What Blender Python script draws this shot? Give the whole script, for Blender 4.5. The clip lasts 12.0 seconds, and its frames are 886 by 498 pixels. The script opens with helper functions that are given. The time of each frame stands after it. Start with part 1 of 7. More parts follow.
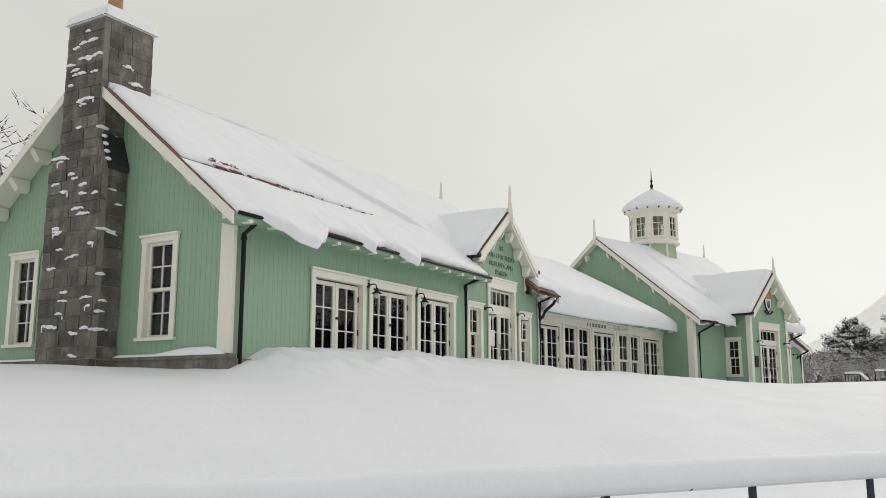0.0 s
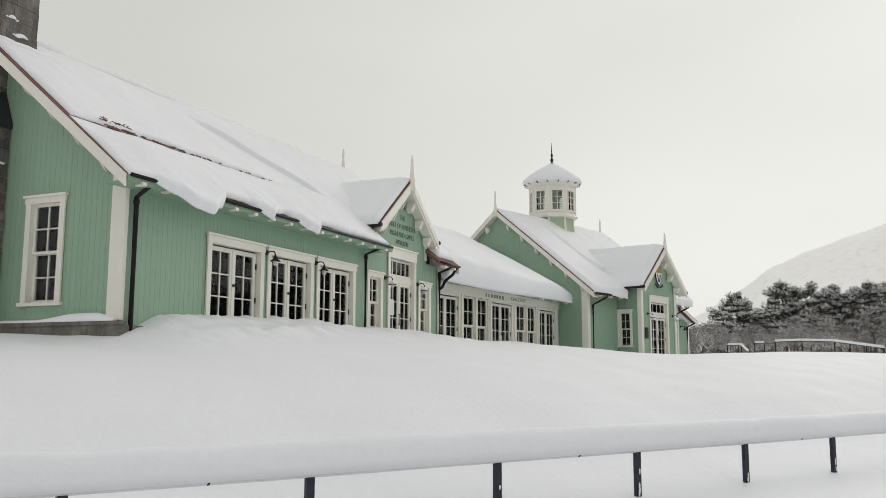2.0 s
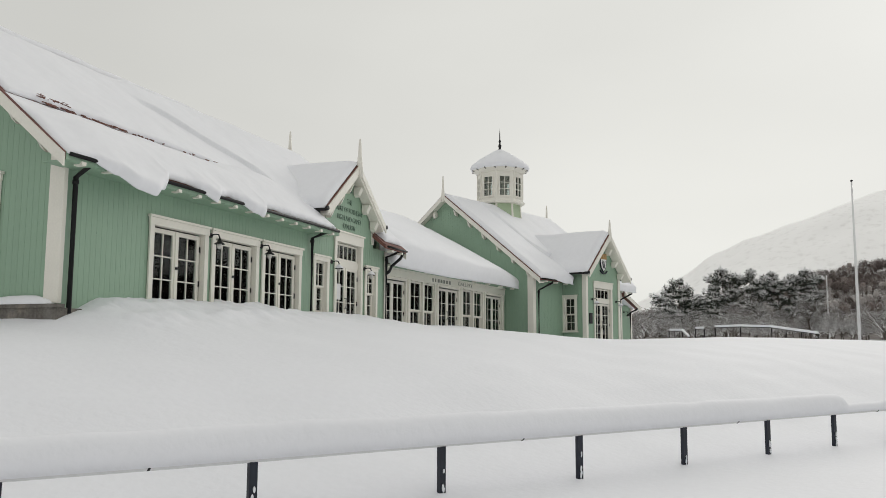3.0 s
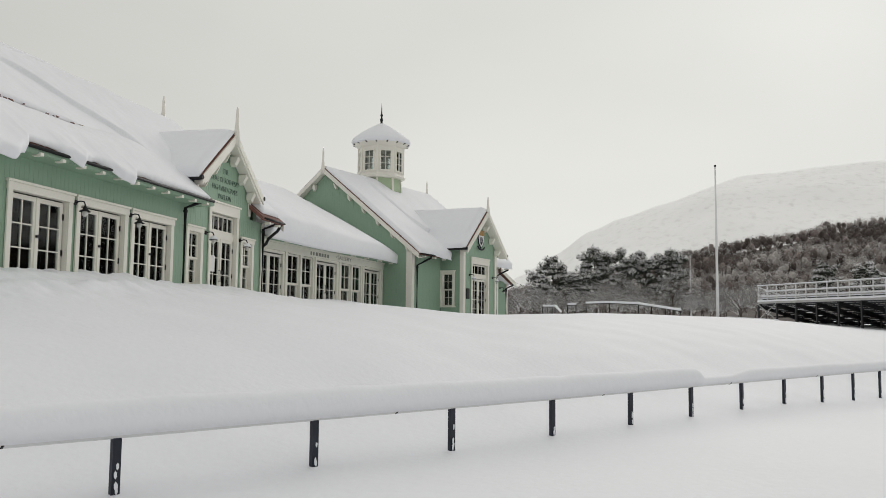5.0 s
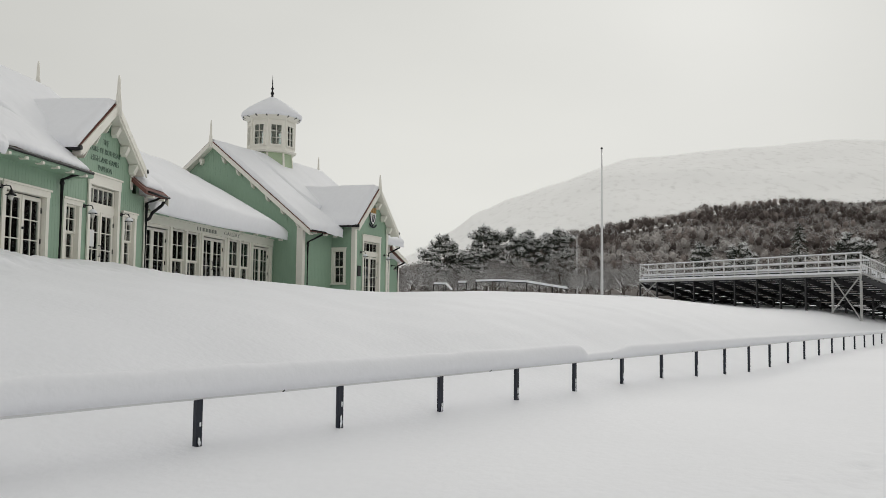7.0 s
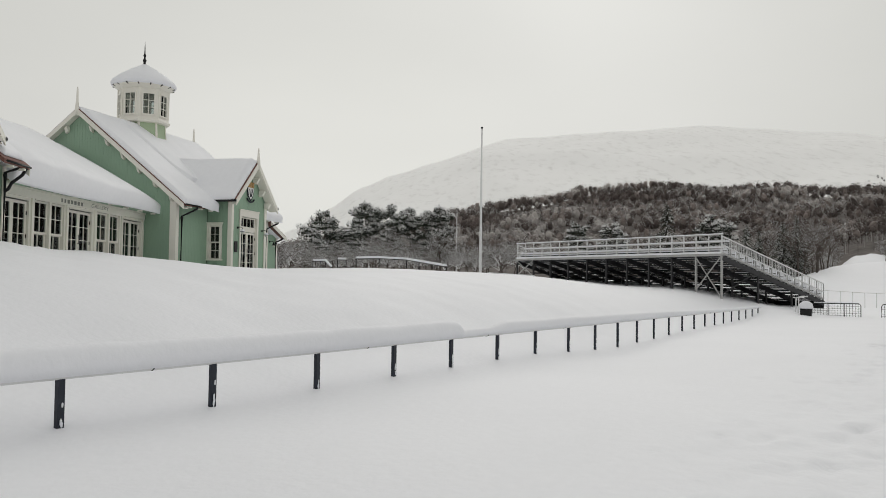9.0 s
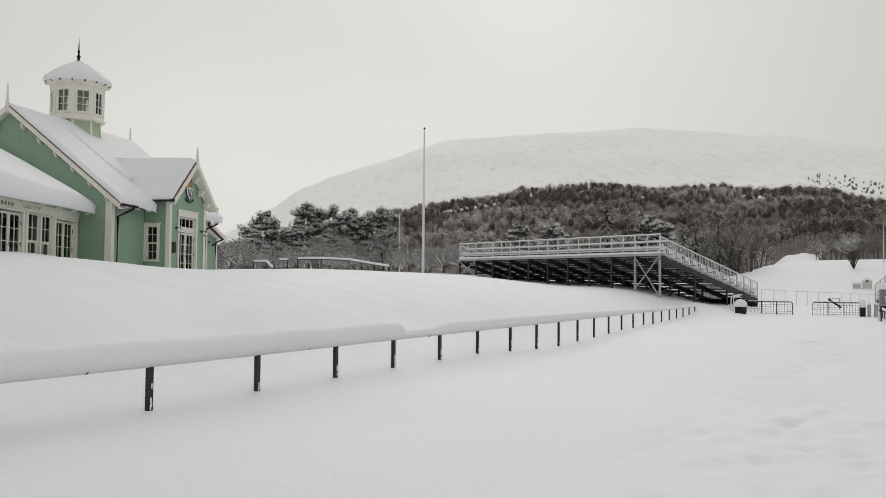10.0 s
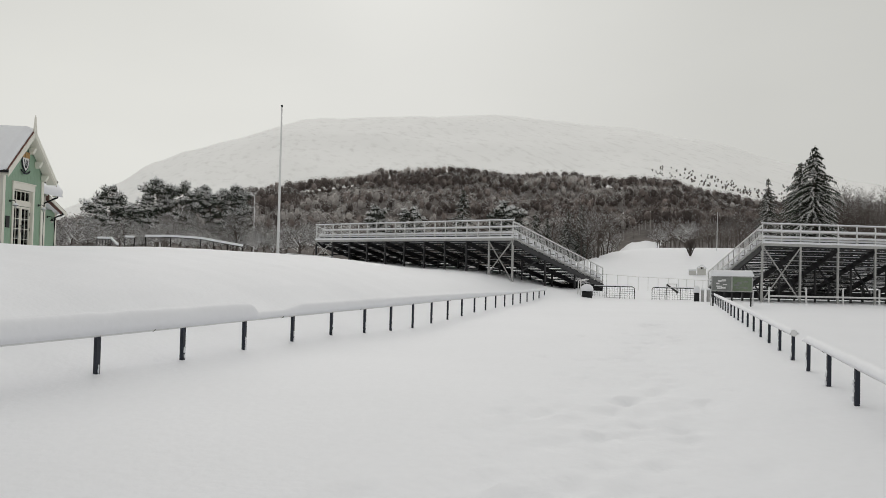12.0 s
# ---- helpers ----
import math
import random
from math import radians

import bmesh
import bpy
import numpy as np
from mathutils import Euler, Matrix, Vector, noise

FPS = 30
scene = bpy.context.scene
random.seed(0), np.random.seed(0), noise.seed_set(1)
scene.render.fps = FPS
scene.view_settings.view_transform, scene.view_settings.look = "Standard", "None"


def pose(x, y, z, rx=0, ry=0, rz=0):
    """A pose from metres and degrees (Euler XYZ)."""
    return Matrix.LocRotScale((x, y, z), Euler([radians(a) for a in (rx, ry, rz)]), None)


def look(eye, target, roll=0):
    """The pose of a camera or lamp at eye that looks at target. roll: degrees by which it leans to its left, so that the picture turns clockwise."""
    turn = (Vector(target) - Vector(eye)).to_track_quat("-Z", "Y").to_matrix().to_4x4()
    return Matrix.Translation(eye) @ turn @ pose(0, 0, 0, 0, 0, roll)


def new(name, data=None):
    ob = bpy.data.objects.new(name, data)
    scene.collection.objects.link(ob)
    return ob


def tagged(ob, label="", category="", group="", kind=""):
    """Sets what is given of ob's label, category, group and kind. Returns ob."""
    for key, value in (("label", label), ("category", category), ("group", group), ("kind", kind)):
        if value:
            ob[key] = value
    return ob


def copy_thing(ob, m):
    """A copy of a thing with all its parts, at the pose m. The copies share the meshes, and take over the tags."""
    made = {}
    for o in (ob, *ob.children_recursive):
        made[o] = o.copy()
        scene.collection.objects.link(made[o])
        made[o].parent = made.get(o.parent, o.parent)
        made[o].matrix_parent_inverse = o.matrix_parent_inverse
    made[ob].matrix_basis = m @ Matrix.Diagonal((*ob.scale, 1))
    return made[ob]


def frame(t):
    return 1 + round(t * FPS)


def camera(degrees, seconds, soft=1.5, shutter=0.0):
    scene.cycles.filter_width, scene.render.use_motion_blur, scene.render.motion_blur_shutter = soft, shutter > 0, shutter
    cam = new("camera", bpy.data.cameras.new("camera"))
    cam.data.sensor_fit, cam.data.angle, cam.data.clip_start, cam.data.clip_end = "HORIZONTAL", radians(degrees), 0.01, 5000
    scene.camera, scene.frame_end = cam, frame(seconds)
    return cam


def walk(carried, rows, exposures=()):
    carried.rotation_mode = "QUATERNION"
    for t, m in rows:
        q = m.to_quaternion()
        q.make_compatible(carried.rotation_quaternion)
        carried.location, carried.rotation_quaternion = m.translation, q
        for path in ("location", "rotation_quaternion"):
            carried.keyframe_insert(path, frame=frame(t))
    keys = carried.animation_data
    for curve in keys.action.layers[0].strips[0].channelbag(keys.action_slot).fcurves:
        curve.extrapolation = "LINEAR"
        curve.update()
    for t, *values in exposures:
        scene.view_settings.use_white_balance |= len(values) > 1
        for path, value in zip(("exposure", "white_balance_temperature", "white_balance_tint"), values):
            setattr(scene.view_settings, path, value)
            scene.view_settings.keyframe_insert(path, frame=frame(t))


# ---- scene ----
cam = camera(54.03, 12.0, soft=0.5)
# seconds, eye x, y, z, then yaw, pitch and roll in degrees
PATH = [
    (0, 0.0000, -0.0000, 0.0, -59.683, 9.868, -0.052),
    (0.5, 0.0034, -0.0059, 0.0, -61.378, 9.174, 0.105),
    (1, 0.0067, -0.0123, 0.0, -63.173, 8.680, 0.131),
    (1.5, 0.0091, -0.0173, 0.0, -64.544, 8.308, 0.119),
    (2, 0.0119, -0.0234, 0.0, -66.217, 7.869, 0.157),
    (2.5, 0.0147, -0.0300, 0.0, -68.009, 7.379, 0.268),
    (3, 0.0172, -0.0363, 0.0, -69.699, 6.879, 0.247),
    (5, 0.0262, -0.0670, 0.0, -77.646, 5.251, 0.569),
    (5.5, 0.0275, -0.0737, 0.0, -79.347, 4.950, 0.513),
    (6, 0.0288, -0.0810, 0.0, -81.213, 4.605, 0.343),
    (6.5, 0.0298, -0.0881, 0.0, -82.987, 4.275, 0.307),
    (7, 0.0305, -0.0953, 0.0, -84.776, 3.847, 0.605),
    (9, 0.0312, -0.1269, 0.0, -92.651, 2.438, 0.829),
    (9.5, 0.0308, -0.1342, 0.0, -94.470, 2.402, 0.712),
    (10, 0.0300, -0.1419, 0.0, -96.415, 2.507, 0.560),
    (10.5, 0.0290, -0.1500, 0.0, -98.433, 2.449, 0.630),
    (11, 0.0273, -0.1602, 0.0, -101.002, 2.272, 0.792),
    (11.5, 0.0251, -0.1701, 0.0, -103.526, 1.932, 1.125),
    (12, 0.0228, -0.1790, 0.0, -105.818, 1.480, 1.362),
]


def aim(x, y, z, yaw, pitch, roll):
    m = pose(x, y, z, 90 + pitch, 0, yaw)
    return m @ pose(0, 0, 0, 0, 0, roll)


walk(cam, [(t, aim(*r)) for t, *r in PATH], exposures=((0.0, 0.18), (1.5, 0.13), (3.0, 0.05), (6.0, -0.05), (12.0, -0.10)))

# ---- world and light: a bright, even winter overcast ----
world = bpy.data.worlds.new("overcast")
scene.world = world
world.use_nodes = True
wt = world.node_tree
wt.nodes.clear()


def wn(kind, **kw):
    n = wt.nodes.new(kind)
    for k, v in kw.items():
        n.inputs[k].default_value = v
    return n


SUN_ELEV, SUN_AZ = radians(22), radians(-14)   # azimuth from +x towards +y
sky = wt.nodes.new("ShaderNodeTexSky")
sky.sky_type = "NISHITA"
sky.sun_disc = False
sky.sun_elevation = SUN_ELEV
sky.sun_rotation = radians(90) - SUN_AZ
sky.dust_density = 6.0
grey = wn("ShaderNodeHueSaturation", Saturation=0.06, Value=0.05)
wt.links.new(sky.outputs[0], grey.inputs["Color"])
co = wt.nodes.new("ShaderNodeTexCoord")
# cloud sheet: brighter towards the veiled sun, with soft streaks
dotn = wt.nodes.new("ShaderNodeVectorMath")
dotn.operation = "DOT_PRODUCT"
GLOW_ELEV, GLOW_AZ = radians(6), radians(5)   # where the cloud sheet is thinnest
dotn.inputs[1].default_value = (math.cos(GLOW_ELEV) * math.cos(GLOW_AZ), math.cos(GLOW_ELEV) * math.sin(GLOW_AZ), math.sin(GLOW_ELEV))
wt.links.new(co.outputs["Generated"], dotn.inputs[0])
ramp = wt.nodes.new("ShaderNodeValToRGB")
ramp.color_ramp.elements[0].position = 0.0
ramp.color_ramp.elements[0].color = (0.575, 0.575, 0.556, 1)
ramp.color_ramp.elements[1].position = 1.0
ramp.color_ramp.elements[1].color = (0.775, 0.773, 0.731, 1)
for at, v in ((0.766, 0.625), (0.90, 0.670), (0.966, 0.718)):
    ramp.color_ramp.elements.new(at).color = (v, v * 0.998, v * 0.948, 1)
wt.links.new(dotn.outputs["Value"], ramp.inputs[0])
stretch = wt.nodes.new("ShaderNodeMapping")
stretch.inputs["Scale"].default_value = (1.0, 1.0, 2.6)
wt.links.new(co.outputs["Generated"], stretch.inputs[0])
clouds = wn("ShaderNodeTexNoise", Scale=2.2, Detail=4.0, Roughness=0.45)
wt.links.new(stretch.outputs[0], clouds.inputs["Vector"])
cr = wt.nodes.new("ShaderNodeMapRange")
for k, v in zip(("From Min", "From Max", "To Min", "To Max"), (0.3, 0.7, 0.965, 1.035)):
    cr.inputs[k].default_value = v
wt.links.new(clouds.outputs[0], cr.inputs["Value"])
mul = wt.nodes.new("ShaderNodeVectorMath")
mul.operation = "MULTIPLY"
wt.links.new(ramp.outputs[0], mul.inputs[0])
wt.links.new(cr.outputs[0], mul.inputs[1])
# an overcast sky is brighter overhead than at the horizon
sep = wt.nodes.new("ShaderNodeSeparateXYZ")
wt.links.new(co.outputs["Generated"], sep.inputs[0])
lift = wt.nodes.new("ShaderNodeMapRange")
lift.interpolation_type = "SMOOTHSTEP"
for k, v in zip(("From Min", "From Max", "To Min", "To Max"), (0.5, 1.0, 1.0, 1.14)):
    lift.inputs[k].default_value = v
wt.links.new(sep.outputs["Z"], lift.inputs["Value"])
mul2 = wt.nodes.new("ShaderNodeVectorMath")
mul2.operation = "MULTIPLY"
wt.links.new(mul.outputs[0], mul2.inputs[0])
wt.links.new(lift.outputs[0], mul2.inputs[1])
mixs = wt.nodes.new("ShaderNodeMix")
mixs.data_type = "RGBA"
mixs.inputs["Factor"].default_value = 0.97
wt.links.new(grey.outputs[0], mixs.inputs["A"])
wt.links.new(mul2.outputs[0], mixs.inputs["B"])
bg = wn("ShaderNodeBackground", Strength=1.0)
wt.links.new(mixs.outputs["Result"], bg.inputs["Color"])
out = wt.nodes.new("ShaderNodeOutputWorld")
wt.links.new(bg.outputs[0], out.inputs[0])

sun = new("sun", bpy.data.lights.new("sun", "SUN"))
sun.data.energy = 0.8
sun.data.angle = radians(40)
sun.data.color = (1.0, 0.97, 0.93)
sun.matrix_world = look((60, 40, 40), (60 - math.cos(SUN_AZ) * 10, 40 - math.sin(SUN_AZ) * 10, 40 - 10 * math.tan(SUN_ELEV)))


# ---- materials ----
def material(name, colour, rough=0.6, vary=0.12, fine=30.0, broad=1.5, bump=0.15, metal=0.0, second=None, amount=0.5, size=0.02, stretch=(1, 1, 1), per_object=0.0, spec=0.5):
    """Two scales of variation over a base colour, an optional second colour in broad stains, and fine relief."""
    m = bpy.data.materials.new(name)
    m.use_nodes = True
    nt = m.node_tree
    b = nt.nodes["Principled BSDF"]
    b.inputs["Roughness"].default_value = rough
    b.inputs["Metallic"].default_value = metal
    b.inputs["Specular IOR Level"].default_value = spec
    tc = nt.nodes.new("ShaderNodeTexCoord")
    mp = nt.nodes.new("ShaderNodeMapping")
    mp.inputs["Scale"].default_value = stretch
    nt.links.new(tc.outputs["Object"], mp.inputs[0])
    n1 = nt.nodes.new("ShaderNodeTexNoise")
    n1.inputs["Scale"].default_value = fine
    n1.inputs["Detail"].default_value = 4
    n2 = nt.nodes.new("ShaderNodeTexNoise")
    n2.inputs["Scale"].default_value = broad
    n2.inputs["Detail"].default_value = 3
    nt.links.new(mp.outputs[0], n1.inputs["Vector"])
    nt.links.new(mp.outputs[0], n2.inputs["Vector"])
    add = nt.nodes.new("ShaderNodeMath")
    add.operation = "ADD"
    nt.links.new(n1.outputs[0], add.inputs[0])
    nt.links.new(n2.outputs[0], add.inputs[1])
    last = add
    if per_object:
        oi = nt.nodes.new("ShaderNodeObjectInfo")
        ma = nt.nodes.new("ShaderNodeMath")
        ma.operation = "MULTIPLY_ADD"
        ma.inputs[1].default_value = per_object
        nt.links.new(oi.outputs["Random"], ma.inputs[0])
        nt.links.new(add.outputs[0], ma.inputs[2])
        sub = nt.nodes.new("ShaderNodeMath")
        sub.operation = "SUBTRACT"
        sub.inputs[1].default_value = per_object / 2
        nt.links.new(ma.outputs[0], sub.inputs[0])
        last = sub
    mr = nt.nodes.new("ShaderNodeMapRange")
    mr.inputs["From Min"].default_value, mr.inputs["From Max"].default_value = 0.6, 1.4
    mr.inputs["To Min"].default_value, mr.inputs["To Max"].default_value = 1 - vary, 1 + vary
    mr.clamp = False
    nt.links.new(last.outputs[0], mr.inputs["Value"])
    col = nt.nodes.new("ShaderNodeRGB")
    col.outputs[0].default_value = (*colour, 1)
    src = col.outputs[0]
    if second:
        c2 = nt.nodes.new("ShaderNodeRGB")
        c2.outputs[0].default_value = (*second, 1)
        rg = nt.nodes.new("ShaderNodeMapRange")
        rg.inputs["From Min"].default_value, rg.inputs["From Max"].default_value = amount, amount + 0.12
        nt.links.new(n2.outputs[0], rg.inputs["Value"])
        mx = nt.nodes.new("ShaderNodeMix")
        mx.data_type = "RGBA"
        nt.links.new(rg.outputs[0], mx.inputs["Factor"])
        nt.links.new(src, mx.inputs["A"])
        nt.links.new(c2.outputs[0], mx.inputs["B"])
        src = mx.outputs["Result"]
    vm = nt.nodes.new("ShaderNodeVectorMath")
    vm.operation = "MULTIPLY"
    nt.links.new(src, vm.inputs[0])
    nt.links.new(mr.outputs[0], vm.inputs[1])
    nt.links.new(vm.outputs[0], b.inputs["Base Color"])
    if bump:
        bp = nt.nodes.new("ShaderNodeBump")
        bp.inputs["Strength"].default_value = bump
        bp.inputs["Distance"].default_value = size
        nt.links.new(n1.outputs[0], bp.inputs["Height"])
        nt.links.new(bp.outputs[0], b.inputs["Normal"])
    return m


SNOW = material("snow", (0.85, 0.857, 0.89), 0.65, 0.02, 9.0, 0.35, 0.25, size=0.03, spec=0.25)
ROOF_SNOW = material("roof_snow", (0.855, 0.862, 0.89), 0.65, 0.025, 6.0, 0.7, 0.25, size=0.03, spec=0.25)
GREEN = material("green_cladding", (0.280, 0.412, 0.300), 0.55, 0.07, 40.0, 0.8, 0.12, size=0.004, stretch=(1, 1, 0.15), per_object=0.18)
PALE_GREEN = material("pale_green_paint", (0.40, 0.50, 0.33), 0.55, 0.07, 30.0, 1.0, 0.1, size=0.004)
WHITE = material("white_paint", (0.80, 0.778, 0.70), 0.45, 0.05, 30.0, 1.2, 0.08, size=0.003)
STONE = material("dark_stone", (0.120, 0.111, 0.098), 0.85, 0.38, 24.0, 3.0, 0.8, size=0.02, second=(0.165, 0.147, 0.125), amount=0.54, per_object=0.75)
MORTAR = material("mortar", (0.21, 0.195, 0.175), 0.9, 0.2, 40.0, 3.0, 0.5, size=0.01)
SHINGLE = material("red_shingle", (0.17, 0.075, 0.06), 0.8, 0.3, 25.0, 2.0, 0.5, size=0.01)
BLACK = material("black_iron", (0.011, 0.011, 0.012), 0.55, 0.2, 40.0, 3.0, 0.1, size=0.003, spec=0.3)
NAVY = material("navy_paint", (0.009, 0.012, 0.024), 0.55, 0.3, 30.0, 4.0, 0.1, size=0.004)
RAIL_WHITE = material("rail_white", (0.72, 0.72, 0.72), 0.4, 0.06, 25.0, 1.5, 0.08, size=0.003)
INSIDE = material("interior_paint", (0.18, 0.16, 0.14), 0.8, 0.15, 12.0, 0.8, 0.0)
FLOOR = material("timber_floor", (0.16, 0.11, 0.07), 0.5, 0.3, 12.0, 1.0, 0.1, stretch=(1, 8, 1))
BLIND = material("pale_blind", (0.62, 0.61, 0.58), 0.8, 0.06, 20.0, 1.0, 0.0)
CLAY = material("clay_pot", (0.42, 0.25, 0.13), 0.8, 0.15, 20.0, 2.0, 0.2, size=0.005)
LETTER = material("dark_green_lettering", (0.05, 0.10, 0.075), 0.5, 0.1, 30.0, 2.0, 0.0)
LETTER_GREY = material("grey_lettering", (0.22, 0.22, 0.20), 0.5, 0.1, 30.0, 2.0, 0.0)
GALV = material("galvanised_steel", (0.42, 0.42, 0.41), 0.45, 0.2, 20.0, 2.0, 0.1, metal=0.4, size=0.003)
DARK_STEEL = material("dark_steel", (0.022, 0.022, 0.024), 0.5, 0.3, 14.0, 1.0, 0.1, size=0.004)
# near-black planks: the shade under the stands is put into the colour
SHADED_SEAT = material("shaded_seat_plank", (0.035, 0.035, 0.037), 0.6, 0.3, 20.0, 1.0, 0.1, size=0.004)
PAPER = material("paper", (0.75, 0.75, 0.74), 0.8, 0.03, 30.0, 2.0, 0.0)
BARK = material("bark", (0.088, 0.074, 0.064), 0.9, 0.35, 14.0, 1.5, 0.6, size=0.02, stretch=(1, 1, 0.3))
BARK_FAR = material("bare_twigs", (0.125, 0.104, 0.092), 0.95, 0.35, 3.0, 0.3, 0.0)
NEEDLE = material("pine_needles", (0.032, 0.038, 0.026), 0.85, 0.45, 6.0, 0.5, 0.0)
TREE_SNOW = material("snow_on_branches", (0.84, 0.84, 0.84), 0.75, 0.1, 5.0, 0.4, 0.0, spec=0.2)
GOLD = material("gold_paint", (0.42, 0.25, 0.09), 0.5, 0.1, 30.0, 2.0, 0.0)
SIGN_GREEN = material("sign_green", (0.16, 0.205, 0.135), 0.5, 0.25, 14.0, 4.0, 0.0)
SIGN_GREY = material("sign_grey", (0.20, 0.21, 0.20), 0.5, 0.2, 14.0, 4.0, 0.0)


def glass_material():
    m = bpy.data.materials.new("window_glass")
    m.use_nodes = True
    nt = m.node_tree
    nt.nodes.clear()
    tr = nt.nodes.new("ShaderNodeBsdfTransparent")
    tr.inputs[0].default_value = (0.80, 0.83, 0.82, 1)
    gl = nt.nodes.new("ShaderNodeBsdfGlossy")
    gl.inputs["Roughness"].default_value = 0.02
    gl.inputs["Color"].default_value = (0.9, 0.92, 0.92, 1)
    fr = nt.nodes.new("ShaderNodeFresnel")
    fr.inputs["IOR"].default_value = 1.45
    wob = nt.nodes.new("ShaderNodeTexNoise")
    wob.inputs["Scale"].default_value = 2.0
    bp = nt.nodes.new("ShaderNodeBump")
    bp.inputs["Strength"].default_value = 0.02
    nt.links.new(wob.outputs[0], bp.inputs["Height"])
    nt.links.new(bp.outputs[0], gl.inputs["Normal"])
    mx = nt.nodes.new("ShaderNodeMixShader")
    nt.links.new(fr.outputs[0], mx.inputs[0])
    nt.links.new(tr.outputs[0], mx.inputs[1])
    nt.links.new(gl.outputs[0], mx.inputs[2])
    o = nt.nodes.new("ShaderNodeOutputMaterial")
    nt.links.new(mx.outputs[0], o.inputs[0])
    return m


GLASS = glass_material()


def streaked(m, colour, scale, amount, top):
    """Rain and lime streaks running down a surface."""
    nt = m.node_tree
    b = nt.nodes["Principled BSDF"]
    tc = nt.nodes.new("ShaderNodeTexCoord")
    mp = nt.nodes.new("ShaderNodeMapping")
    mp.inputs["Scale"].default_value = (scale, scale, scale * 0.16)
    n = nt.nodes.new("ShaderNodeTexNoise")
    n.inputs["Scale"].default_value = 1.0
    n.inputs["Detail"].default_value = 6
    n.inputs["Roughness"].default_value = 0.65
    nt.links.new(tc.outputs["Object"], mp.inputs[0])
    nt.links.new(mp.outputs[0], n.inputs["Vector"])
    r = nt.nodes.new("ShaderNodeMapRange")
    for k, v in zip(("From Min", "From Max", "To Min", "To Max"), (amount, amount + 0.2, 0.0, top)):
        r.inputs[k].default_value = v
    nt.links.new(n.outputs[0], r.inputs["Value"])
    mx = nt.nodes.new("ShaderNodeMix")
    mx.data_type = "RGBA"
    mx.inputs["B"].default_value = (*colour, 1)
    nt.links.new(r.outputs[0], mx.inputs["Factor"])
    nt.links.new(b.inputs["Base Color"].links[0].from_socket, mx.inputs["A"])
    nt.links.new(mx.outputs["Result"], b.inputs["Base Color"])


streaked(STONE, (0.27, 0.26, 0.245), 3.1, 0.53, 0.55)
streaked(STONE, (0.035, 0.032, 0.030), 4.3, 0.50, 0.65)


# ---- mesh helpers ----
def thing(name, m, label, category, group="", kind=""):
    ob = new(name)
    ob.empty_display_size = 0.2
    ob.matrix_world = m
    return tagged(ob, label, category, group, kind)


def part(name, bm, mat, parent=None, label="", smooth=False, shadow=True):
    me = bpy.data.meshes.new(name)
    bm.normal_update()
    bm.to_mesh(me)
    bm.free()
    for m in (mat if isinstance(mat, (list, tuple)) else [mat]):
        me.materials.append(m)
    if smooth:
        me.polygons.foreach_set("use_smooth", [True] * len(me.polygons))
    ob = new(name, me)
    ob.parent = parent
    if not shadow:
        ob.visible_shadow = False
    return tagged(ob, label)


def hexa(bm, pts, mi=0):
    """A six-sided solid from 8 corners: four below, four above, both going round."""
    v = [bm.verts.new(p) for p in pts]
    for f in ((3, 2, 1, 0), (4, 5, 6, 7), (0, 1, 5, 4), (1, 2, 6, 5), (2, 3, 7, 6), (3, 0, 4, 7)):
        bm.faces.new([v[i] for i in f]).material_index = mi
    return v


def box(bm, x0, x1, y0, y1, z0, z1, mi=0):
    return hexa(bm, [(x0, y0, z0), (x1, y0, z0), (x1, y1, z0), (x0, y1, z0), (x0, y0, z1), (x1, y0, z1), (x1, y1, z1), (x0, y1, z1)], mi)


def boxed(*a):
    bm = bmesh.new()
    box(bm, *a)
    return bm


def bevelled(x0, x1, y0, y1, z0, z1, w=0.01):
    bm = boxed(x0, x1, y0, y1, z0, z1)
    bmesh.ops.bevel(bm, geom=bm.edges[:], offset=w, segments=2, affect="EDGES", profile=0.5)
    return bm


def bar(bm, a, b, w, h=None, up=(0, 0, 1), mi=0):
    """A straight bar of section w x h from a to b."""
    h = h or w
    a, b = Vector(a), Vector(b)
    d = (b - a).normalized()
    s = d.cross(Vector(up))
    if s.length < 1e-4:
        s = d.cross(Vector((1, 0, 0)))
    s.normalize()
    t = s.cross(d).normalized()
    s, t = s * w / 2, t * h / 2
    hexa(bm, [a - s - t, a + s - t, b + s - t, b - s - t, a - s + t, a + s + t, b + s + t, b - s + t], mi)


def tube(bm, pts, r, n=8, mi=0, taper=None, cap=True):
    """A round pipe through the points; taper gives a radius for each."""
    rings = []
    pts = [Vector(p) for p in pts]
    for i, p in enumerate(pts):
        d = (pts[min(i + 1, len(pts) - 1)] - pts[max(i - 1, 0)]).normalized()
        s = d.cross(Vector((0, 0, 1)))
        if s.length < 1e-3:
            s = d.cross(Vector((1, 0, 0)))
        s.normalize()
        t = s.cross(d)
        rr = taper[i] if taper else r
        rings.append([bm.verts.new(p + s * rr * math.cos(2 * math.pi * k / n) + t * rr * math.sin(2 * math.pi * k / n)) for k in range(n)])
    for a, b in zip(rings, rings[1:]):
        for k in range(n):
            f = bm.faces.new((a[k], a[(k + 1) % n], b[(k + 1) % n], b[k]))
            f.smooth = True
            f.material_index = mi
    if cap:
        for ring in (rings[0][::-1], rings[-1]):
            bm.faces.new(ring).material_index = mi


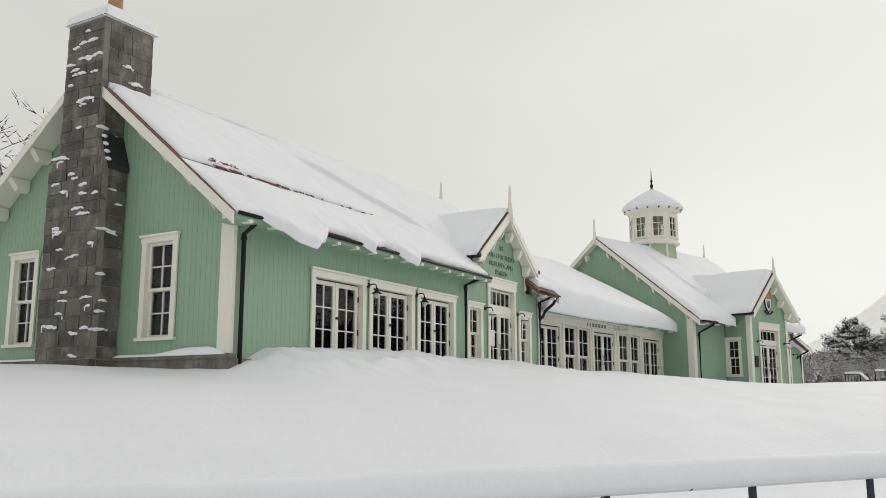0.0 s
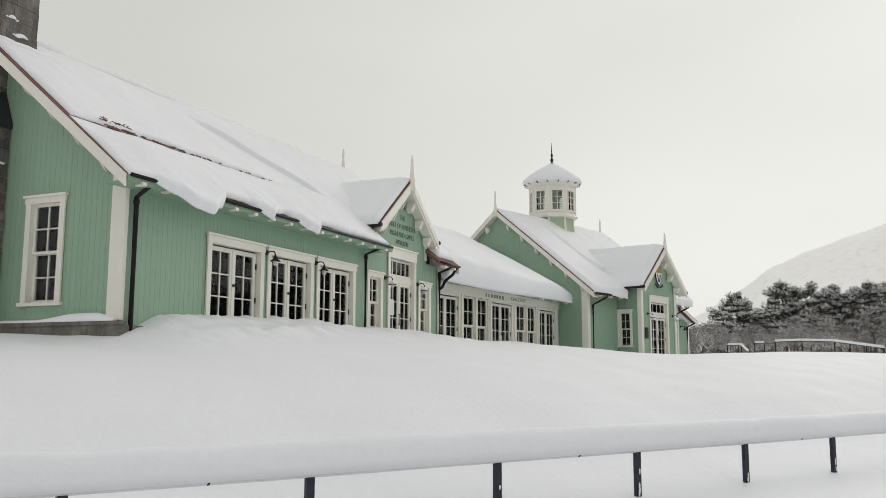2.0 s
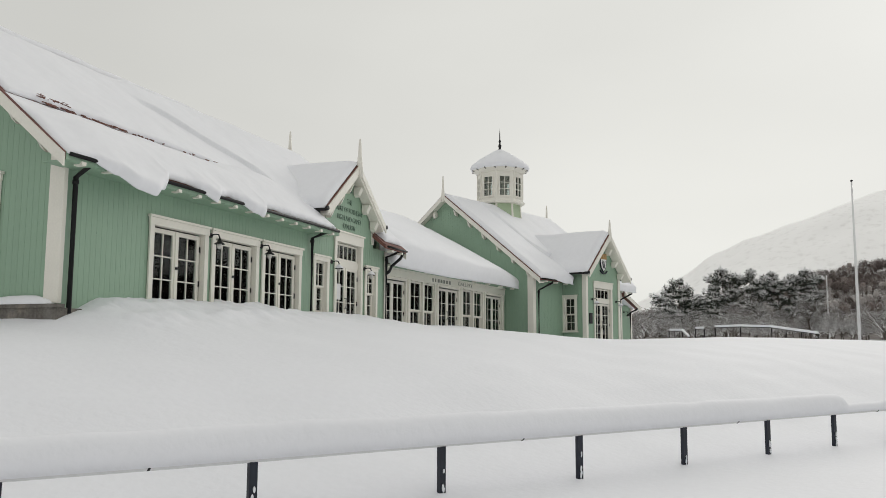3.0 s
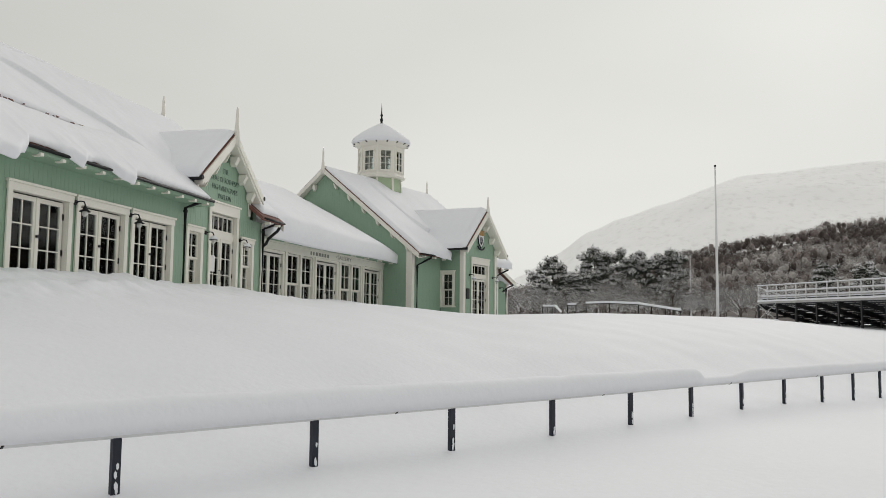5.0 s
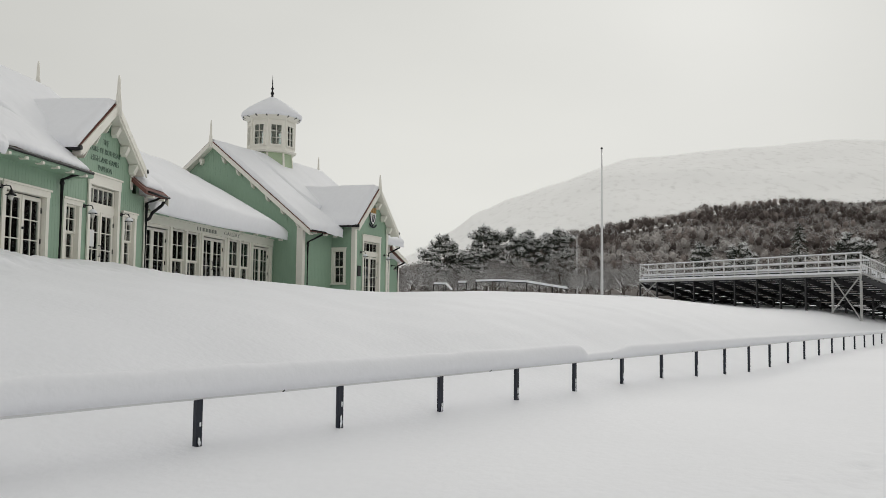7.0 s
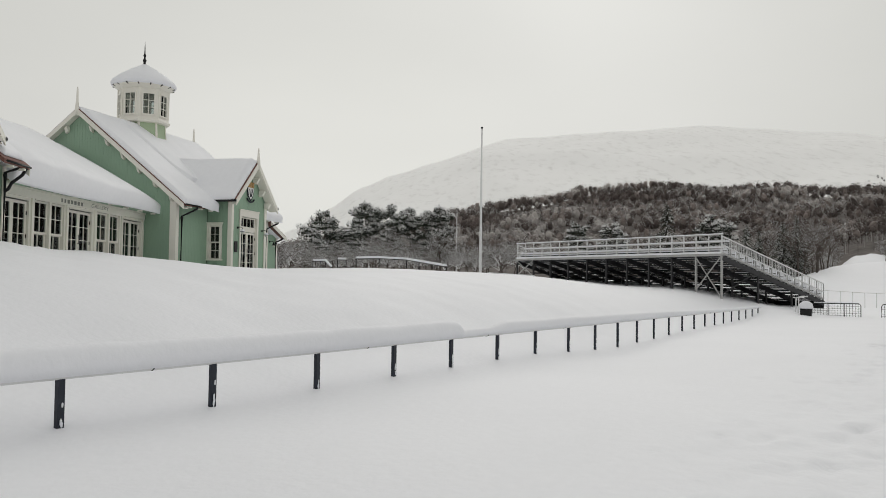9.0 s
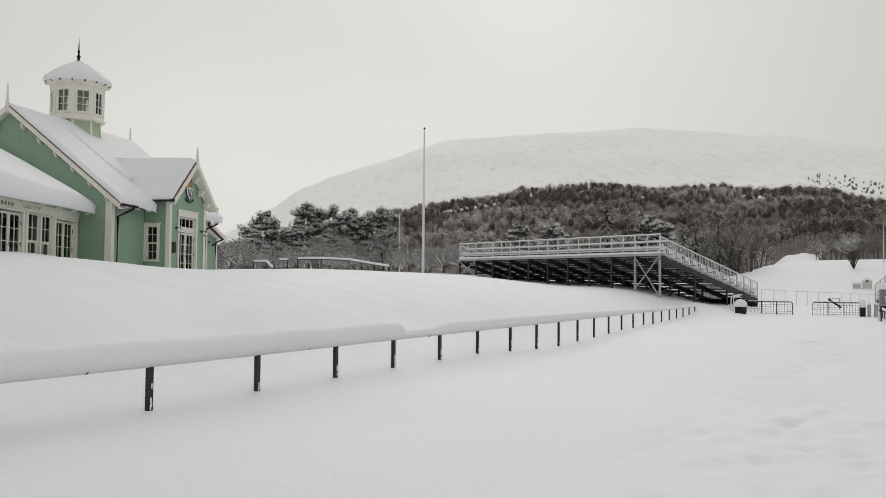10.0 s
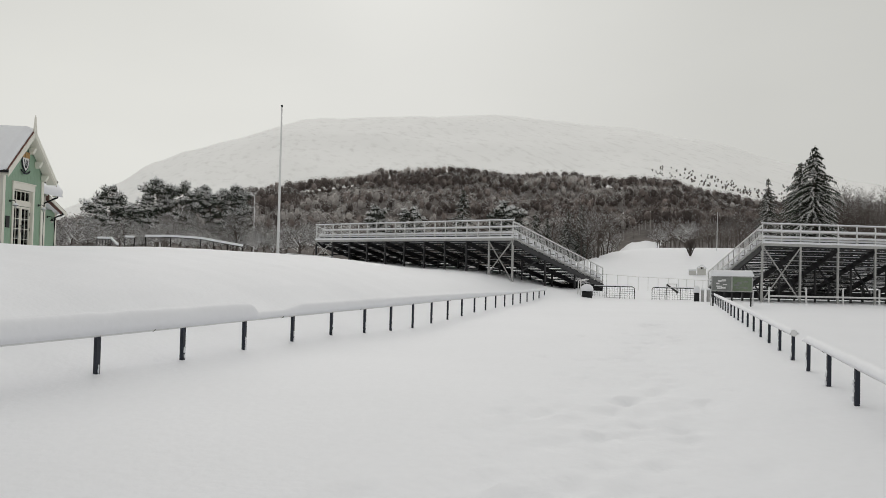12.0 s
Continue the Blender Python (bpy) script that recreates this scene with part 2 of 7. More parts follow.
def lathe(bm, profile, n=16, centre=(0, 0, 0), mi=0, smooth=True, turn=0.0):
    """Turns (radius, height) pairs about the upright axis."""
    cx, cy, cz = centre
    rings = []
    for r, z in profile:
        rings.append([bm.verts.new((cx + max(r, 1e-4) * math.cos(turn + 2 * math.pi * k / n), cy + max(r, 1e-4) * math.sin(turn + 2 * math.pi * k / n), cz + z)) for k in range(n)])
    for a, b in zip(rings, rings[1:]):
        for k in range(n):
            f = bm.faces.new((a[k], a[(k + 1) % n], b[(k + 1) % n], b[k]))
            f.smooth = smooth
            f.material_index = mi
    bm.faces.new(rings[0][::-1]).material_index = mi
    bm.faces.new(rings[-1]).material_index = mi


def smoothstep(a, b, x):
    t = min(1.0, max(0.0, (x - a) / (b - a)))
    return t * t * (3 - 2 * t)


def nz(x, y, z=0.0, s=1.0):
    return noise.noise((x * s, y * s, z * s))


def columns(s0, s1, zb, ztop, knots, openings):
    """Splits a wall with openings into upright trapezoids: (sa, sb, z0a, z0b, z1a, z1b)."""
    cuts = sorted({s0, s1, *[k for k in knots if s0 < k < s1], *[e for o in openings for e in o[:2] if s0 < e < s1]})
    for a, b in zip(cuts, cuts[1:]):
        if b - a < 1e-4:
            continue
        mid = (a + b) / 2
        lo = zb
        for o in sorted((o for o in openings if o[0] < mid < o[1]), key=lambda o: o[2]):
            if o[2] > lo:
                yield a, b, lo, lo, o[2], o[2]
            lo = o[3]
        ta, tb = ztop(a + 1e-4), ztop(b - 1e-4)
        if max(ta, tb) > lo + 1e-3:
            yield a, b, lo, lo, max(ta, lo + 1e-3), max(tb, lo + 1e-3)


def trapezoid(bm, sa, sb, z0a, z0b, z1a, z1b, d0, d1, front):
    """front: s runs along x and depth along y; otherwise s along y and depth along x."""
    c = [(sa, d0, z0a), (sb, d0, z0b), (sb, d1, z0b), (sa, d1, z0a), (sa, d0, z1a), (sb, d0, z1b), (sb, d1, z1b), (sa, d1, z1a)]
    if not front:
        c = [(y, x, z) for x, y, z in c]
    hexa(bm, c)


def solid_wall(parent, s0, s1, zb, ztop, knots, openings, d0, d1, front=True, mat=None, name="wall"):
    bm = bmesh.new()
    for c in columns(s0, s1, zb, ztop, knots, openings):
        trapezoid(bm, *c, d0, d1, front)
    bmesh.ops.remove_doubles(bm, verts=bm.verts[:], dist=1e-4)
    bmesh.ops.recalc_face_normals(bm, faces=bm.faces[:])
    return part(name, bm, mat or GREEN, parent)


BOARD = 0.125


def cladding(parent, s0, s1, zb, ztop, openings, d, out, front=True, joined=False):
    """Upright boards with open V joints, cut round the openings; d is the wall's face, out the way outwards."""
    bmj = bmesh.new() if joined else None
    n = round((s1 - s0) / BOARD)
    w = (s1 - s0) / n
    for i in range(n):
        a, b = s0 + i * w + 0.002, s0 + (i + 1) * w - 0.002
        mid = (a + b) / 2
        for sa, sb, z0, _, t0, t1 in columns(a, b, zb, ztop, [], [(max(o[0], a - 1), min(o[1], b + 1), o[2], o[3]) for o in openings]):
            bm = bmj or bmesh.new()
            trapezoid(bm, sa, sb, z0, z0, t0, t1, d, d + out * 0.007, front)
            if not joined:
                bmesh.ops.recalc_face_normals(bm, faces=bm.faces[:])
                part("board", bm, GREEN, parent)
    if joined:
        bmesh.ops.recalc_face_normals(bmj, faces=bmj.faces[:])
        tagged(part("cladding", bmj, GREEN, parent), kind="stuff")


class Face:
    """Lays a window or door on a wall: s along the wall, o outwards, z up."""

    def __init__(self, front, d, out):
        self.front, self.d, self.out = front, d, out

    def box(self, bm, s0, s1, o0, o1, z0, z1):
        a, b = sorted((self.d + self.out * o0, self.d + self.out * o1))
        if self.front:
            box(bm, s0, s1, a, b, z0, z1)
        else:
            box(bm, a, b, s0, s1, z0, z1)

    def at(self, s, o, z):
        return (s, self.d + self.out * o, z) if self.front else (self.d + self.out * o, s, z)


def casing(fc, s0, s1, z0, z1, parent, name, label, side=0.12, head=0.18, sill=True, reveal=0.2):
    bm = bmesh.new()
    fc.box(bm, s0 - 0.015, s1 + 0.015, 0, 0.045, z1 - head, z1 - 0.045)
    ob = part(name, bm, WHITE, parent, label)
    for nm, a, b, o0, o1, c, d in (("casing_side", s0, s0 + side, 0, 0.035, z0, z1 - head), ("casing_side", s1 - side, s1, 0, 0.035, z0, z1 - head),
                                   ("cap_moulding", s0 - 0.045, s1 + 0.045, 0, 0.075, z1 - 0.045, z1),
                                   ("jamb_lining", s0 + side - 0.02, s0 + side, -reveal, -0.002, z0, z1 - head),
                                   ("jamb_lining", s1 - side, s1 - side + 0.02, -reveal, -0.002, z0, z1 - head),
                                   ("head_lining", s0 + side, s1 - side, -reveal, -0.002, z1 - head, z1 - head + 0.02)):
        bm = bmesh.new()
        fc.box(bm, a, b, o0, o1, c, d)
        part(nm, bm, WHITE, ob)
    if sill:
        bm = bmesh.new()
        fc.box(bm, s0 - 0.04, s1 + 0.04, -reveal, 0.07, z0 - 0.06, z0)
        part("sill", bm, WHITE, ob)
    return ob


def sash(fc, s0, s1, z0, z1, o, parent, cols, rows, stile=0.05, name="sash", bottom=None, bars=0.022):
    """A glazed frame; its glazing bars stand in the one frame mesh, each pane is its own."""
    bm = bmesh.new()
    bt = bottom or stile
    fc.box(bm, s0, s0 + stile, o - 0.025, o + 0.02, z0, z1)
    fc.box(bm, s1 - stile, s1, o - 0.025, o + 0.02, z0, z1)
    fc.box(bm, s0 + stile, s1 - stile, o - 0.025, o + 0.02, z0, z0 + bt)
    fc.box(bm, s0 + stile, s1 - stile, o - 0.025, o + 0.02, z1 - stile, z1)
    gs0, gs1, gz0, gz1 = s0 + stile, s1 - stile, z0 + bt, z1 - stile
    for i in range(1, cols):
        c = gs0 + (gs1 - gs0) * i / cols
        fc.box(bm, c - bars / 2, c + bars / 2, o - 0.012, o + 0.014, gz0, gz1)
    for j in range(1, rows):
        c = gz0 + (gz1 - gz0) * j / rows
        fc.box(bm, gs0, gs1, o - 0.012, o + 0.012, c - bars / 2, c + bars / 2)
    part(name, bm, WHITE, parent)
    for i in range(cols):
        for j in range(rows):
            bm = bmesh.new()
            fc.box(bm, gs0 + (gs1 - gs0) * i / cols + bars / 2, gs0 + (gs1 - gs0) * (i + 1) / cols - bars / 2, o - 0.006, o - 0.001,
                   gz0 + (gz1 - gz0) * j / rows + bars / 2, gz0 + (gz1 - gz0) * (j + 1) / rows - bars / 2)
            part("pane", bm, GLASS, parent, shadow=False)


def sash_window(fc, s0, s1, z0, z1, parent, label, cols=2, rows=2, side=0.12, head=0.15, blind=0.0):
    w = casing(fc, s0, s1, z0, z1, parent, "window", label, side, head, reveal=0.16)
    a, b, t = s0 + side, s1 - side, z1 - head
    mid = (z0 + t) / 2
    sash(fc, a, b, mid - 0.02, t, -0.07, w, cols, rows)
    sash(fc, a, b, z0, mid + 0.02, -0.12, w, cols, rows, name="lower_sash")
    if blind:
        bm = bmesh.new()
        fc.box(bm, a, b, -0.2, -0.19, z0 + (t - z0) * (1 - blind), t)
        part("blind", bm, BLIND, w)
    return w


def french_door(fc, s0, s1, z0, z1, parent, label, rows=4, handles=False, hinges=True, side=0.12, head=0.18, reveal=0.10, leaf_top=None):
    w = casing(fc, s0, s1, z0, z1, parent, "door", label, side, head, sill=False, reveal=reveal + 0.03)
    a, b, t = s0 + side, s1 - side, z1 - head
    mid = (a + b) / 2
    t = leaf_top or t
    for n, (p, q) in enumerate(((a + 0.03, mid - 0.003), (mid + 0.003, b - 0.03))):
        sash(fc, p, q, z0, t - 0.03, -reveal, w, 2, rows, stile=0.085, name="leaf", bottom=0.22)
    bm = bmesh.new()
    fc.box(bm, mid - 0.03, mid + 0.03, -reveal + 0.02, -reveal + 0.04, z0, t - 0.03)
    part("meeting_stile", bm, WHITE, w)
    if hinges:
        for z in (t - 0.3, (z0 + t) / 2 + 0.05, z0 + 0.25):
            bm = bmesh.new()
            fc.box(bm, b - 0.045, b - 0.015, -reveal + 0.02, -reveal + 0.035, z - 0.06, z + 0.06)
            part("hinge", bm, BLACK, w)
    if handles:
        for o in (-0.05, 0.05):
            bm = bmesh.new()
            z = z0 + 1.05
            tube(bm, [fc.at(mid + o, -reveal + 0.02, z - 0.14), fc.at(mid + o, -reveal + 0.07, z - 0.14), fc.at(mid + o, -reveal + 0.07, z + 0.14), fc.at(mid + o, -reveal + 0.02, z + 0.14)], 0.012, 6)
            part("handle", bm, BLACK, w, "black pull handle")
    else:
        bm = bmesh.new()
        fc.box(bm, mid - 0.025, mid + 0.025, -reveal + 0.04, -reveal + 0.075, z0 + 1.3, z0 + 1.35)
        part("knob", bm, BLACK, w)
    return w


def glazed_panel(fc, s0, s1, z0, z1, parent, cols, rows, o=-0.10):
    bm = bmesh.new()
    fc.box(bm, s0 - 0.03, s1 + 0.03, o - 0.03, o + 0.03, z0 - 0.18, z0)
    part("transom_bar", bm, WHITE, parent)
    sash(fc, s0, s1, z0, z1, o, parent, cols, rows, stile=0.05, name="transom_light")


def snow_slab(name, label, p00, eu, ev, lu, lv, thick, nu, nv, droop=None, seed=0, mat=None, hole=None, m=None, wave=0.035, rim=0.16, reach=0.34):
    """Snow on a slope: eu runs along the eave, ev up the slope; thick(a, b) in metres (a, b from 0 to lu, lv). Edges are rounded."""
    bm = bmesh.new()
    p00, eu, ev = Vector(p00), Vector(eu).normalized(), Vector(ev).normalized()
    n = eu.cross(ev).normalized()
    top, bot = [], []
    for i in range(nu + 1):
        a = lu * i / nu
        rt, rb = [], []
        for j in range(nv + 1):
            q = j / nv
            b = lv * (0.35 * q * q + 0.65 * q)
            d = droop(a) if droop else 0.0
            pull = smoothstep(reach, 0.0, b)
            base = p00 + eu * a + ev * b - ev * d * pull
            base.z -= 0.35 * d * pull
            t = thick(a, b)
            edge = min(1.0, b / rim, (lv - b) / 0.10 if lv - b < 0.1 else 1.0, a / 0.14, (lu - a) / 0.14)
            rnd = math.sqrt(max(0.0, 1 - (1 - max(0.0, edge)) ** 2))
            w = wave * nz(base.x + seed, base.y, base.z, 0.9) + 0.35 * wave * nz(base.x, base.y + seed, base.z, 2.7)
            rt.append(bm.verts.new(base + n * max(0.004, (t + w) * (0.12 + 0.88 * rnd))))
            rb.append(bm.verts.new(base - n * 0.0))
        top.append(rt)
        bot.append(rb)
    for i in range(nu):
        for j in range(nv):
            a = lu * (i + 0.5) / nu
            q = (j + 0.5) / nv
            if hole and hole(a, lv * (0.35 * q * q + 0.65 * q)):
                continue
            bm.faces.new((top[i][j], top[i + 1][j], top[i + 1][j + 1], top[i][j + 1]))
            bm.faces.new((bot[i][j], bot[i][j + 1], bot[i + 1][j + 1], bot[i + 1][j]))
    for i in range(nu):
        bm.faces.new((bot[i][0], bot[i + 1][0], top[i + 1][0], top[i][0]))
        bm.faces.new((bot[i + 1][nv], bot[i][nv], top[i][nv], top[i + 1][nv]))
    for j in range(nv):
        bm.faces.new((bot[0][j + 1], bot[0][j], top[0][j], top[0][j + 1]))
        bm.faces.new((bot[nu][j], bot[nu][j + 1], top[nu][j + 1], top[nu][j]))
    bmesh.ops.recalc_face_normals(bm, faces=bm.faces[:])
    ob = part(name, bm, mat or ROOF_SNOW, None, smooth=True)
    if m is not None:
        ob.matrix_world = m
    return tagged(ob, label, "snow", kind="stuff")


# ---- ground: one snow sheet to the horizon ----
TN = Vector((0.515, 0.857))     # across the track, towards the pavilion
TT = Vector((0.857, -0.515))    # along the track
RAIL_A, RAIL_B = 7.3, -2.08     # distance of the two rails from the camera's foot


def track(s, d):
    """A plan point from metres along and across the track (d = 0 at the near rail)."""
    p = TT * s + TN * (d + RAIL_A)
    return p.x, p.y


RISE = [(-400, -1.45), (-11, -1.36), (-9.3, -1.38), (-7, -1.5), (-1.2, -1.53), (0, -1.51), (1.3, -1.25), (3, -0.45), (5, 0.06), (8, 0.46), (12, 0.72), (17, 0.82), (30, 0.85), (60, 1.0), (400, 1.2)]


def footsteps():
    rng = random.Random(12)
    out = []
    for i in range(420):
        s = 4.5 + 26 * rng.random() ** 1.3
        d = -6.85 + rng.gauss(0, 0.55) + rng.choice((-0.55, 0.0, 0.5)) - 0.02 * (s - 10)
        p = TT * s + TN * (d + RAIL_A)
        out.append((p.x, p.y, rng.uniform(0.09, 0.15), rng.uniform(0.008, 0.034)))
    return out


STEPS = footsteps()


def bank(d):
    for (a, za), (b, zb) in zip(RISE, RISE[1:]):
        if d <= b:
            t = (d - a) / (b - a)
            return za + (zb - za) * t
    return RISE[-1][1]


def ground_z(x, y):
    s, d = x * TT.x + y * TT.y, x * TN.x + y * TN.y - RAIL_A
    z = (bank(d - 0.9) + 2 * bank(d) + bank(d + 0.9)) / 4
    far = math.hypot(x, y)
    near = smoothstep(60, 30, far)
    z += near * (0.05 * nz(x, y, 0.3, 0.28) + 0.03 * nz(x, y, 5.0, 0.8) * smoothstep(-1.5, 1.0, d))
    # drift piled against the long front, tapering off towards the gallery
    front = math.exp(-((y - 10.3) / 1.5) ** 2)
    z += front * ((0.47 - 0.15 * smoothstep(14.5, 18.5, x) + 0.05 * nz(x, y, 0.0, 2.2)) * smoothstep(10.0, 12.0, x) * smoothstep(25.0, 20.0, x))
    if 11.2 < x < 26 and 8.5 < y < 11:
        k = smoothstep(8.5, 9.3, y) * (1 - 0.45 * smoothstep(15, 19, x))
        z += k * (0.08 * nz(x, y, 2.0, 2.0) + 0.06 * abs(nz(x, y, 3.0, 4.5)) + 0.03 * nz(x, y, 6.0, 9.0))
    # hollow by the chimney foot
    z += 0.06 * math.exp(-((x - 9.0) / 2.0) ** 2 - ((y - 13.5) / 3.0) ** 2)
    z += 0.20 * math.exp(-((x - 29.5) / 5.0) ** 2 - ((y - 10.5) / 1.6) ** 2)
    # the lawn dips towards the end of the hall
    if x > 5:
        z -= 0.0072 * min(far, 60) * math.exp(-((math.degrees(math.atan2(y, x)) - 9.5) / 5.0) ** 2) * smoothstep(8, 20, far)
        z -= 0.0068 * min(far, 60) * math.exp(-((math.degrees(math.atan2(y, x)) + 14.0) / 4.0) ** 2) * smoothstep(10, 22, far) * smoothstep(80, 60, far)
        # drift at the low end of the stand
        z += 0.50 * math.exp(-((math.degrees(math.atan2(y, x)) + 23.2) / 1.7) ** 2 - ((far - 56) / 6.5) ** 2) + 0.50 * math.exp(-((math.degrees(math.atan2(y, x)) + 25.2) / 1.6) ** 2 - ((far - 64) / 5.0) ** 2)
    # a trodden trail down the middle of the track
    off = d + 6.85 + 0.02 * (s - 10)
    trail = math.exp(-(off / 1.15) ** 2) * smoothstep(2.5, 5.0, s) * smoothstep(40, 22, s)
    if trail > 0.02:
        z -= trail * (0.02 + 0.02 * max(0.0, nz(x, y, 7.0, 1.7)) + 0.004 * nz(x, y, 8.0, 6.0))
        for px, py, pr, pd in STEPS:
            q = (((x - px) * TT.x + (y - py) * TT.y) / 2.4) ** 2 / (pr * pr) + ((x - px) * TN.x + (y - py) * TN.y) ** 2 / (pr * pr)
            if q < 4:
                z -= pd * math.exp(-q) - 0.35 * pd * math.exp(-((q - 2.2) / 0.8) ** 2)
    # rising field beyond the track
    z += 7.0 * smoothstep(78, 175, s) * smoothstep(14, -2, d)
    if far > 180:
        z += (far - 180) * 0.012 if far < 700 else 6.2
    return z


def axis_steps(lo, hi, fine_lo, fine_hi, fine, growth=1.12):
    out = [fine_lo + i * fine for i in range(int(round((fine_hi - fine_lo) / fine)) + 1)]
    step, v = fine, out[-1]
    while v < hi:
        step *= growth
        v += step
        out.append(v)
    step, v = fine, out[0]
    while v > lo:
        step *= growth
        v -= step
        out.insert(0, v)
    return out


def build_ground():
    gx = axis_steps(-1500, 4000, 1.5, 28, 0.085, 1.06)
    gy = axis_steps(-3500, 3500, -14, 12.5, 0.085, 1.07)
    verts = [(x, y, ground_z(x, y)) for x in gx for y in gy]
    ny = len(gy)
    faces = [(i * ny + j, (i + 1) * ny + j, (i + 1) * ny + j + 1, i * ny + j + 1) for i in range(len(gx) - 1) for j in range(ny - 1)]
    me = bpy.data.meshes.new("ground")
    me.from_pydata(verts, [], faces)
    me.materials.append(SNOW)
    me.polygons.foreach_set("use_smooth", [True] * len(me.polygons))
    tagged(new("ground", me), "deep untrodden snow over a grass bank and track", "snow ground", kind="structure")


build_ground()


# ---- the long wing of the pavilion ----
XG, XE, YF, YB, YR = 10.84, 23.6, 10.5, 17.78, 14.14
PITCH = 0.81
EAVE_Y, EAVE_Z = 10.05, 3.101
RIDGE_Z = EAVE_Z + PITCH * (YR - EAVE_Y)


def deck(y):
    return RIDGE_Z - PITCH * abs(y - YR)


DX, DW = 21.1, 1.80                # dormer centre and half width at the verge
D_EAVE, D_APEX = 3.70, 5.14
GABLE_WINDOWS = [(11.82, 12.74), (15.76, 16.66)]
DOORS = [(12.95, 14.74), (14.87, 16.63), (16.77, 18.53)]
SMALL = [(19.14, 19.97), (22.13, 22.96)]
ENTRY = (20.27, 21.96)
FLOOR_Z = 0.28


def bargeboard(parent, a, b, depth, thick, normal, name="bargeboard"):
    """A sloping board from a to b (its top edge), hanging down by depth."""
    a, b, n = Vector(a), Vector(b), Vector(normal) * thick
    dn = Vector((0, 0, -depth))
    bm = bmesh.new()
    hexa(bm, [a + dn, b + dn, b + dn + n, a + dn + n, a, b, b + n, a + n])
    bmesh.ops.recalc_face_normals(bm, faces=bm.faces[:])
    return part(name, bm, WHITE, parent)


def purlin_ends(parent, a, b, count, size, out):
    """Shaped bracket blocks under a verge."""
    a, b, o = Vector(a), Vector(b), Vector(out)
    for i in range(count):
        p = a.lerp(b, (i + 0.5) / count)
        bm = bmesh.new()
        d = (b - a).normalized()
        up = Vector((0, 0, 1))
        hexa(bm, [p - d * size - up * 0.2, p + d * size - up * 0.2, p + d * size - up * 0.2 + o * 0.6, p - d * size - up * 0.2 + o * 0.6,
                  p - d * size, p + d * size, p + d * size + o, p - d * size + o])
        bmesh.ops.recalc_face_normals(bm, faces=bm.faces[:])
        part("purlin_end", bm, WHITE, parent)


def downpipe(name, pts, r=0.045):
    bm = bmesh.new()
    tube(bm, pts, r, 10)
    for i in range(len(pts) - 1):
        a, b = Vector(pts[i]), Vector(pts[i + 1])
        if abs(a.z - b.z) > 1.2:
            for f in (0.03,):
                p = a.lerp(b, f)
                tube(bm, [p + Vector((0, 0, 0.03)), p - Vector((0, 0, 0.03))], r * 1.25, 10)
    return bm


def finial(parent, x, y, z, h=0.75):
    bm = bmesh.new()
    lathe(bm, [(0.085, -0.35), (0.085, 0.0), (0.065, 0.1), (0.07, 0.15), (0.052, 0.24), (0.042, h * 0.75), (0.022, h * 0.97), (0.005, h)], 10, (x, y, z))
    return part("finial", bm, WHITE, parent, "slender white roof finial")


def wall_lamp(fc, s, z, parent_name="wall_lamp", m=None, snow=False, label="black gooseneck lamp with a bell shade"):
    lamp = thing(parent_name, m or Matrix.Identity(4), label + (" capped with snow" if snow else ""), "wall lamp", "gooseneck lamps")
    bm = bmesh.new()
    tube(bm, [fc.at(s, 0.018, z), fc.at(s, 0.05, z)], 0.05, 10)
    pts = [fc.at(s, 0.05, z), fc.at(s, 0.14, z + 0.02), fc.at(s, 0.22, z + 0.01), fc.at(s, 0.25, z - 0.05), fc.at(s, 0.25, z - 0.09)]
    tube(bm, pts, 0.014, 6)
    part("arm", bm, BLACK, lamp)
    c = fc.at(s, 0.25, z - 0.09)
    bm = bmesh.new()
    lathe(bm, [(0.022, 0.02), (0.03, 0.0), (0.05, -0.05), (0.105, -0.09), (0.11, -0.1), (0.10, -0.1), (0.04, -0.055)], 16, c)
    part("shade", bm, BLACK, lamp)
    bm = bmesh.new()
    lathe(bm, [(0.035, -0.08), (0.052, -0.11), (0.048, -0.16), (0.03, -0.19), (0.001, -0.2)], 12, c)
    part("globe", bm, BLIND, lamp)
    if snow:
        bm = bmesh.new()
        lathe(bm, [(0.11, -0.085), (0.09, -0.04), (0.045, 0.005), (0.001, 0.025)], 14, c)
        part("snow_cap", bm, ROOF_SNOW, lamp)
    return lamp


def gutter(parent, a, b, r=0.065, brackets=0.75):
    bm = bmesh.new()
    tube(bm, [a, b], r * 0.45, 10)
    part("gutter", bm, BLACK, parent, "black iron gutter")
    a, b = Vector(a), Vector(b)
    n = int((b - a).length / brackets)
    for i in range(n):
        p = a.lerp(b, (i + 0.5) / n)
        bm = bmesh.new()
        d = (b - a).normalized() * 0.025
        side = Vector((-d.y, d.x, 0)).normalized()
        bar(bm, p + side * 0.0 - Vector((0, 0, 0.10)), p + side * 0.17 - Vector((0, 0, 0.10)), 0.09, 0.06)
        part("rafter_tail", bm, WHITE, parent)


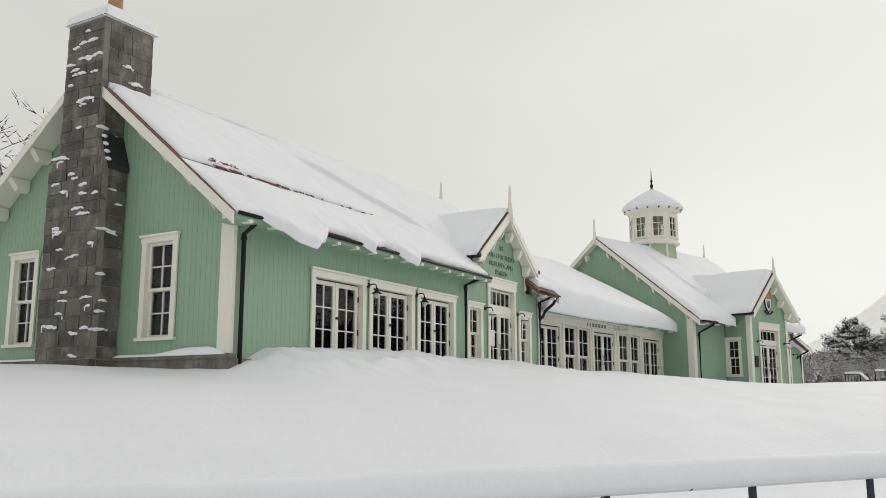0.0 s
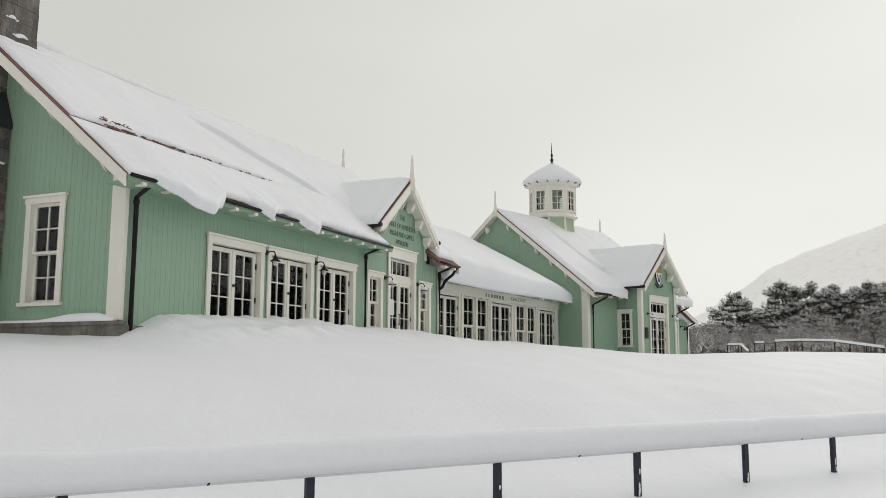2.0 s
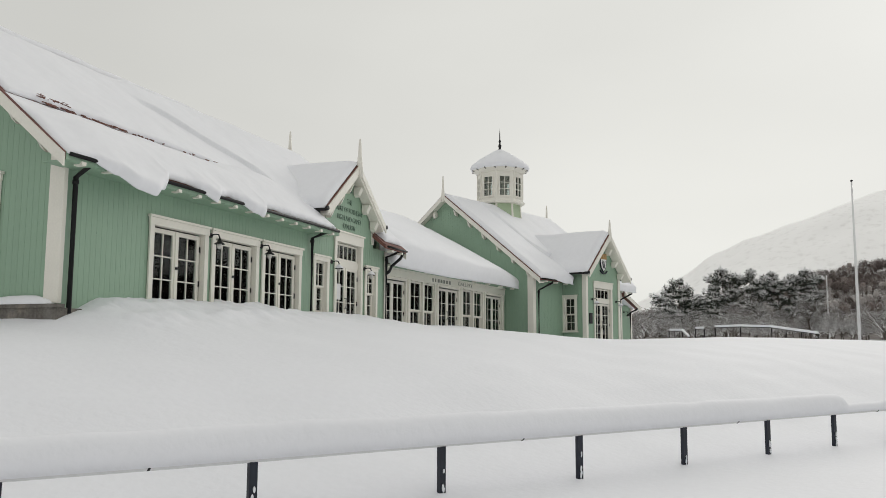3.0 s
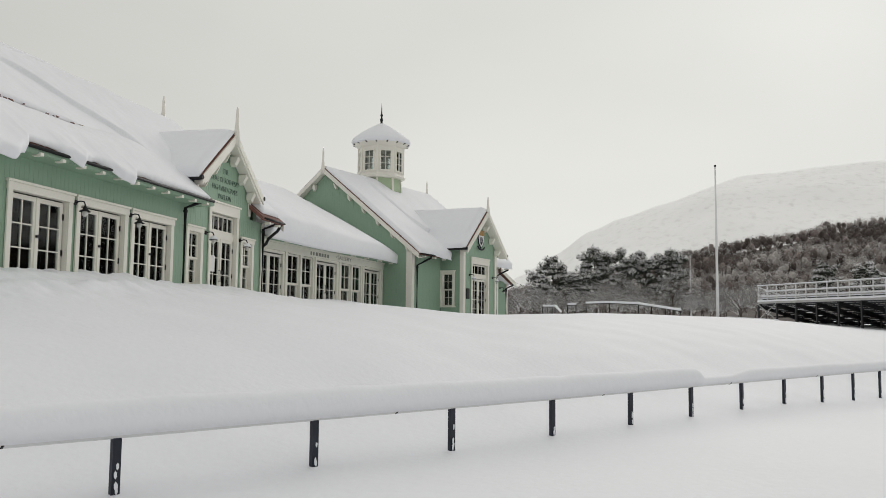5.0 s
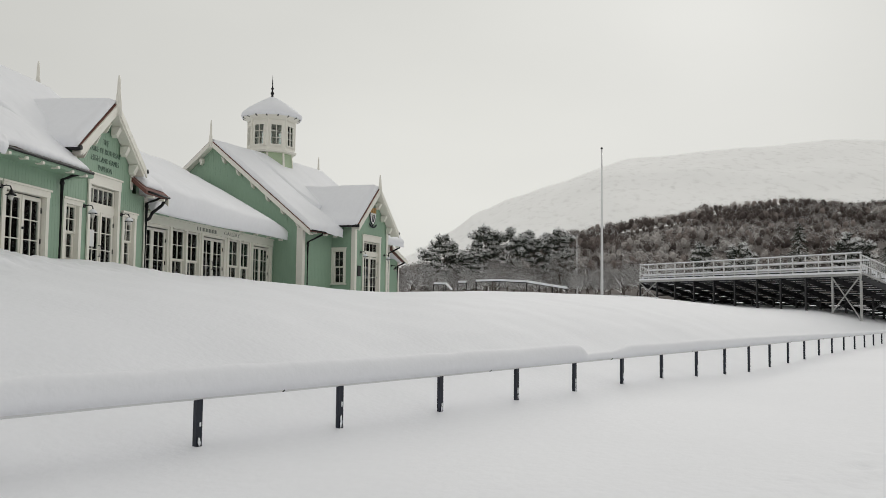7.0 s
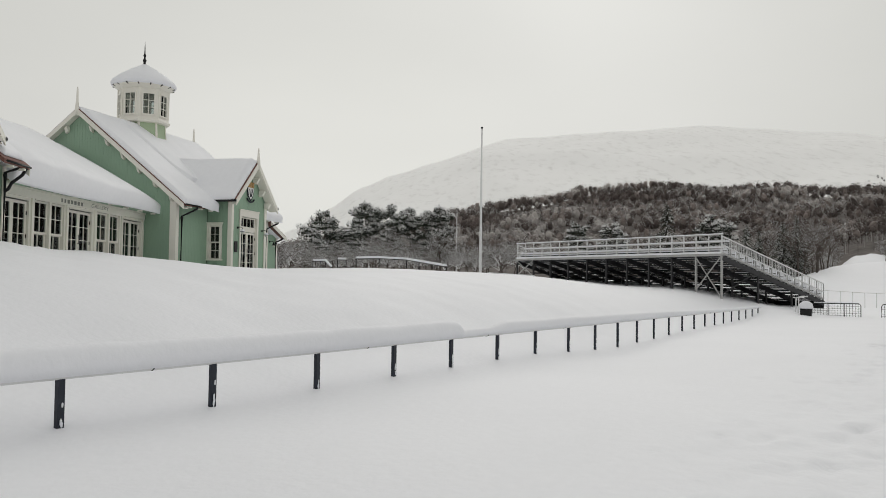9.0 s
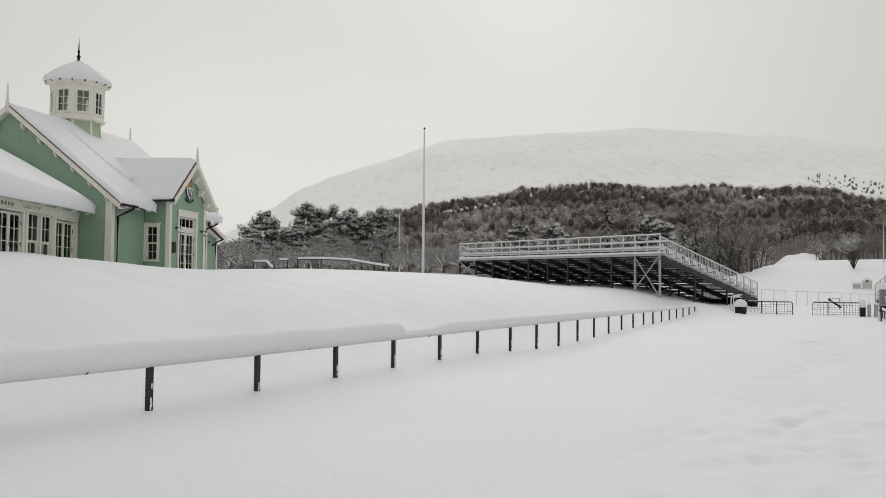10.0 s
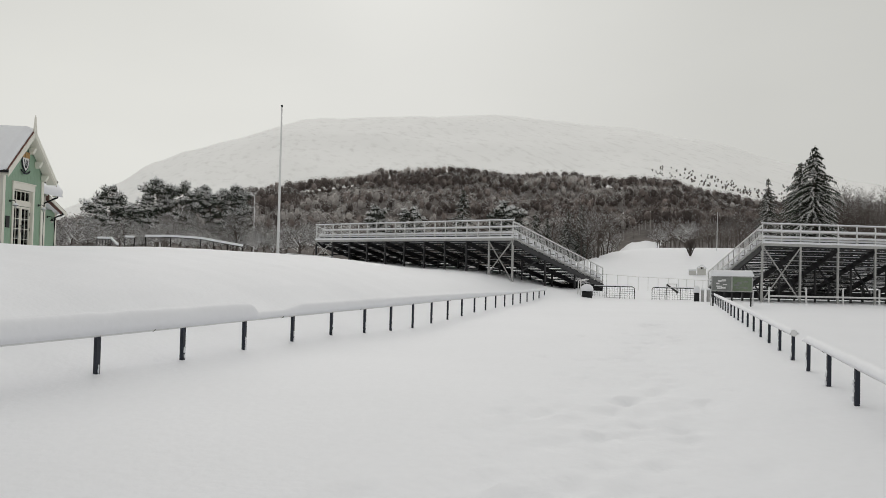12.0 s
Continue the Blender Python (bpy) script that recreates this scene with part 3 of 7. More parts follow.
def text_line(words, size, m, mat, parent, name="letter"):
    cu = bpy.data.curves.new(name, "FONT")
    cu.body = words
    cu.size = size
    cu.extrude = 0.004
    cu.offset = -0.0035
    cu.align_x = "CENTER"
    cu.resolution_u = 3
    tmp = new(name, cu)
    me = bpy.data.meshes.new_from_object(tmp.evaluated_get(bpy.context.evaluated_depsgraph_get()))
    bpy.data.objects.remove(tmp)
    bm = bmesh.new()
    bm.from_mesh(me)
    bpy.data.meshes.remove(me)
    seen = set()
    for v in bm.verts[:]:
        if v in seen:
            continue
        island, todo = [], [v]
        seen.add(v)
        while todo:
            u = todo.pop()
            island.append(u)
            for e in u.link_edges:
                o = e.other_vert(u)
                if o not in seen:
                    seen.add(o)
                    todo.append(o)
        index = {u: i for i, u in enumerate(island)}
        faces = [[index[u] for u in f.verts] for f in {f for u in island for f in u.link_faces}]
        piece = bpy.data.meshes.new(name)
        piece.from_pydata([u.co[:] for u in island], [], sorted(faces))
        piece.materials.append(mat)
        ob = new(name, piece)
        ob.parent = parent
        ob.matrix_local = m
    bm.free()


def build_wing():
    w = thing("pavilion_wing", Matrix.Identity(4), "pale green timber clad pavilion wing with white trim under snow", "building")
    zt = lambda y: deck(y) - 0.12
    # gable end towards the camera
    ops = [(a, b, 1.11, 2.99) for a, b in GABLE_WINDOWS]
    inner = [(a + 0.1, b - 0.1, z0, z1 - 0.12) for a, b, z0, z1 in ops]
    solid_wall(w, YF + 0.22, YB, -0.6, zt, [YR], inner, XG + 0.02, XG + 0.22, front=False)
    gable_boards = part("gable_cladding", boxed(XG + 0.018, XG + 0.019, YF + 0.3, YF + 0.31, 0.8, 0.81), GREEN, w)
    cladding(gable_boards, YF + 0.26, YB - 0.26, 0.80, lambda y: zt(y) - 0.02, ops, XG + 0.018, -1, front=False)
    # plinth and its snow ledge
    bm = bmesh.new()
    box(bm, XG - 0.10, XG + 0.03, YF - 0.10, YB + 0.1, -0.6, 0.70)
    box(bm, XG - 0.13, XG + 0.03, YF - 0.13, YB + 0.1, 0.70, 0.76)
    box(bm, XG + 0.03, XE, YF - 0.10, YF - 0.001, -0.6, 0.70)
    part("plinth", bm, STONE, w, "dark stone base course")
    # front wall with the dormer gable
    def ft(x):
        return max(3.02, D_APEX - 0.06 - PITCH * abs(x - DX)) if abs(x - DX) < DW - 0.3 else 3.02
    fops = [(a, b, FLOOR_Z, 2.53) for a, b in DOORS] + [(a, b, 1.03, 2.48) for a, b in SMALL] + [(*ENTRY, FLOOR_Z, 3.25)]
    inner = [(a + 0.1, b - 0.1, z0, z1 - 0.14) for a, b, z0, z1 in fops]
    kn = [DX, DX - DW + 0.3, DX + DW - 0.3]
    solid_wall(w, XG + 0.021, XE, -0.6, ft, kn, inner, YF + 0.02, YF + 0.22)
    front_boards = part("front_cladding", boxed(XG + 0.4, XG + 0.41, YF + 0.018, YF + 0.019, 0.8, 0.81), GREEN, w)
    cladding(front_boards, XG + 0.05, XE - 0.14, 0.5, ft, fops, YF + 0.018, -1)
    # other walls
    bm = bmesh.new()
    box(bm, XG + 0.22, XE, YB - 0.2, YB, -0.6, 3.0)
    part("back_wall", bm, GREEN, w)
    solid_wall(w, YF + 0.22, YB - 0.2, -0.6, zt, [YR], [], XE - 0.2, XE, front=False, name="end_wall")
    part("floor_slab", boxed(XG + 0.22, XE - 0.2, YF + 0.22, YB - 0.2, FLOOR_Z - 0.1, FLOOR_Z), FLOOR, w)
    part("inner_ceiling", boxed(XG + 0.22, XE - 0.2, YF + 0.22, YB - 0.2, 2.95, 3.0), INSIDE, w)
    part("inner_lining", boxed(XG + 0.3, XE - 0.3, YB - 0.3, YB - 0.21, FLOOR_Z, 2.95), INSIDE, w)
    part("inner_lining", boxed(19.0, 19.1, YF + 1.2, YB - 0.3, FLOOR_Z, 2.95), INSIDE, w)
    # corner boards
    for (x0, x1, y0, y1, z0, z1) in ((XG - 0.035, XG + 0.0, YF - 0.036, YF + 0.26, 0.78, 3.25), (XG + 0.001, XG + 0.055, YF - 0.03, YF + 0.017, 0.78, 3.0),
                                     (XE - 0.14, XE + 0.03, YF - 0.03, YF, 0.3, 3.0), (XG - 0.03, XG + 0.0, YB - 0.26, YB, 0.78, 3.25)):
        part("corner_board", boxed(x0, x1, y0, y1, z0, z1), WHITE, w)
    # windows and doors
    fg, ff = Face(False, XG, -1), Face(True, YF, -1)
    for a, b in GABLE_WINDOWS:
        sash_window(fg, a, b, 1.11, 2.99, w, "tall white sash window with four panes to each sash")
    for a, b in DOORS:
        french_door(ff, a, b, FLOOR_Z, 2.53, w, "white glazed double doors, foot buried in snow")
    for a, b in SMALL:
        sash_window(ff, a, b, 1.03, 2.48, w, "narrow white sash window with a pale blind", rows=2, blind=0.97)
    e = french_door(ff, *ENTRY, FLOOR_Z, 3.25, w, "white glazed entrance doors under a transom light", handles=True, head=0.30, rows=4, leaf_top=2.34)
    glazed_panel(ff, ENTRY[0] + 0.15, ENTRY[1] - 0.15, 2.48, 2.93, e, 5, 1)
    part("inner_lining", boxed(20.0, 22.2, YF + 1.6, YF + 1.66, FLOOR_Z, 2.95), INSIDE, w)
    part("notice", boxed(20.52, 20.80, YF + 0.065, YF + 0.068, 1.42, 1.84), PAPER, e, "printed notice")
    # roof decks
    bm = bmesh.new()
    def slope(x0, x1, y0, y1, t=0.12):
        hexa(bm, [(x0, y0, deck(y0) - t), (x1, y0, deck(y0) - t), (x1, y1, deck(y1) - t), (x0, y1, deck(y1) - t),
                  (x0, y0, deck(y0)), (x1, y0, deck(y0)), (x1, y1, deck(y1)), (x0, y1, deck(y1))])
    x0, x1 = XG - 0.5, XE + 0.46
    slope(x0 + 0.0, DX - DW + 0.35, EAVE_Y, YR)
    slope(DX - DW + 0.35, DX + DW - 0.35, YF + 0.25, YR)
    slope(DX + DW - 0.35, x1, EAVE_Y, YR)
    slope(x0, x1, YR, 2 * YR - EAVE_Y)
    roof = part("roof", bm, SHINGLE, w, "red-brown shingle roof, mostly under snow")
    # dormer roof
    bm = bmesh.new()
    yv = YF - 0.28
    for sgn in (-1, 1):
        a, b = DX, DX + sgn * DW
        q = [(a, yv, D_APEX - 0.1), (b, yv, D_EAVE - 0.1), (b, 13.2, D_EAVE - 0.1), (a, 13.2, D_APEX - 0.1), (a, yv, D_APEX), (b, yv, D_EAVE), (b, 13.2, D_EAVE), (a, 13.2, D_APEX)]
        hexa(bm, q)
    bmesh.ops.recalc_face_normals(bm, faces=bm.faces[:])
    part("dormer_roof", bm, SHINGLE, w)
    for sgn in (-1, 1):
        xa = DX + sgn * (DW - 0.3)
        xb = xa - sgn * 0.12
        part("dormer_cheek", boxed(min(xa, xb), max(xa, xb), YF + 0.22, 12.2, 2.9, D_EAVE + 0.15), GREEN, w)
    for sgn in (-1, 1):
        xa = DX + sgn * (DW - 0.3)
        part("corner_board", boxed(xa - 0.06, xa + 0.06, YF - 0.035, YF - 0.003, 3.1, D_EAVE + 0.15), WHITE, w)
        bargeboard(w, (DX, yv - 0.04, D_APEX - 0.03), (DX + sgn * DW, yv - 0.04, D_EAVE - 0.03), 0.20, 0.04, (0, 1, 0))
        bargeboard(w, (DX, yv - 0.01, D_APEX - 0.20), (DX + sgn * (DW - 0.15), yv - 0.01, D_EAVE - 0.10), 0.12, YF - yv, (0, 1, 0), "soffit")
        purlin_ends(w, (DX, YF - 0.02, D_APEX - 0.42), (DX + sgn * (DW - 0.2), YF - 0.02, D_EAVE - 0.2), 3, 0.06, (0, -0.24, 0))
        # short returns of gutter under the dormer eaves
        bm = bmesh.new()
        tube(bm, [(DX + sgn * (DW + 0.02), yv - 0.05, D_EAVE - 0.06), (DX + sgn * (DW + 0.02), 11.2, D_EAVE - 0.06)], 0.06, 8)
        part("gutter", bm, BLACK, w)
    finial(w, DX, yv - 0.02, D_APEX, 0.72)
    # verges of the gable end
    xv = XG - 0.5
    for sgn in (-1, 1):
        lo = YR + sgn * (YR - EAVE_Y + 0.02)
        bargeboard(w, (xv - 0.03, YR, RIDGE_Z - 0.03), (xv - 0.03, lo, EAVE_Z - 0.03), 0.21, 0.04, (1, 0, 0))
        bargeboard(w, (xv, YR, RIDGE_Z - 0.16), (xv, lo - sgn * 0.34, EAVE_Z - 0.16 + 0.34 * PITCH), 0.03, 0.5, (1, 0, 0), "soffit")
        purlin_ends(w, (XG - 0.02, YR + sgn * 1.2, RIDGE_Z - 0.96 - 0.22), (XG - 0.02, lo - sgn * 0.35, EAVE_Z + 0.06), 4, 0.06, (-0.44, 0, 0))
    xr = XE + 0.46
    bargeboard(w, (xr, YR, RIDGE_Z - 0.04), (xr, EAVE_Y, EAVE_Z - 0.04), 0.25, 0.04, (1, 0, 0))
    purlin_ends(w, (XE, YR - 1.0, RIDGE_Z - 1.0), (XE, EAVE_Y + 0.4, EAVE_Z + 0.05), 3, 0.07, (0.4, 0, 0))
    finial(w, xr, YR, RIDGE_Z, 0.72)
    # gutters and downpipes
    gutter(w, (XG - 0.42, EAVE_Y - 0.055, EAVE_Z - 0.035), (DX - DW + 0.25, EAVE_Y - 0.055, EAVE_Z - 0.035), 0.072, 0.58)
    part("fascia", boxed(XG - 0.46, DX - DW + 0.34, EAVE_Y - 0.018, EAVE_Y - 0.001, EAVE_Z - 0.125, EAVE_Z - 0.004), GREEN, w, "green eaves board")
    part("eaves_soffit", boxed(XG - 0.46, DX - DW + 0.34, EAVE_Y - 0.001, YF + 0.012, EAVE_Z - 0.14, EAVE_Z - 0.122), GREEN, w)
    gutter(w, (DX + DW - 0.3, EAVE_Y - 0.06, EAVE_Z - 0.06), (XE + 0.4, EAVE_Y - 0.06, EAVE_Z - 0.06), brackets=0.5)
    for x in (XG + 0.16, 18.92, XE - 0.17):
        g = (x + (0.2 if x > 15 else -0.02), EAVE_Y + 0.06, EAVE_Z - 0.04) if x < 20 else (x + 0.25, EAVE_Y + 0.06, EAVE_Z - 0.04)
        part("downpipe", downpipe("downpipe", [g, (g[0], g[1], g[2] - 0.06), (x, YF - 0.09, EAVE_Z - 0.27), (x, YF - 0.09, 0.2)], 0.043), BLACK, w, "black iron downpipe")
    bm = downpipe("downpipe", [(XE + 0.22, EAVE_Y - 0.02, 3.0), (XE + 0.26, EAVE_Y + 0.1, 2.82), (XE + 0.2, YF - 0.1, 2.6), (XE + 0.02, YF - 0.1, 2.42), (XE - 0.15, YF - 0.1, 2.36)])
    part("downpipe", bm, BLACK, w)
    # sign on the dormer gable
    for words, z, size in (("THE", 4.03, 0.2), ("DUKE OF ROTHESAY", 3.79, 0.2), ("HIGHLAND GAMES", 3.56, 0.2), ("PAVILION", 3.34, 0.2)):
        m = Matrix.Translation((DX, YF - 0.012, z)) @ Euler((radians(90), 0, 0)).to_matrix().to_4x4() @ Matrix.Diagonal((0.86, 1, 1, 1))
        text_line(words, size, m, LETTER, w)
    bm = bmesh.new()
    for (a, b) in (((-0.13, 0.0), (0.13, 0.0)), ((0.13, 0.0), (0.13, 0.34)), ((-0.13, 0.34), (0.13, 0.34)), ((-0.13, 0.0), (-0.13, 0.34)), ((-0.1, 0.06), (0, 0.26)), ((0, 0.26), (0.1, 0.06)), ((-0.08, 0.1), (0.08, 0.1))):
        bar(bm, (DX + a[0], YF - 0.004, 4.38 + a[1]), (DX + b[0], YF - 0.004, 4.38 + b[1]), 0.02, 0.02)
    part("emblem", bm, LETTER, w, "small dark emblem")
    # lamps
    for x in (14.80, 16.70):
        wall_lamp(ff, x, 2.37)
    for x in (20.08, 22.04):
        wall_lamp(ff, x, 2.36, snow=True)
    return w


wing = build_wing()


def wing_snow():
    ev = Vector((0, 1, PITCH)).normalized()
    full = math.hypot(YR - EAVE_Y, RIDGE_Z - EAVE_Z)
    x0 = XG - 0.455
    length = DX - DW + 0.10 - x0

    # how far the sheet hangs past the eave: torn lobes with bare gutter between
    torn = ((10.2, 0.02), (10.9, 0.02), (11.34, 0.12), (11.75, 0.25), (12.1, 0.27), (12.5, 0.14), (12.85, -0.05), (13.45, -0.06), (13.85, 0.02), (14.17, 0.10),
            (14.45, 0.0), (14.8, -0.05), (15.1, 0.0), (15.5, 0.11), (15.8, 0.14), (16.05, -0.02), (16.3, -0.05), (17.3, -0.02), (18.2, -0.04), (19.3, -0.03))

    def hang(a):
        x = x0 + a
        d = 0.0
        for (xa, da), (xb, db) in zip(torn, torn[1:]):
            if xa <= x <= xb:
                d = da + (db - da) * smoothstep(xa, xb, x)
        return 0.04 + 1.5 * d * smoothstep(-0.1, 0.6, a) + 0.018 * nz(x, 0.0, 0.0, 3.1) + 0.012 * nz(x, 2.0, 0.0, 9.0)

    brk = 1.73   # up the slope, where the lower sheet has slipped

    def lower(a, b):
        t = 0.20 - 0.02 * smoothstep(0.5, 2, b)
        lobe = 0.62 + 0.38 * smoothstep(-0.05, 0.12, hang(a))
        lobe += (1 - lobe) * smoothstep(0.0, 0.9, b)
        return t * lobe * (1 - 0.45 * smoothstep(6.5, 9.0, a)) * (1 - 0.80 * smoothstep(brk - 0.8, brk, b) * smoothstep(7.0, 5.0, a)) * (0.5 + 0.5 * smoothstep(0, 1.2, a))

    def step_line(a):
        return 2.0 - 0.75 * (a - 5.4)

    def upper(a, b):
        t = 0.085 + 0.02 * math.sin(a * 0.7)
        line = step_line(a) + 0.05 * nz(a, 0.0, 0.0, 2.0)
        return t + (0.085 * smoothstep(line - 0.035, line + 0.03, b) + 0.02 * math.exp(-((b - line - 0.12) / 0.12) ** 2)) * smoothstep(4.7, 5.6, a)

    snow_slab("roof_snow", "thick snow slab sagging over the eave of the long wing", (x0, EAVE_Y, EAVE_Z + 0.005), (1, 0, 0), ev, length, brk, lower, 240, 34, hang, 3, rim=0.13, reach=1.0)
    snow_slab("roof_snow", "thinner snow on the upper slope of the long wing", Vector((x0 + 0.05, EAVE_Y, EAVE_Z + 0.008)) + ev * (brk + 0.03), (1, 0, 0), ev, XE + 0.41 - x0, full - brk - 0.15 - 0.22, upper, 260, 60, lambda a: 0.012 * nz(a, 1.0, 0, 1.6) + 0.016 * nz(a, 5.0, 0, 6.0) + 0.30 * smoothstep(5.2, 7.0, a), 8, rim=0.07)
    # bare shingle edges torn free along the break
    rng = random.Random(9)
    bm = bmesh.new()
    for k in range(130):
        x = 11.2 + 5.0 * rng.random() ** 1.6
        b = brk - 0.02 + rng.uniform(-0.03, 0.05)
        if k < 50:
            x, b = rng.uniform(11.0, 11.75), rng.choice((brk + 0.14, brk + 0.05, brk - 0.34, brk - 0.40)) + rng.uniform(-0.05, 0.05)
        p = Vector((x, EAVE_Y, EAVE_Z)) + ev * b + Vector((0, -PITCH, 1)).normalized() * (0.10 if b > brk + 0.04 else 0.05)
        q = p + Vector((rng.uniform(0.03, 0.13), 0, 0)) + ev * rng.uniform(-0.04, 0.03)
        bar(bm, p, q, rng.uniform(0.01, 0.028), rng.uniform(0.008, 0.02), ev)
    tagged(part("bare_shingles", bm, SHINGLE, None), "ragged red-brown shingle edges showing through the snow", "shingles", kind="stuff")
    # snow banked along the chimney foot
    bm = bmesh.new()
    tube(bm, [(10.42 + 0.24 * k, 13.44, deck(13.44) + 0.05 + 0.02 * (k % 2)) for k in range(6)], 0.085, 8)
    tagged(part("flashing_snow", bm, ROOF_SNOW, None, smooth=True), "snow banked against the foot of the chimney stack", "snow", kind="stuff")
    # a roll of snow along the ridge, parted from the sheet below
    bm = bmesh.new()
    rings = []
    for i in range(101):
        x = XG + 0.62 + (XE + 0.36 - XG - 0.62) * i / 100
        k = (1 + 0.25 * nz(x, 0, 0, 0.8)) * min(1.0, i / 2, (100 - i) / 2)
        rings.append([bm.verts.new((x, YR - 0.15 * math.cos(q) * max(k, 0.05), RIDGE_Z - 0.10 + 0.15 * max(k, 0.05) * (0.2 + math.sin(q)))) for q in np.linspace(-0.5, math.pi + 0.5, 13)])
    for a, b in zip(rings, rings[1:]):
        for k in range(12):
            bm.faces.new((a[k], b[k], b[k + 1], a[k + 1]))
        bm.faces.new((a[12], b[12], b[0], a[0]))
    bmesh.ops.recalc_face_normals(bm, faces=bm.faces[:])
    tagged(part("ridge_snow", bm, ROOF_SNOW, None, smooth=True), "roll of snow along the ridge of the long wing", "snow", kind="stuff")
    snow_slab("roof_snow", "snow on the far slope of the long wing", (XE + 0.41, 2 * YR - EAVE_Y, EAVE_Z + 0.005), (-1, 0, 0), (0, -1, PITCH), XE + 0.36 - x0, full + 0.03, lambda a, b: 0.09, 40, 12, None, 5)
    # dormer: left and right slopes
    evl = Vector((1, 0, PITCH)).normalized()
    lv = math.hypot(DW, D_APEX - D_EAVE)
    snow_slab("roof_snow", "snow on the dormer slope", (DX - DW - 0.04, 13.3, D_EAVE + 0.0), (0, -1, 0), evl, 3.06, lv + 0.03, lambda a, b: 0.16 + 0.05 * smoothstep(2, 0, b), 30, 20, lambda a: 0.06, 2)
    snow_slab("roof_snow", "snow on the dormer slope", (DX + DW + 0.04, YF - 0.26, D_EAVE + 0.0), (0, 1, 0), (-1, 0, PITCH), 3.06, lv + 0.03, lambda a, b: 0.12, 30, 16, lambda a: 0.04, 4)
    # short eave beside the dormer
    xa = DX + DW - 0.2
    snow_slab("roof_snow", "thin snow on the short eave beside the dormer", (xa + 0.1, EAVE_Y + 0.12, EAVE_Z + 0.11), (1, 0, 0), ev, XE + 0.26 - xa, 2.2, lambda a, b: 0.13, 16, 16, None, 6)


wing_snow()


# ---- the stone chimney ----
def build_chimney():
    c = thing("chimney", Matrix.Identity(4), "dark rubble stone chimney with snow on its ledges", "chimney")
    xf, xb = 10.27, 11.44
    yl, yr, sl, sr = 14.86, 13.30, 14.58, 13.50
    z0, zs, zt, zc = -0.5, 4.34, 4.86, 7.37
    m = 0.006
    bm = bmesh.new()
    box(bm, xf + m, XG - 0.001, yr + m, yl - m, z0, zs)
    hexa(bm, [(xf + m, yr + m, zs), (XG, yr + m, zs), (XG, yl - m, zs), (xf + m, yl - m, zs), (xf + m, sr + m, zt), (XG, sr + m, zt), (XG, sl - m, zt), (xf + m, sl - m, zt)])
    box(bm, xf + m, xb - m, sr + m, sl - m, zt, zc - 0.05)
    part("core", bm, MORTAR, c, "pale mortar core")
    rng = random.Random(4)

    def course(z, h, ya, yb, xa, xe):
        """One course of stones on the front and on both sides."""
        def run(lo, hi, wmin, wmax):
            w = [lo]
            while hi - w[-1] > wmax * 1.3:
                w.append(w[-1] + rng.uniform(wmin, wmax))
            w.append(hi)
            return list(zip(w, w[1:]))
        for a, b in run(ya, yb, 0.22, 0.55):
            stone(xf - rng.uniform(0, 0.018), xf + 0.12, a + 0.01, b - 0.01, z, z + h)
        for a, b in run(xa, xe, 0.2, 0.5):
            if b - a > 0.08:
                stone(a + 0.01, b - 0.01, ya - rng.uniform(0, 0.015), ya + 0.1, z, z + h)
                stone(a + 0.01, b - 0.01, yb - 0.1, yb + rng.uniform(0, 0.015), z, z + h)

    def stone(x0, x1, y0, y1, za, zb):
        j = lambda: rng.uniform(-0.009, 0.009)
        p = [(x0 + j(), y0 + j(), za + 0.01), (x1, y0 + j(), za + 0.01), (x1, y1 + j(), za + 0.01), (x0 + j(), y1 + j(), za + 0.01),
             (x0 + j(), y0 + j(), zb - 0.01 + j()), (x1, y0 + j(), zb - 0.01 + j()), (x1, y1 + j(), zb - 0.01), (x0 + j(), y1 + j(), zb - 0.01 + j())]
        bm = bmesh.new()
        hexa(bm, p)
        bmesh.ops.recalc_face_normals(bm, faces=bm.faces[:])
        part("stone", bm, STONE, c)

    z = 0.25
    while z < zs - 0.1:
        h = min(rng.uniform(0.2, 0.36), zs - z)
        course(z, h, yr, yl, xf + 0.13, XG - 0.01)
        z += h
    k = 3
    for i in range(k):
        f0, f1 = i / k, (i + 1) / k
        course(zs + (zt - zs) * f0, (zt - zs) / k, yr + (sr - yr) * f1, yl + (sl - yl) * f1, xf + 0.13, XG - 0.01)
    z = zt
    while z < zc - 0.14:
        h = min(rng.uniform(0.2, 0.34), zc - 0.09 - z)
        course(z, h, sr, sl, xf + 0.13, xb)
        z += h
    part("coping", bevelled(xf - 0.004, xb + 0.004, sr - 0.004, sl + 0.004, zc - 0.08, zc, 0.012), STONE, c)
    # leaning weathering slab on the shoulder
    bm = bmesh.new()
    hexa(bm, [(xf + 0.10, yr - 0.03, zs - 0.08), (XG, yr - 0.03, zs - 0.08), (XG, sr, zt + 0.02), (xf + 0.10, sr, zt + 0.02),
              (xf + 0.10, yr - 0.05, zs + 0.0), (XG, yr - 0.05, zs + 0.0), (XG, sr - 0.02, zt + 0.12), (xf + 0.10, sr - 0.02, zt + 0.12)])
    bmesh.ops.recalc_face_normals(bm, faces=bm.faces[:])
    part("shoulder_slab", bm, DARK_STEEL, c, "dark wet sloping shoulder slab")
    bm = bmesh.new()
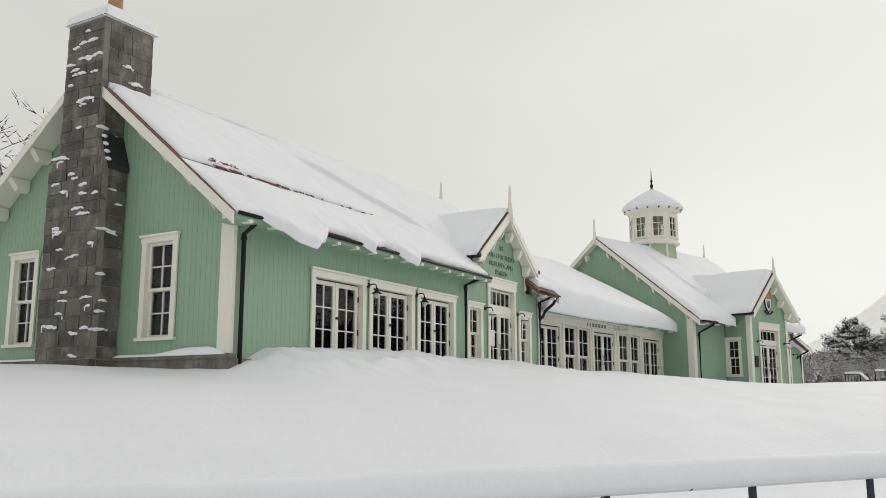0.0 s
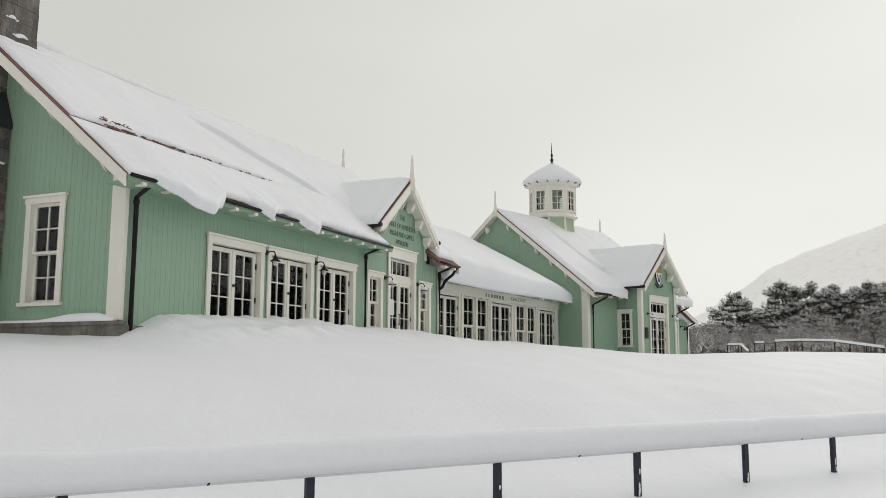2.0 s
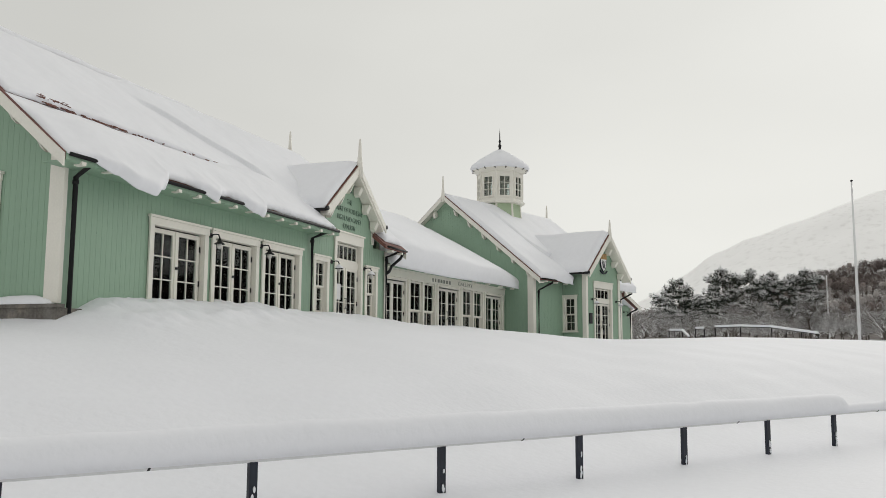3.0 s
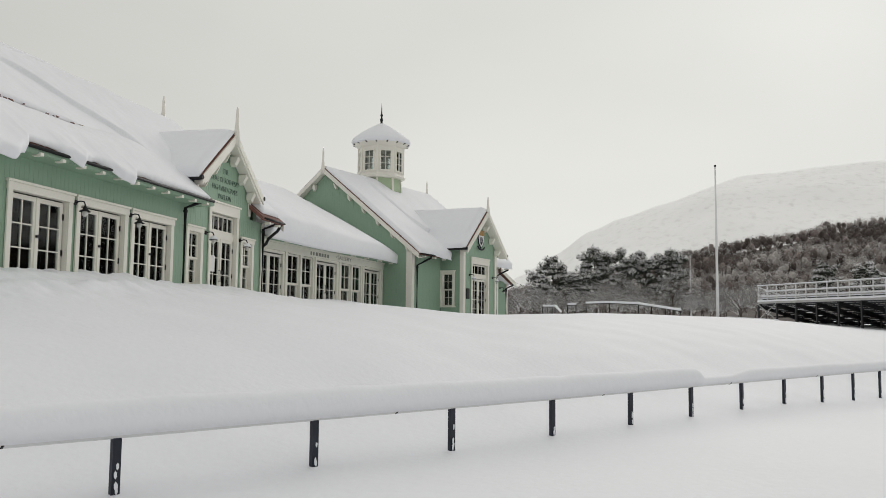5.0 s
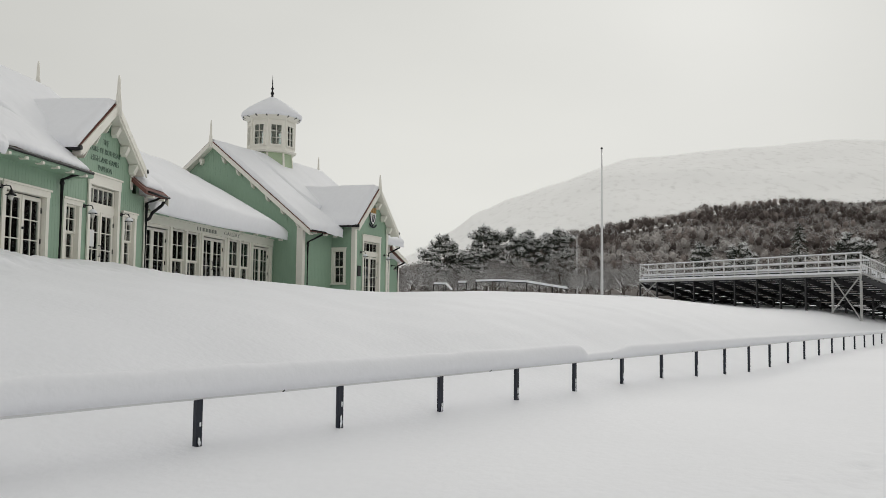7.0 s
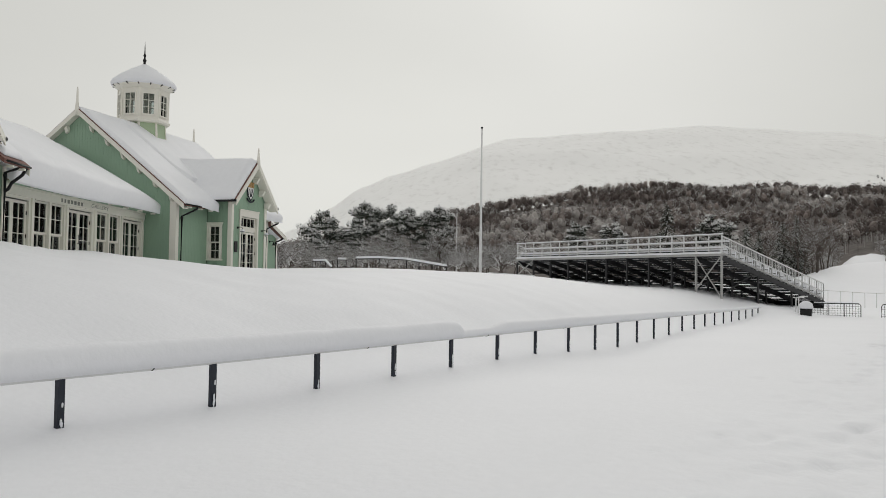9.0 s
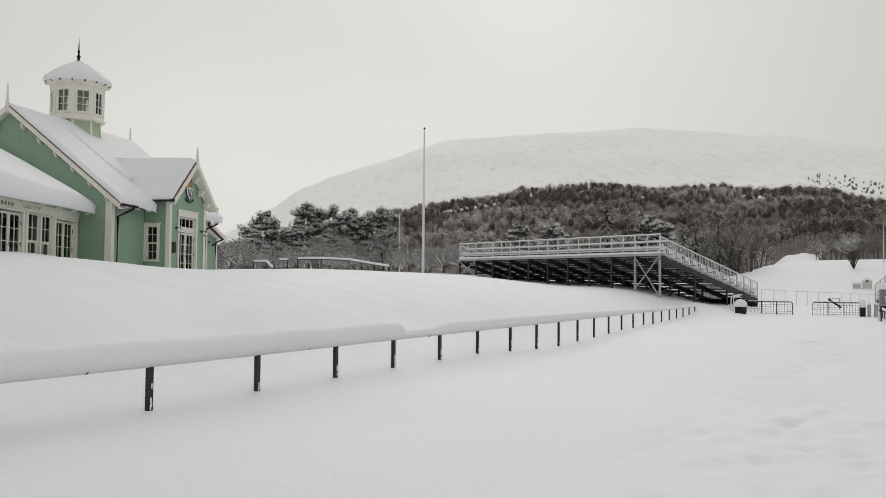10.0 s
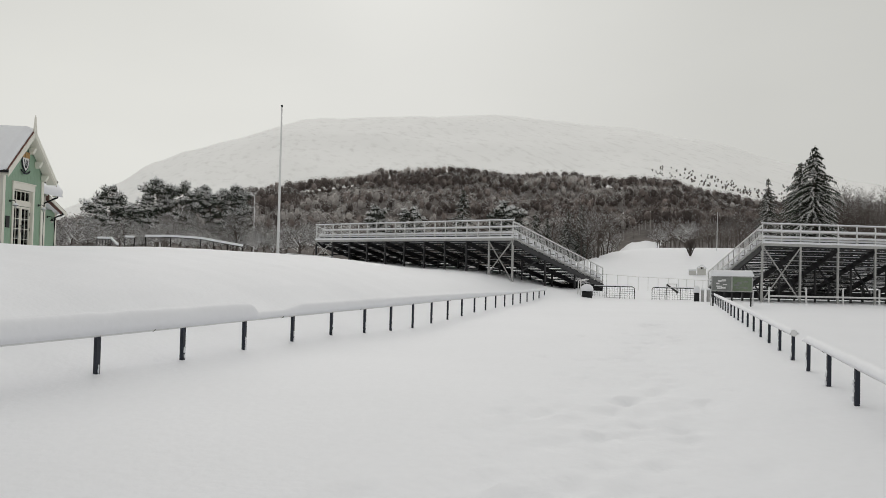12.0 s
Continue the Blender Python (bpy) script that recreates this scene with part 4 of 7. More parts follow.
    for k in range(4):
        f = 0.12 + 0.25 * k
        mm = Matrix.Translation((xf + 0.11, yr - 0.03 + (sr - yr) * f, zs + 0.03 + (zt - zs + 0.1) * f)) @ Euler((-1.1, 0, 0)).to_matrix().to_4x4() @ Matrix.Diagonal((0.06, 0.035, 0.055, 1))
        bmesh.ops.create_icosphere(bm, subdivisions=2, radius=1, matrix=mm)
    tagged(part("shoulder_snow", bm, ROOF_SNOW, None, smooth=True), "small lumps of snow on the chimney shoulder", "snow", kind="stuff")
    bm = bmesh.new()
    lathe(bm, [(0.17, 0), (0.16, 0.1), (0.14, 0.95), (0.17, 1.0), (0.17, 1.1), (0.12, 1.1)], 14, (10.95, 14.12, zc))
    part("chimney_pot", bm, CLAY, c, "buff clay pot")
    # snow: a rounded cap and tufts on the ledges
    bm = bmesh.new()
    n = 26
    grid = []
    for i in range(n + 1):
        row = []
        for j in range(n + 1):
            a, b = i / n, j / n
            x, y = xf - 0.06 + (xb - xf + 0.12) * a, sr - 0.06 + (sl - sr + 0.12) * b
            e = min(a, 1 - a, b, 1 - b) * 2
            q = math.sqrt(max(0, 1 - (1 - min(1, e / 0.75)) ** 2))
            row.append(bm.verts.new((x, y, zc - 0.07 + 0.40 * q + 0.03 * nz(x, y, 1, 2) * q)))
        grid.append(row)
    for i in range(n):
        for j in range(n):
            bm.faces.new((grid[i][j], grid[i + 1][j], grid[i + 1][j + 1], grid[i][j + 1]))
    low = [bm.verts.new((x, y, zc - 0.08)) for x, y in ((xf - 0.06, sr - 0.06), (xb + 0.06, sr - 0.06), (xb + 0.06, sl + 0.06), (xf - 0.06, sl + 0.06))]
    bm.faces.new(low[::-1])
    ob = part("snow_cap", bm, ROOF_SNOW, None, smooth=True)
    tagged(ob, "rounded snow cap on the chimney top", "snow", kind="stuff")
    bm = bmesh.new()
    for i in range(64):
        z = rng.uniform(0.6, 7.1)
        f = smoothstep(zs, zt, z)
        a, b = yr + (sr - yr) * f, yl + (sl - yl) * f
        side = rng.random() < 0.3
        w = rng.uniform(0.06, 0.14) * (2.0 if rng.random() < 0.15 else 1)
        if side:
            cx, cy = rng.uniform(xf + 0.1, (xb if z > 5.2 else XG) - 0.1), a
        else:
            cx, cy = xf - 0.005, rng.uniform(a + 0.12, b - 0.12)
        bow, lean = rng.uniform(0.0, 0.03), rng.uniform(-0.16, 0.16)
        lumps = max(3, int(w / 0.022))
        for k in range(lumps):
            u = (k + rng.uniform(0.2, 0.8)) / lumps * 2 - 1
            r = rng.uniform(0.016, 0.034) * (1.15 - 0.6 * u * u)
            px, py = (cx + u * w, cy) if side else (cx, cy + u * w)
            pz = z + lean * u * w + bow * (1 - u * u) + rng.uniform(-0.012, 0.012)
            mm = Matrix.Translation((px, py, pz)) @ Matrix.Diagonal((r * 2.1 if side else 0.028, 0.028 if side else r * 2.1, r, 1))
            bmesh.ops.create_icosphere(bm, subdivisions=2, radius=1, matrix=mm)
        if rng.random() < 0.14:
            u = rng.choice((-0.9, 0.9))
            px, py = (cx + u * w, cy) if side else (cx, cy + u * w)
            mm = Matrix.Translation((px, py, z + lean * u * w - 0.05)) @ Matrix.Diagonal((0.02, 0.02, rng.uniform(0.04, 0.07), 1))
            bmesh.ops.create_icosphere(bm, subdivisions=2, radius=1, matrix=mm)
    ob = part("snow_tuft", bm, ROOF_SNOW, None, smooth=True)
    tagged(ob, "small tufts of snow lodged on the chimney stones", "snow", kind="stuff")


build_chimney()
# snow lying on the plinth ledge and in front of it
def ledge_snow():
    snow_slab("ledge_snow", "snow lying on the stone base course", (XG - 0.14, 13.25, 0.76), (0, -1, 0), (1, 0, 0), 2.7, 0.15, lambda a, b: 0.06 + 0.10 * smoothstep(0.9, 1.9, a) * smoothstep(2.75, 2.3, a), 40, 6, None, 1, wave=0.01)
    snow_slab("ledge_snow", "snow lying on the stone base course", (XG - 0.14, 18.0, 0.76), (0, -1, 0), (1, 0, 0), 2.6, 0.15, lambda a, b: 0.05, 30, 6, None, 1, wave=0.01)


ledge_snow()


# ---- the glazed gallery between the two halls ----
GALLERY = pose(23.6, 11.27, 0, 0, 0, -5)
G_LEN = 12.2


def build_gallery():
    g = thing("gallery", GALLERY, "white glazed gallery linking two green halls under heavy snow", "building")
    doors = [(1.22, 2.86), (5.40, 7.10), (9.78, 11.45)]
    wins = [(3.20, 5.08), (7.52, 9.44)]
    ops = [(a, b, FLOOR_Z, 2.36) for a, b in doors] + [(a, b, 0.45, 2.43) for a, b in wins]
    solid_wall(g, 0, G_LEN, -0.6, lambda s: 2.72, [], ops, 0.02, 0.22, mat=WHITE)
    fc = Face(True, 0.02, -1)
    for i, (a, b) in enumerate(doors):
        d = part("door", boxed(a, b, -0.005, 0.2, 2.36, 2.39), WHITE, g, "white glazed double doors of the gallery")
        mid = (a + b) / 2
        for p, q in ((a, mid - 0.003), (mid + 0.003, b)):
            sash(fc, p, q, FLOOR_Z, 2.34, -0.10, d, 2, 4, stile=0.085, name="leaf", bottom=0.2)
        for z in (2.0, 1.3):
            bm = bmesh.new()
            fc.box(bm, b - 0.03, b, -0.08, -0.06, z - 0.06, z + 0.06)
            part("hinge", bm, BLACK, d)
        if i == 1:
            for o in (-0.05, 0.05):
                bm = bmesh.new()
                tube(bm, [fc.at(mid + o, -0.08, 1.25), fc.at(mid + o, -0.03, 1.25), fc.at(mid + o, -0.03, 1.53), fc.at(mid + o, -0.08, 1.53)], 0.012, 6)
                part("handle", bm, BLACK, d)
    for a, b in wins:
        w = part("window", boxed(a, b, -0.005, 0.2, 2.43, 2.46), WHITE, g, "paired white sash windows of the gallery")
        mid = (a + b) / 2
        part("mullion", boxed(mid - 0.06, mid + 0.06, 0.0, 0.2, 0.45, 2.43), WHITE, w)
        for p, q in ((a, mid - 0.06), (mid + 0.06, b)):
            sash(fc, p, q, 1.42, 2.43, -0.08, w, 2, 2, stile=0.06)
            sash(fc, p, q, 0.45, 1.46, -0.13, w, 2, 2, stile=0.06, name="lower_sash")
    # flat pilasters and fascia mouldings
    for s in (0.1, 1.05, 3.03, 5.24, 7.31, 9.60, 11.62, 12.05):
        part("pilaster", boxed(s - 0.06, s + 0.06, -0.025, 0.02, -0.3, 2.46), WHITE, g)
    part("fascia", boxed(0, G_LEN, -0.03, 0.02, 2.46, 2.72), WHITE, g)
    part("cornice", boxed(0, G_LEN, -0.07, 0.02, 2.68, 2.74), WHITE, g)
    # words on the fascia: a name shown as bars, then a word
    x = 4.75
    for w in (0.09, 0.09):
        part("name_bar", boxed(x, x + w, -0.037, -0.031, 2.51, 2.63), LETTER_GREY, g)
        x += 0.21
    for k in range(5):
        part("name_bar", boxed(x, x + 0.15, -0.037, -0.031, 2.51, 2.63), LETTER_GREY, g)
        x += 0.235
    m = Matrix.Translation((7.6, -0.034, 2.53)) @ Euler((radians(90), 0, 0)).to_matrix().to_4x4() @ Matrix.Diagonal((1.7, 1, 1, 1))
    text_line("GALLERY", 0.2, m, LETTER_GREY, g)
    # roof, soffit, inner room
    bm = bmesh.new()
    hexa(bm, [(0.1, -0.5, 2.74), (G_LEN, -0.5, 2.74), (G_LEN, 3.9, 5.26), (0.1, 3.9, 5.26), (0.1, -0.5, 2.86), (G_LEN, -0.5, 2.86), (G_LEN, 3.9, 5.38), (0.1, 3.9, 5.38)])
    part("roof", bm, SHINGLE, g)
    bm = bmesh.new()
    hexa(bm, [(G_LEN, 3.9, 5.26), (0.1, 3.9, 5.26), (0.1, 7.4, 3.2), (G_LEN, 7.4, 3.2), (G_LEN, 3.9, 5.38), (0.1, 3.9, 5.38), (0.1, 7.4, 3.32), (G_LEN, 7.4, 3.32)])
    bmesh.ops.recalc_face_normals(bm, faces=bm.faces[:])
    part("roof", bm, SHINGLE, g)
    part("soffit", boxed(0.1, G_LEN, -0.48, 0.02, 2.745, 2.76), GREEN, g)
    part("back_wall", boxed(0, G_LEN, 7.0, 7.2, -0.6, 3.2), GREEN, g)
    part("inner_lining", boxed(0.2, G_LEN - 0.1, 5.0, 5.06, FLOOR_Z, 2.7), INSIDE, g)
    part("inner_ceiling", boxed(0.2, G_LEN - 0.1, 0.24, 7.0, 2.62, 2.66), INSIDE, g)
    part("floor_slab", boxed(0, G_LEN, 0.22, 7.0, FLOOR_Z - 0.1, FLOOR_Z), FLOOR, g)
    gutter(g, (0.2, -0.55, 2.80), (G_LEN - 0.1, -0.55, 2.80), 0.06, 1.2)
    part("downpipe", downpipe("downpipe", [(12.05, -0.55, 2.76), (12.05, -0.5, 2.68), (11.9, -0.1, 2.55), (11.9, -0.1, 0.2)]), BLACK, g, "black iron downpipe")
    # low display tables inside
    for s in (3.6, 6.2, 8.4):
        t = thing("display_table", GALLERY @ pose(s, 1.6, FLOOR_Z), "pale table seen inside the gallery", "table", "gallery tables")
        part("tabletop", bevelled(-0.6, 0.6, -0.35, 0.35, 0.71, 0.75, 0.008), BLIND, t)
        for a in (-0.52, 0.52):
            for b in (-0.28, 0.28):
                part("leg", boxed(a - 0.03, a + 0.03, b - 0.03, b + 0.03, 0, 0.71), BLIND, t)
    ev = Vector((0, 4.4, 2.52)).normalized()
    snow_slab("roof_snow", "deep rounded snow on the gallery roof, bulging past the eave", (0.55, -0.5, 2.865), (1, 0, 0), ev, G_LEN - 0.50, 5.0,
              lambda a, b: (0.57 - 0.10 * smoothstep(2, 5, b)) * (1.25 - 0.25 * smoothstep(2.5, 7.0, a)) * (0.8 + 0.2 * smoothstep(0, 1.0, a)) * (1 - 0.45 * smoothstep(8.5, 11.7, a)), 70, 34, lambda a: 0.24 + 0.06 * math.sin(a * 0.5), 12, m=GALLERY)
    snow_slab("roof_snow", "snow on the far slope of the gallery roof", (G_LEN - 0.1, 7.4, 3.33), (-1, 0, 0), (0, -3.5, 2.05), G_LEN - 0.3, 4.0, lambda a, b: 0.3, 20, 10, None, 13, m=GALLERY)


build_gallery()

# ---- the hall with the roof lantern ----
HALL = pose(35.2, 8.82, 0, 0, 0, -16)
HU0, HU1, HV1 = -0.3, 8.2, 8.8
HR, HRZ, HP = 4.4, 7.06, 0.80
HE = -0.5
BU0, BU1, BV, BC = 2.27, 5.62, -1.1, 3.95
B_EAVE, B_APEX, B_W = 3.52, 5.36, 2.08


def hdeck(v):
    return HRZ - HP * abs(v - HR)


def build_hall():
    h = thing("hall", HALL, "pale green timber hall with white trim and a gabled entrance bay", "building")
    zt = lambda v: hdeck(v) - 0.12
    solid_wall(h, 0, HV1, -0.6, zt, [HR], [], HU0 + 0.02, HU0 + 0.22, front=False)
    cladding(h, 0.22, HV1 - 0.2, 0.3, lambda v: zt(v) - 0.02, [], HU0 + 0.018, -1, front=False, joined=True)
    front_top = lambda u: hdeck(0) - 0.12
    solid_wall(h, HU0 + 0.22, BU0, -0.6, front_top, [], [], 0.02, 0.22)
    cladding(h, HU0 + 0.22, BU0 - 0.02, 0.3, front_top, [], 0.018, -1, joined=True)
    solid_wall(h, BU1, HU1, -0.6, front_top, [], [], 0.02, 0.22)
    cladding(h, BU1 + 0.02, HU1 - 0.2, 0.3, front_top, [], 0.018, -1, joined=True)
    solid_wall(h, 0.22, HV1, -0.6, zt, [HR], [], HU1 - 0.2, HU1, front=False, name="end_wall")
    part("back_wall", boxed(HU0 + 0.22, HU1 - 0.2, HV1 - 0.2, HV1, -0.6, 3.4), GREEN, h)
    # entrance bay
    sw = (-0.69, 0.04, 1.0, 2.56)
    solid_wall(h, BV, 0.02, -0.6, lambda v: B_EAVE + 0.05, [], [(sw[0] + 0.1, sw[1] - 0.08, 1.0, 2.44)], BU0 + 0.02, BU0 + 0.2, front=False)
    cladding(h, BV + 0.1, -0.0, 0.3, lambda v: B_EAVE + 0.05, [sw], BU0 + 0.018, -1, front=False, joined=True)
    solid_wall(h, BV + 0.2, 0.02, -0.6, lambda v: B_EAVE + 0.05, [], [], BU1 - 0.2, BU1 - 0.02, front=False)
    slope = (B_APEX - B_EAVE) / B_W
    bt = lambda u: B_APEX - 0.08 - slope * abs(u - BC)
    door = (3.02, 4.84, FLOOR_Z, 3.2)
    solid_wall(h, BU0 + 0.02, BU1 - 0.02, -0.6, bt, [BC], [(door[0] + 0.1, door[1] - 0.1, FLOOR_Z, 3.05)], BV + 0.02, BV + 0.2)
    cladding(h, BU0 + 0.12, BU1 - 0.12, 0.3, bt, [door], BV + 0.018, -1, joined=True)
    # roof
    bm = bmesh.new()

    def slab(u0, u1, v0, v1, t=0.12):
        hexa(bm, [(u0, v0, hdeck(v0) - t), (u1, v0, hdeck(v0) - t), (u1, v1, hdeck(v1) - t), (u0, v1, hdeck(v1) - t),
                  (u0, v0, hdeck(v0)), (u1, v0, hdeck(v0)), (u1, v1, hdeck(v1)), (u0, v1, hdeck(v1))])
    u0, u1 = HU0 - 0.3, HU1 + 0.5
    slab(u0, BC - B_W + 0.3, HE, HR)
    slab(BC - B_W + 0.3, BC + B_W - 0.3, 0.25, HR)
    slab(BC + B_W - 0.3, u1, HE, HR)
    slab(u0, u1, HR, 2 * HR - HE)
    part("roof", bm, SHINGLE, h, "red-brown shingle roof, mostly under snow")
    bm = bmesh.new()
    vv = BV - 0.38
    for sg in (-1, 1):
        b = BC + sg * B_W
        hexa(bm, [(BC, vv, B_APEX - 0.1), (b, vv, B_EAVE - 0.1), (b, 2.5, B_EAVE - 0.1), (BC, 2.5, B_APEX - 0.1), (BC, vv, B_APEX), (b, vv, B_EAVE), (b, 2.5, B_EAVE), (BC, 2.5, B_APEX)])
    bmesh.ops.recalc_face_normals(bm, faces=bm.faces[:])
    part("bay_roof", bm, SHINGLE, h)
    for sg in (-1, 1):
        b = BC + sg * B_W
        bargeboard(h, (BC, vv - 0.04, B_APEX - 0.03), (b, vv - 0.04, B_EAVE - 0.03), 0.25, 0.04, (0, 1, 0))
        bargeboard(h, (BC, vv, B_APEX - 0.2), (b - sg * 0.1, vv, B_EAVE - 0.12), 0.1, 0.36, (0, 1, 0), "soffit")
        purlin_ends(h, (BC, BV - 0.02, B_APEX - 0.46), (b - sg * 0.3, BV - 0.02, B_EAVE - 0.15), 3, 0.06, (0, -0.3, 0))
        e = HR + sg * (HR - HE + 0.02)
        bargeboard(h, (u0 - 0.04, HR, HRZ - 0.04), (u0 - 0.04, e, hdeck(e) - 0.04), 0.21, 0.04, (1, 0, 0))
        bargeboard(h, (u0, HR, HRZ - 0.2), (u0, e, hdeck(e) - 0.2), 0.03, 0.3, (1, 0, 0), "soffit")
        purlin_ends(h, (HU0 - 0.02, HR + sg * 0.2, HRZ - 0.5), (HU0 - 0.02, e - sg * 0.3, hdeck(e) + 0.02), 6, 0.07, (-0.24, 0, 0))
        bm = bmesh.new()
        tube(bm, [(b + sg * 0.03, vv - 0.04, B_EAVE - 0.06), (b + sg * 0.03, 0.3, B_EAVE - 0.06)], 0.06, 8)
        part("gutter", bm, BLACK, h)
    finial(h, BC, vv, B_APEX, 0.62)
    finial(h, u0 - 0.02, HR, HRZ, 0.85)
    finial(h, u1, HR, HRZ, 0.8)
    # corner boards
    for c in ((HU0 - 0.035, HU0, -0.036, 0.24, 0.2, 3.3), (HU0 + 0.001, HU0 + 0.2, -0.03, 0.017, 0.2, 3.2), (BU0 - 0.035, BU0, BV - 0.036, BV + 0.15, 0.2, B_EAVE), (BU0 + 0.001, BU0 + 0.16, BV - 0.03, BV + 0.017, 0.2, B_EAVE),
              (BU1 - 0.16, BU1 + 0.035, BV - 0.035, BV, 0.2, B_EAVE), (HU1 - 0.2, HU1 + 0.03, -0.035, 0.0, 0.2, 3.2)):
        part("corner_board", boxed(*c), WHITE, h)
    # openings
    sash_window(Face(False, BU0, -1), sw[0], sw[1], 1.0, 2.56, h, "white sash window in the side of the bay", rows=2, side=0.12, head=0.13)
    fb = Face(True, BV, -1)
    e = french_door(fb, door[0], door[1], FLOOR_Z, door[3], h, "white glazed entrance doors under a transom light", handles=True, head=0.30, leaf_top=2.26)
    glazed_panel(fb, door[0] + 0.15, door[1] - 0.15, 2.43, 2.88, e, 4, 1)
    part("inner_ceiling", boxed(HU0 + 0.25, HU1 - 0.25, 0.25, HV1 - 0.25, 3.2, 3.25), INSIDE, h)
    part("inner_ceiling", boxed(BU0 + 0.2, BU1 - 0.2, BV + 0.2, 0.25, 3.3, 3.35), INSIDE, h)
    part("inner_lining", boxed(BU0 + 0.2, BU1 - 0.2, 2.0, 2.05, FLOOR_Z, 3.2), INSIDE, h)
    part("inner_lining", boxed(BU0 + 1.4, BU0 + 1.45, -0.9, 2.0, FLOOR_Z, 3.2), INSIDE, h)
    part("floor_slab", boxed(BU0, BU1, BV + 0.2, HV1 - 0.2, FLOOR_Z - 0.1, FLOOR_Z), FLOOR, h)
    part("plaque", boxed(2.56, 2.84, BV - 0.03, BV - 0.001, 1.32, 1.78), BLACK, h, "small dark wall plaque")
    # gutters and pipes
    gutter(h, (HU0 - 0.22, HE - 0.06, hdeck(HE) - 0.06), (BC - B_W + 0.2, HE - 0.06, hdeck(HE) - 0.06), 0.06)
    gutter(h, (BC + B_W - 0.2, HE - 0.06, hdeck(HE) - 0.06), (HU1 + 0.4, HE - 0.06, hdeck(HE) - 0.06), 0.06)
    for u in (0.02, HU1 - 0.3):
        part("downpipe", downpipe("downpipe", [(u + 0.35, HE - 0.06, hdeck(HE) - 0.1), (u + 0.35, HE - 0.06, hdeck(HE) - 0.18), (u, -0.09, hdeck(HE) - 0.5), (u, -0.09, 0.2)]), BLACK, h, "black iron downpipe")
    # shield above the doors
    bm = bmesh.new()
    outline = [(-0.31, 0.42), (0.31, 0.42), (0.31, 0.05), (0.22, -0.22), (0.0, -0.42), (-0.22, -0.22), (-0.31, 0.05)]

    def plate(bm, pts, o0, o1, k=1.0):
        a = [bm.verts.new((BC + x * k, BV - o0, 4.05 + z * k)) for x, z in pts]
        b = [bm.verts.new((BC + x * k, BV - o1, 4.05 + z * k)) for x, z in pts]
        bm.faces.new(b)
        for i in range(len(pts)):
            j = (i + 1) % len(pts)
            bm.faces.new((a[i], a[j], b[j], b[i]))
        bmesh.ops.recalc_face_normals(bm, faces=bm.faces[:])
    plate(bm, outline, 0.018, 0.05)
    sh = part("shield", bm, NAVY, h, "painted shield")
    bm = bmesh.new()
    plate(bm, outline, 0.05, 0.056, 0.86)
    part("field", bm, PAPER, sh)
    for x in (-0.2, 0.0, 0.2):
        part("upper_band", boxed(BC + x - 0.085, BC + x + 0.085, BV - 0.07, BV - 0.057, 4.22, 4.46), GOLD, sh)
    for x, w in ((-0.12, 0.05), (0.12, 0.05), (0.0, 0.03)):
        bm = bmesh.new()
        bar(bm, (BC + x * 1.2, BV - 0.062, 4.15), (BC + x * 0.4, BV - 0.062, 3.82), w, 0.01, (0, 1, 0))
        part("charge", bm, NAVY, sh)
    bm = bmesh.new()
    tube(bm, [(BC + 0.36 * math.sin(a), BV - 0.05, 3.78 - 0.2 * math.cos(a)) for a in np.linspace(-1.25, 1.25, 9)], 0.035, 6)
    part("scroll", bm, NAVY, sh)
    for u, z in ((2.82, 2.38), (5.22, 2.38)):
        wall_lamp(fb, u, z, m=HALL, snow=True)
    # low annexe at the far end
    bm = bmesh.new()
    box(bm, HU1 + 0.001, 9.9, 0.25, 4.0, -0.6, 2.45)
    part("annexe_wall", bm, GREEN, h)
    bm = bmesh.new()
    hexa(bm, [(HU1, -0.15, 3.0), (10.15, -0.15, 2.32), (10.15, 4.2, 2.32), (HU1, 4.2, 3.0), (HU1, -0.15, 3.1), (10.15, -0.15, 2.42), (10.15, 4.2, 2.42), (HU1, 4.2, 3.1)])
    part("annexe_roof", bm, SHINGLE, h)
    bargeboard(h, (HU1 + 0.05, -0.19, 3.04), (10.15, -0.19, 2.36), 0.16, 0.03, (0, 1, 0))
    part("corner_board", boxed(9.78, 9.93, 0.215, 0.25, 0.2, 2.4), WHITE, h)
    part("downpipe", downpipe("downpipe", [(10.1, -0.1, 2.36), (9.95, 0.0, 2.25), (9.62, 0.16, 2.1), (9.62, 0.16, 0.2)]), BLACK, h)
    wall_lamp(Face(True, 0.25, -1), 9.0, 2.1, m=HALL)


build_hall()


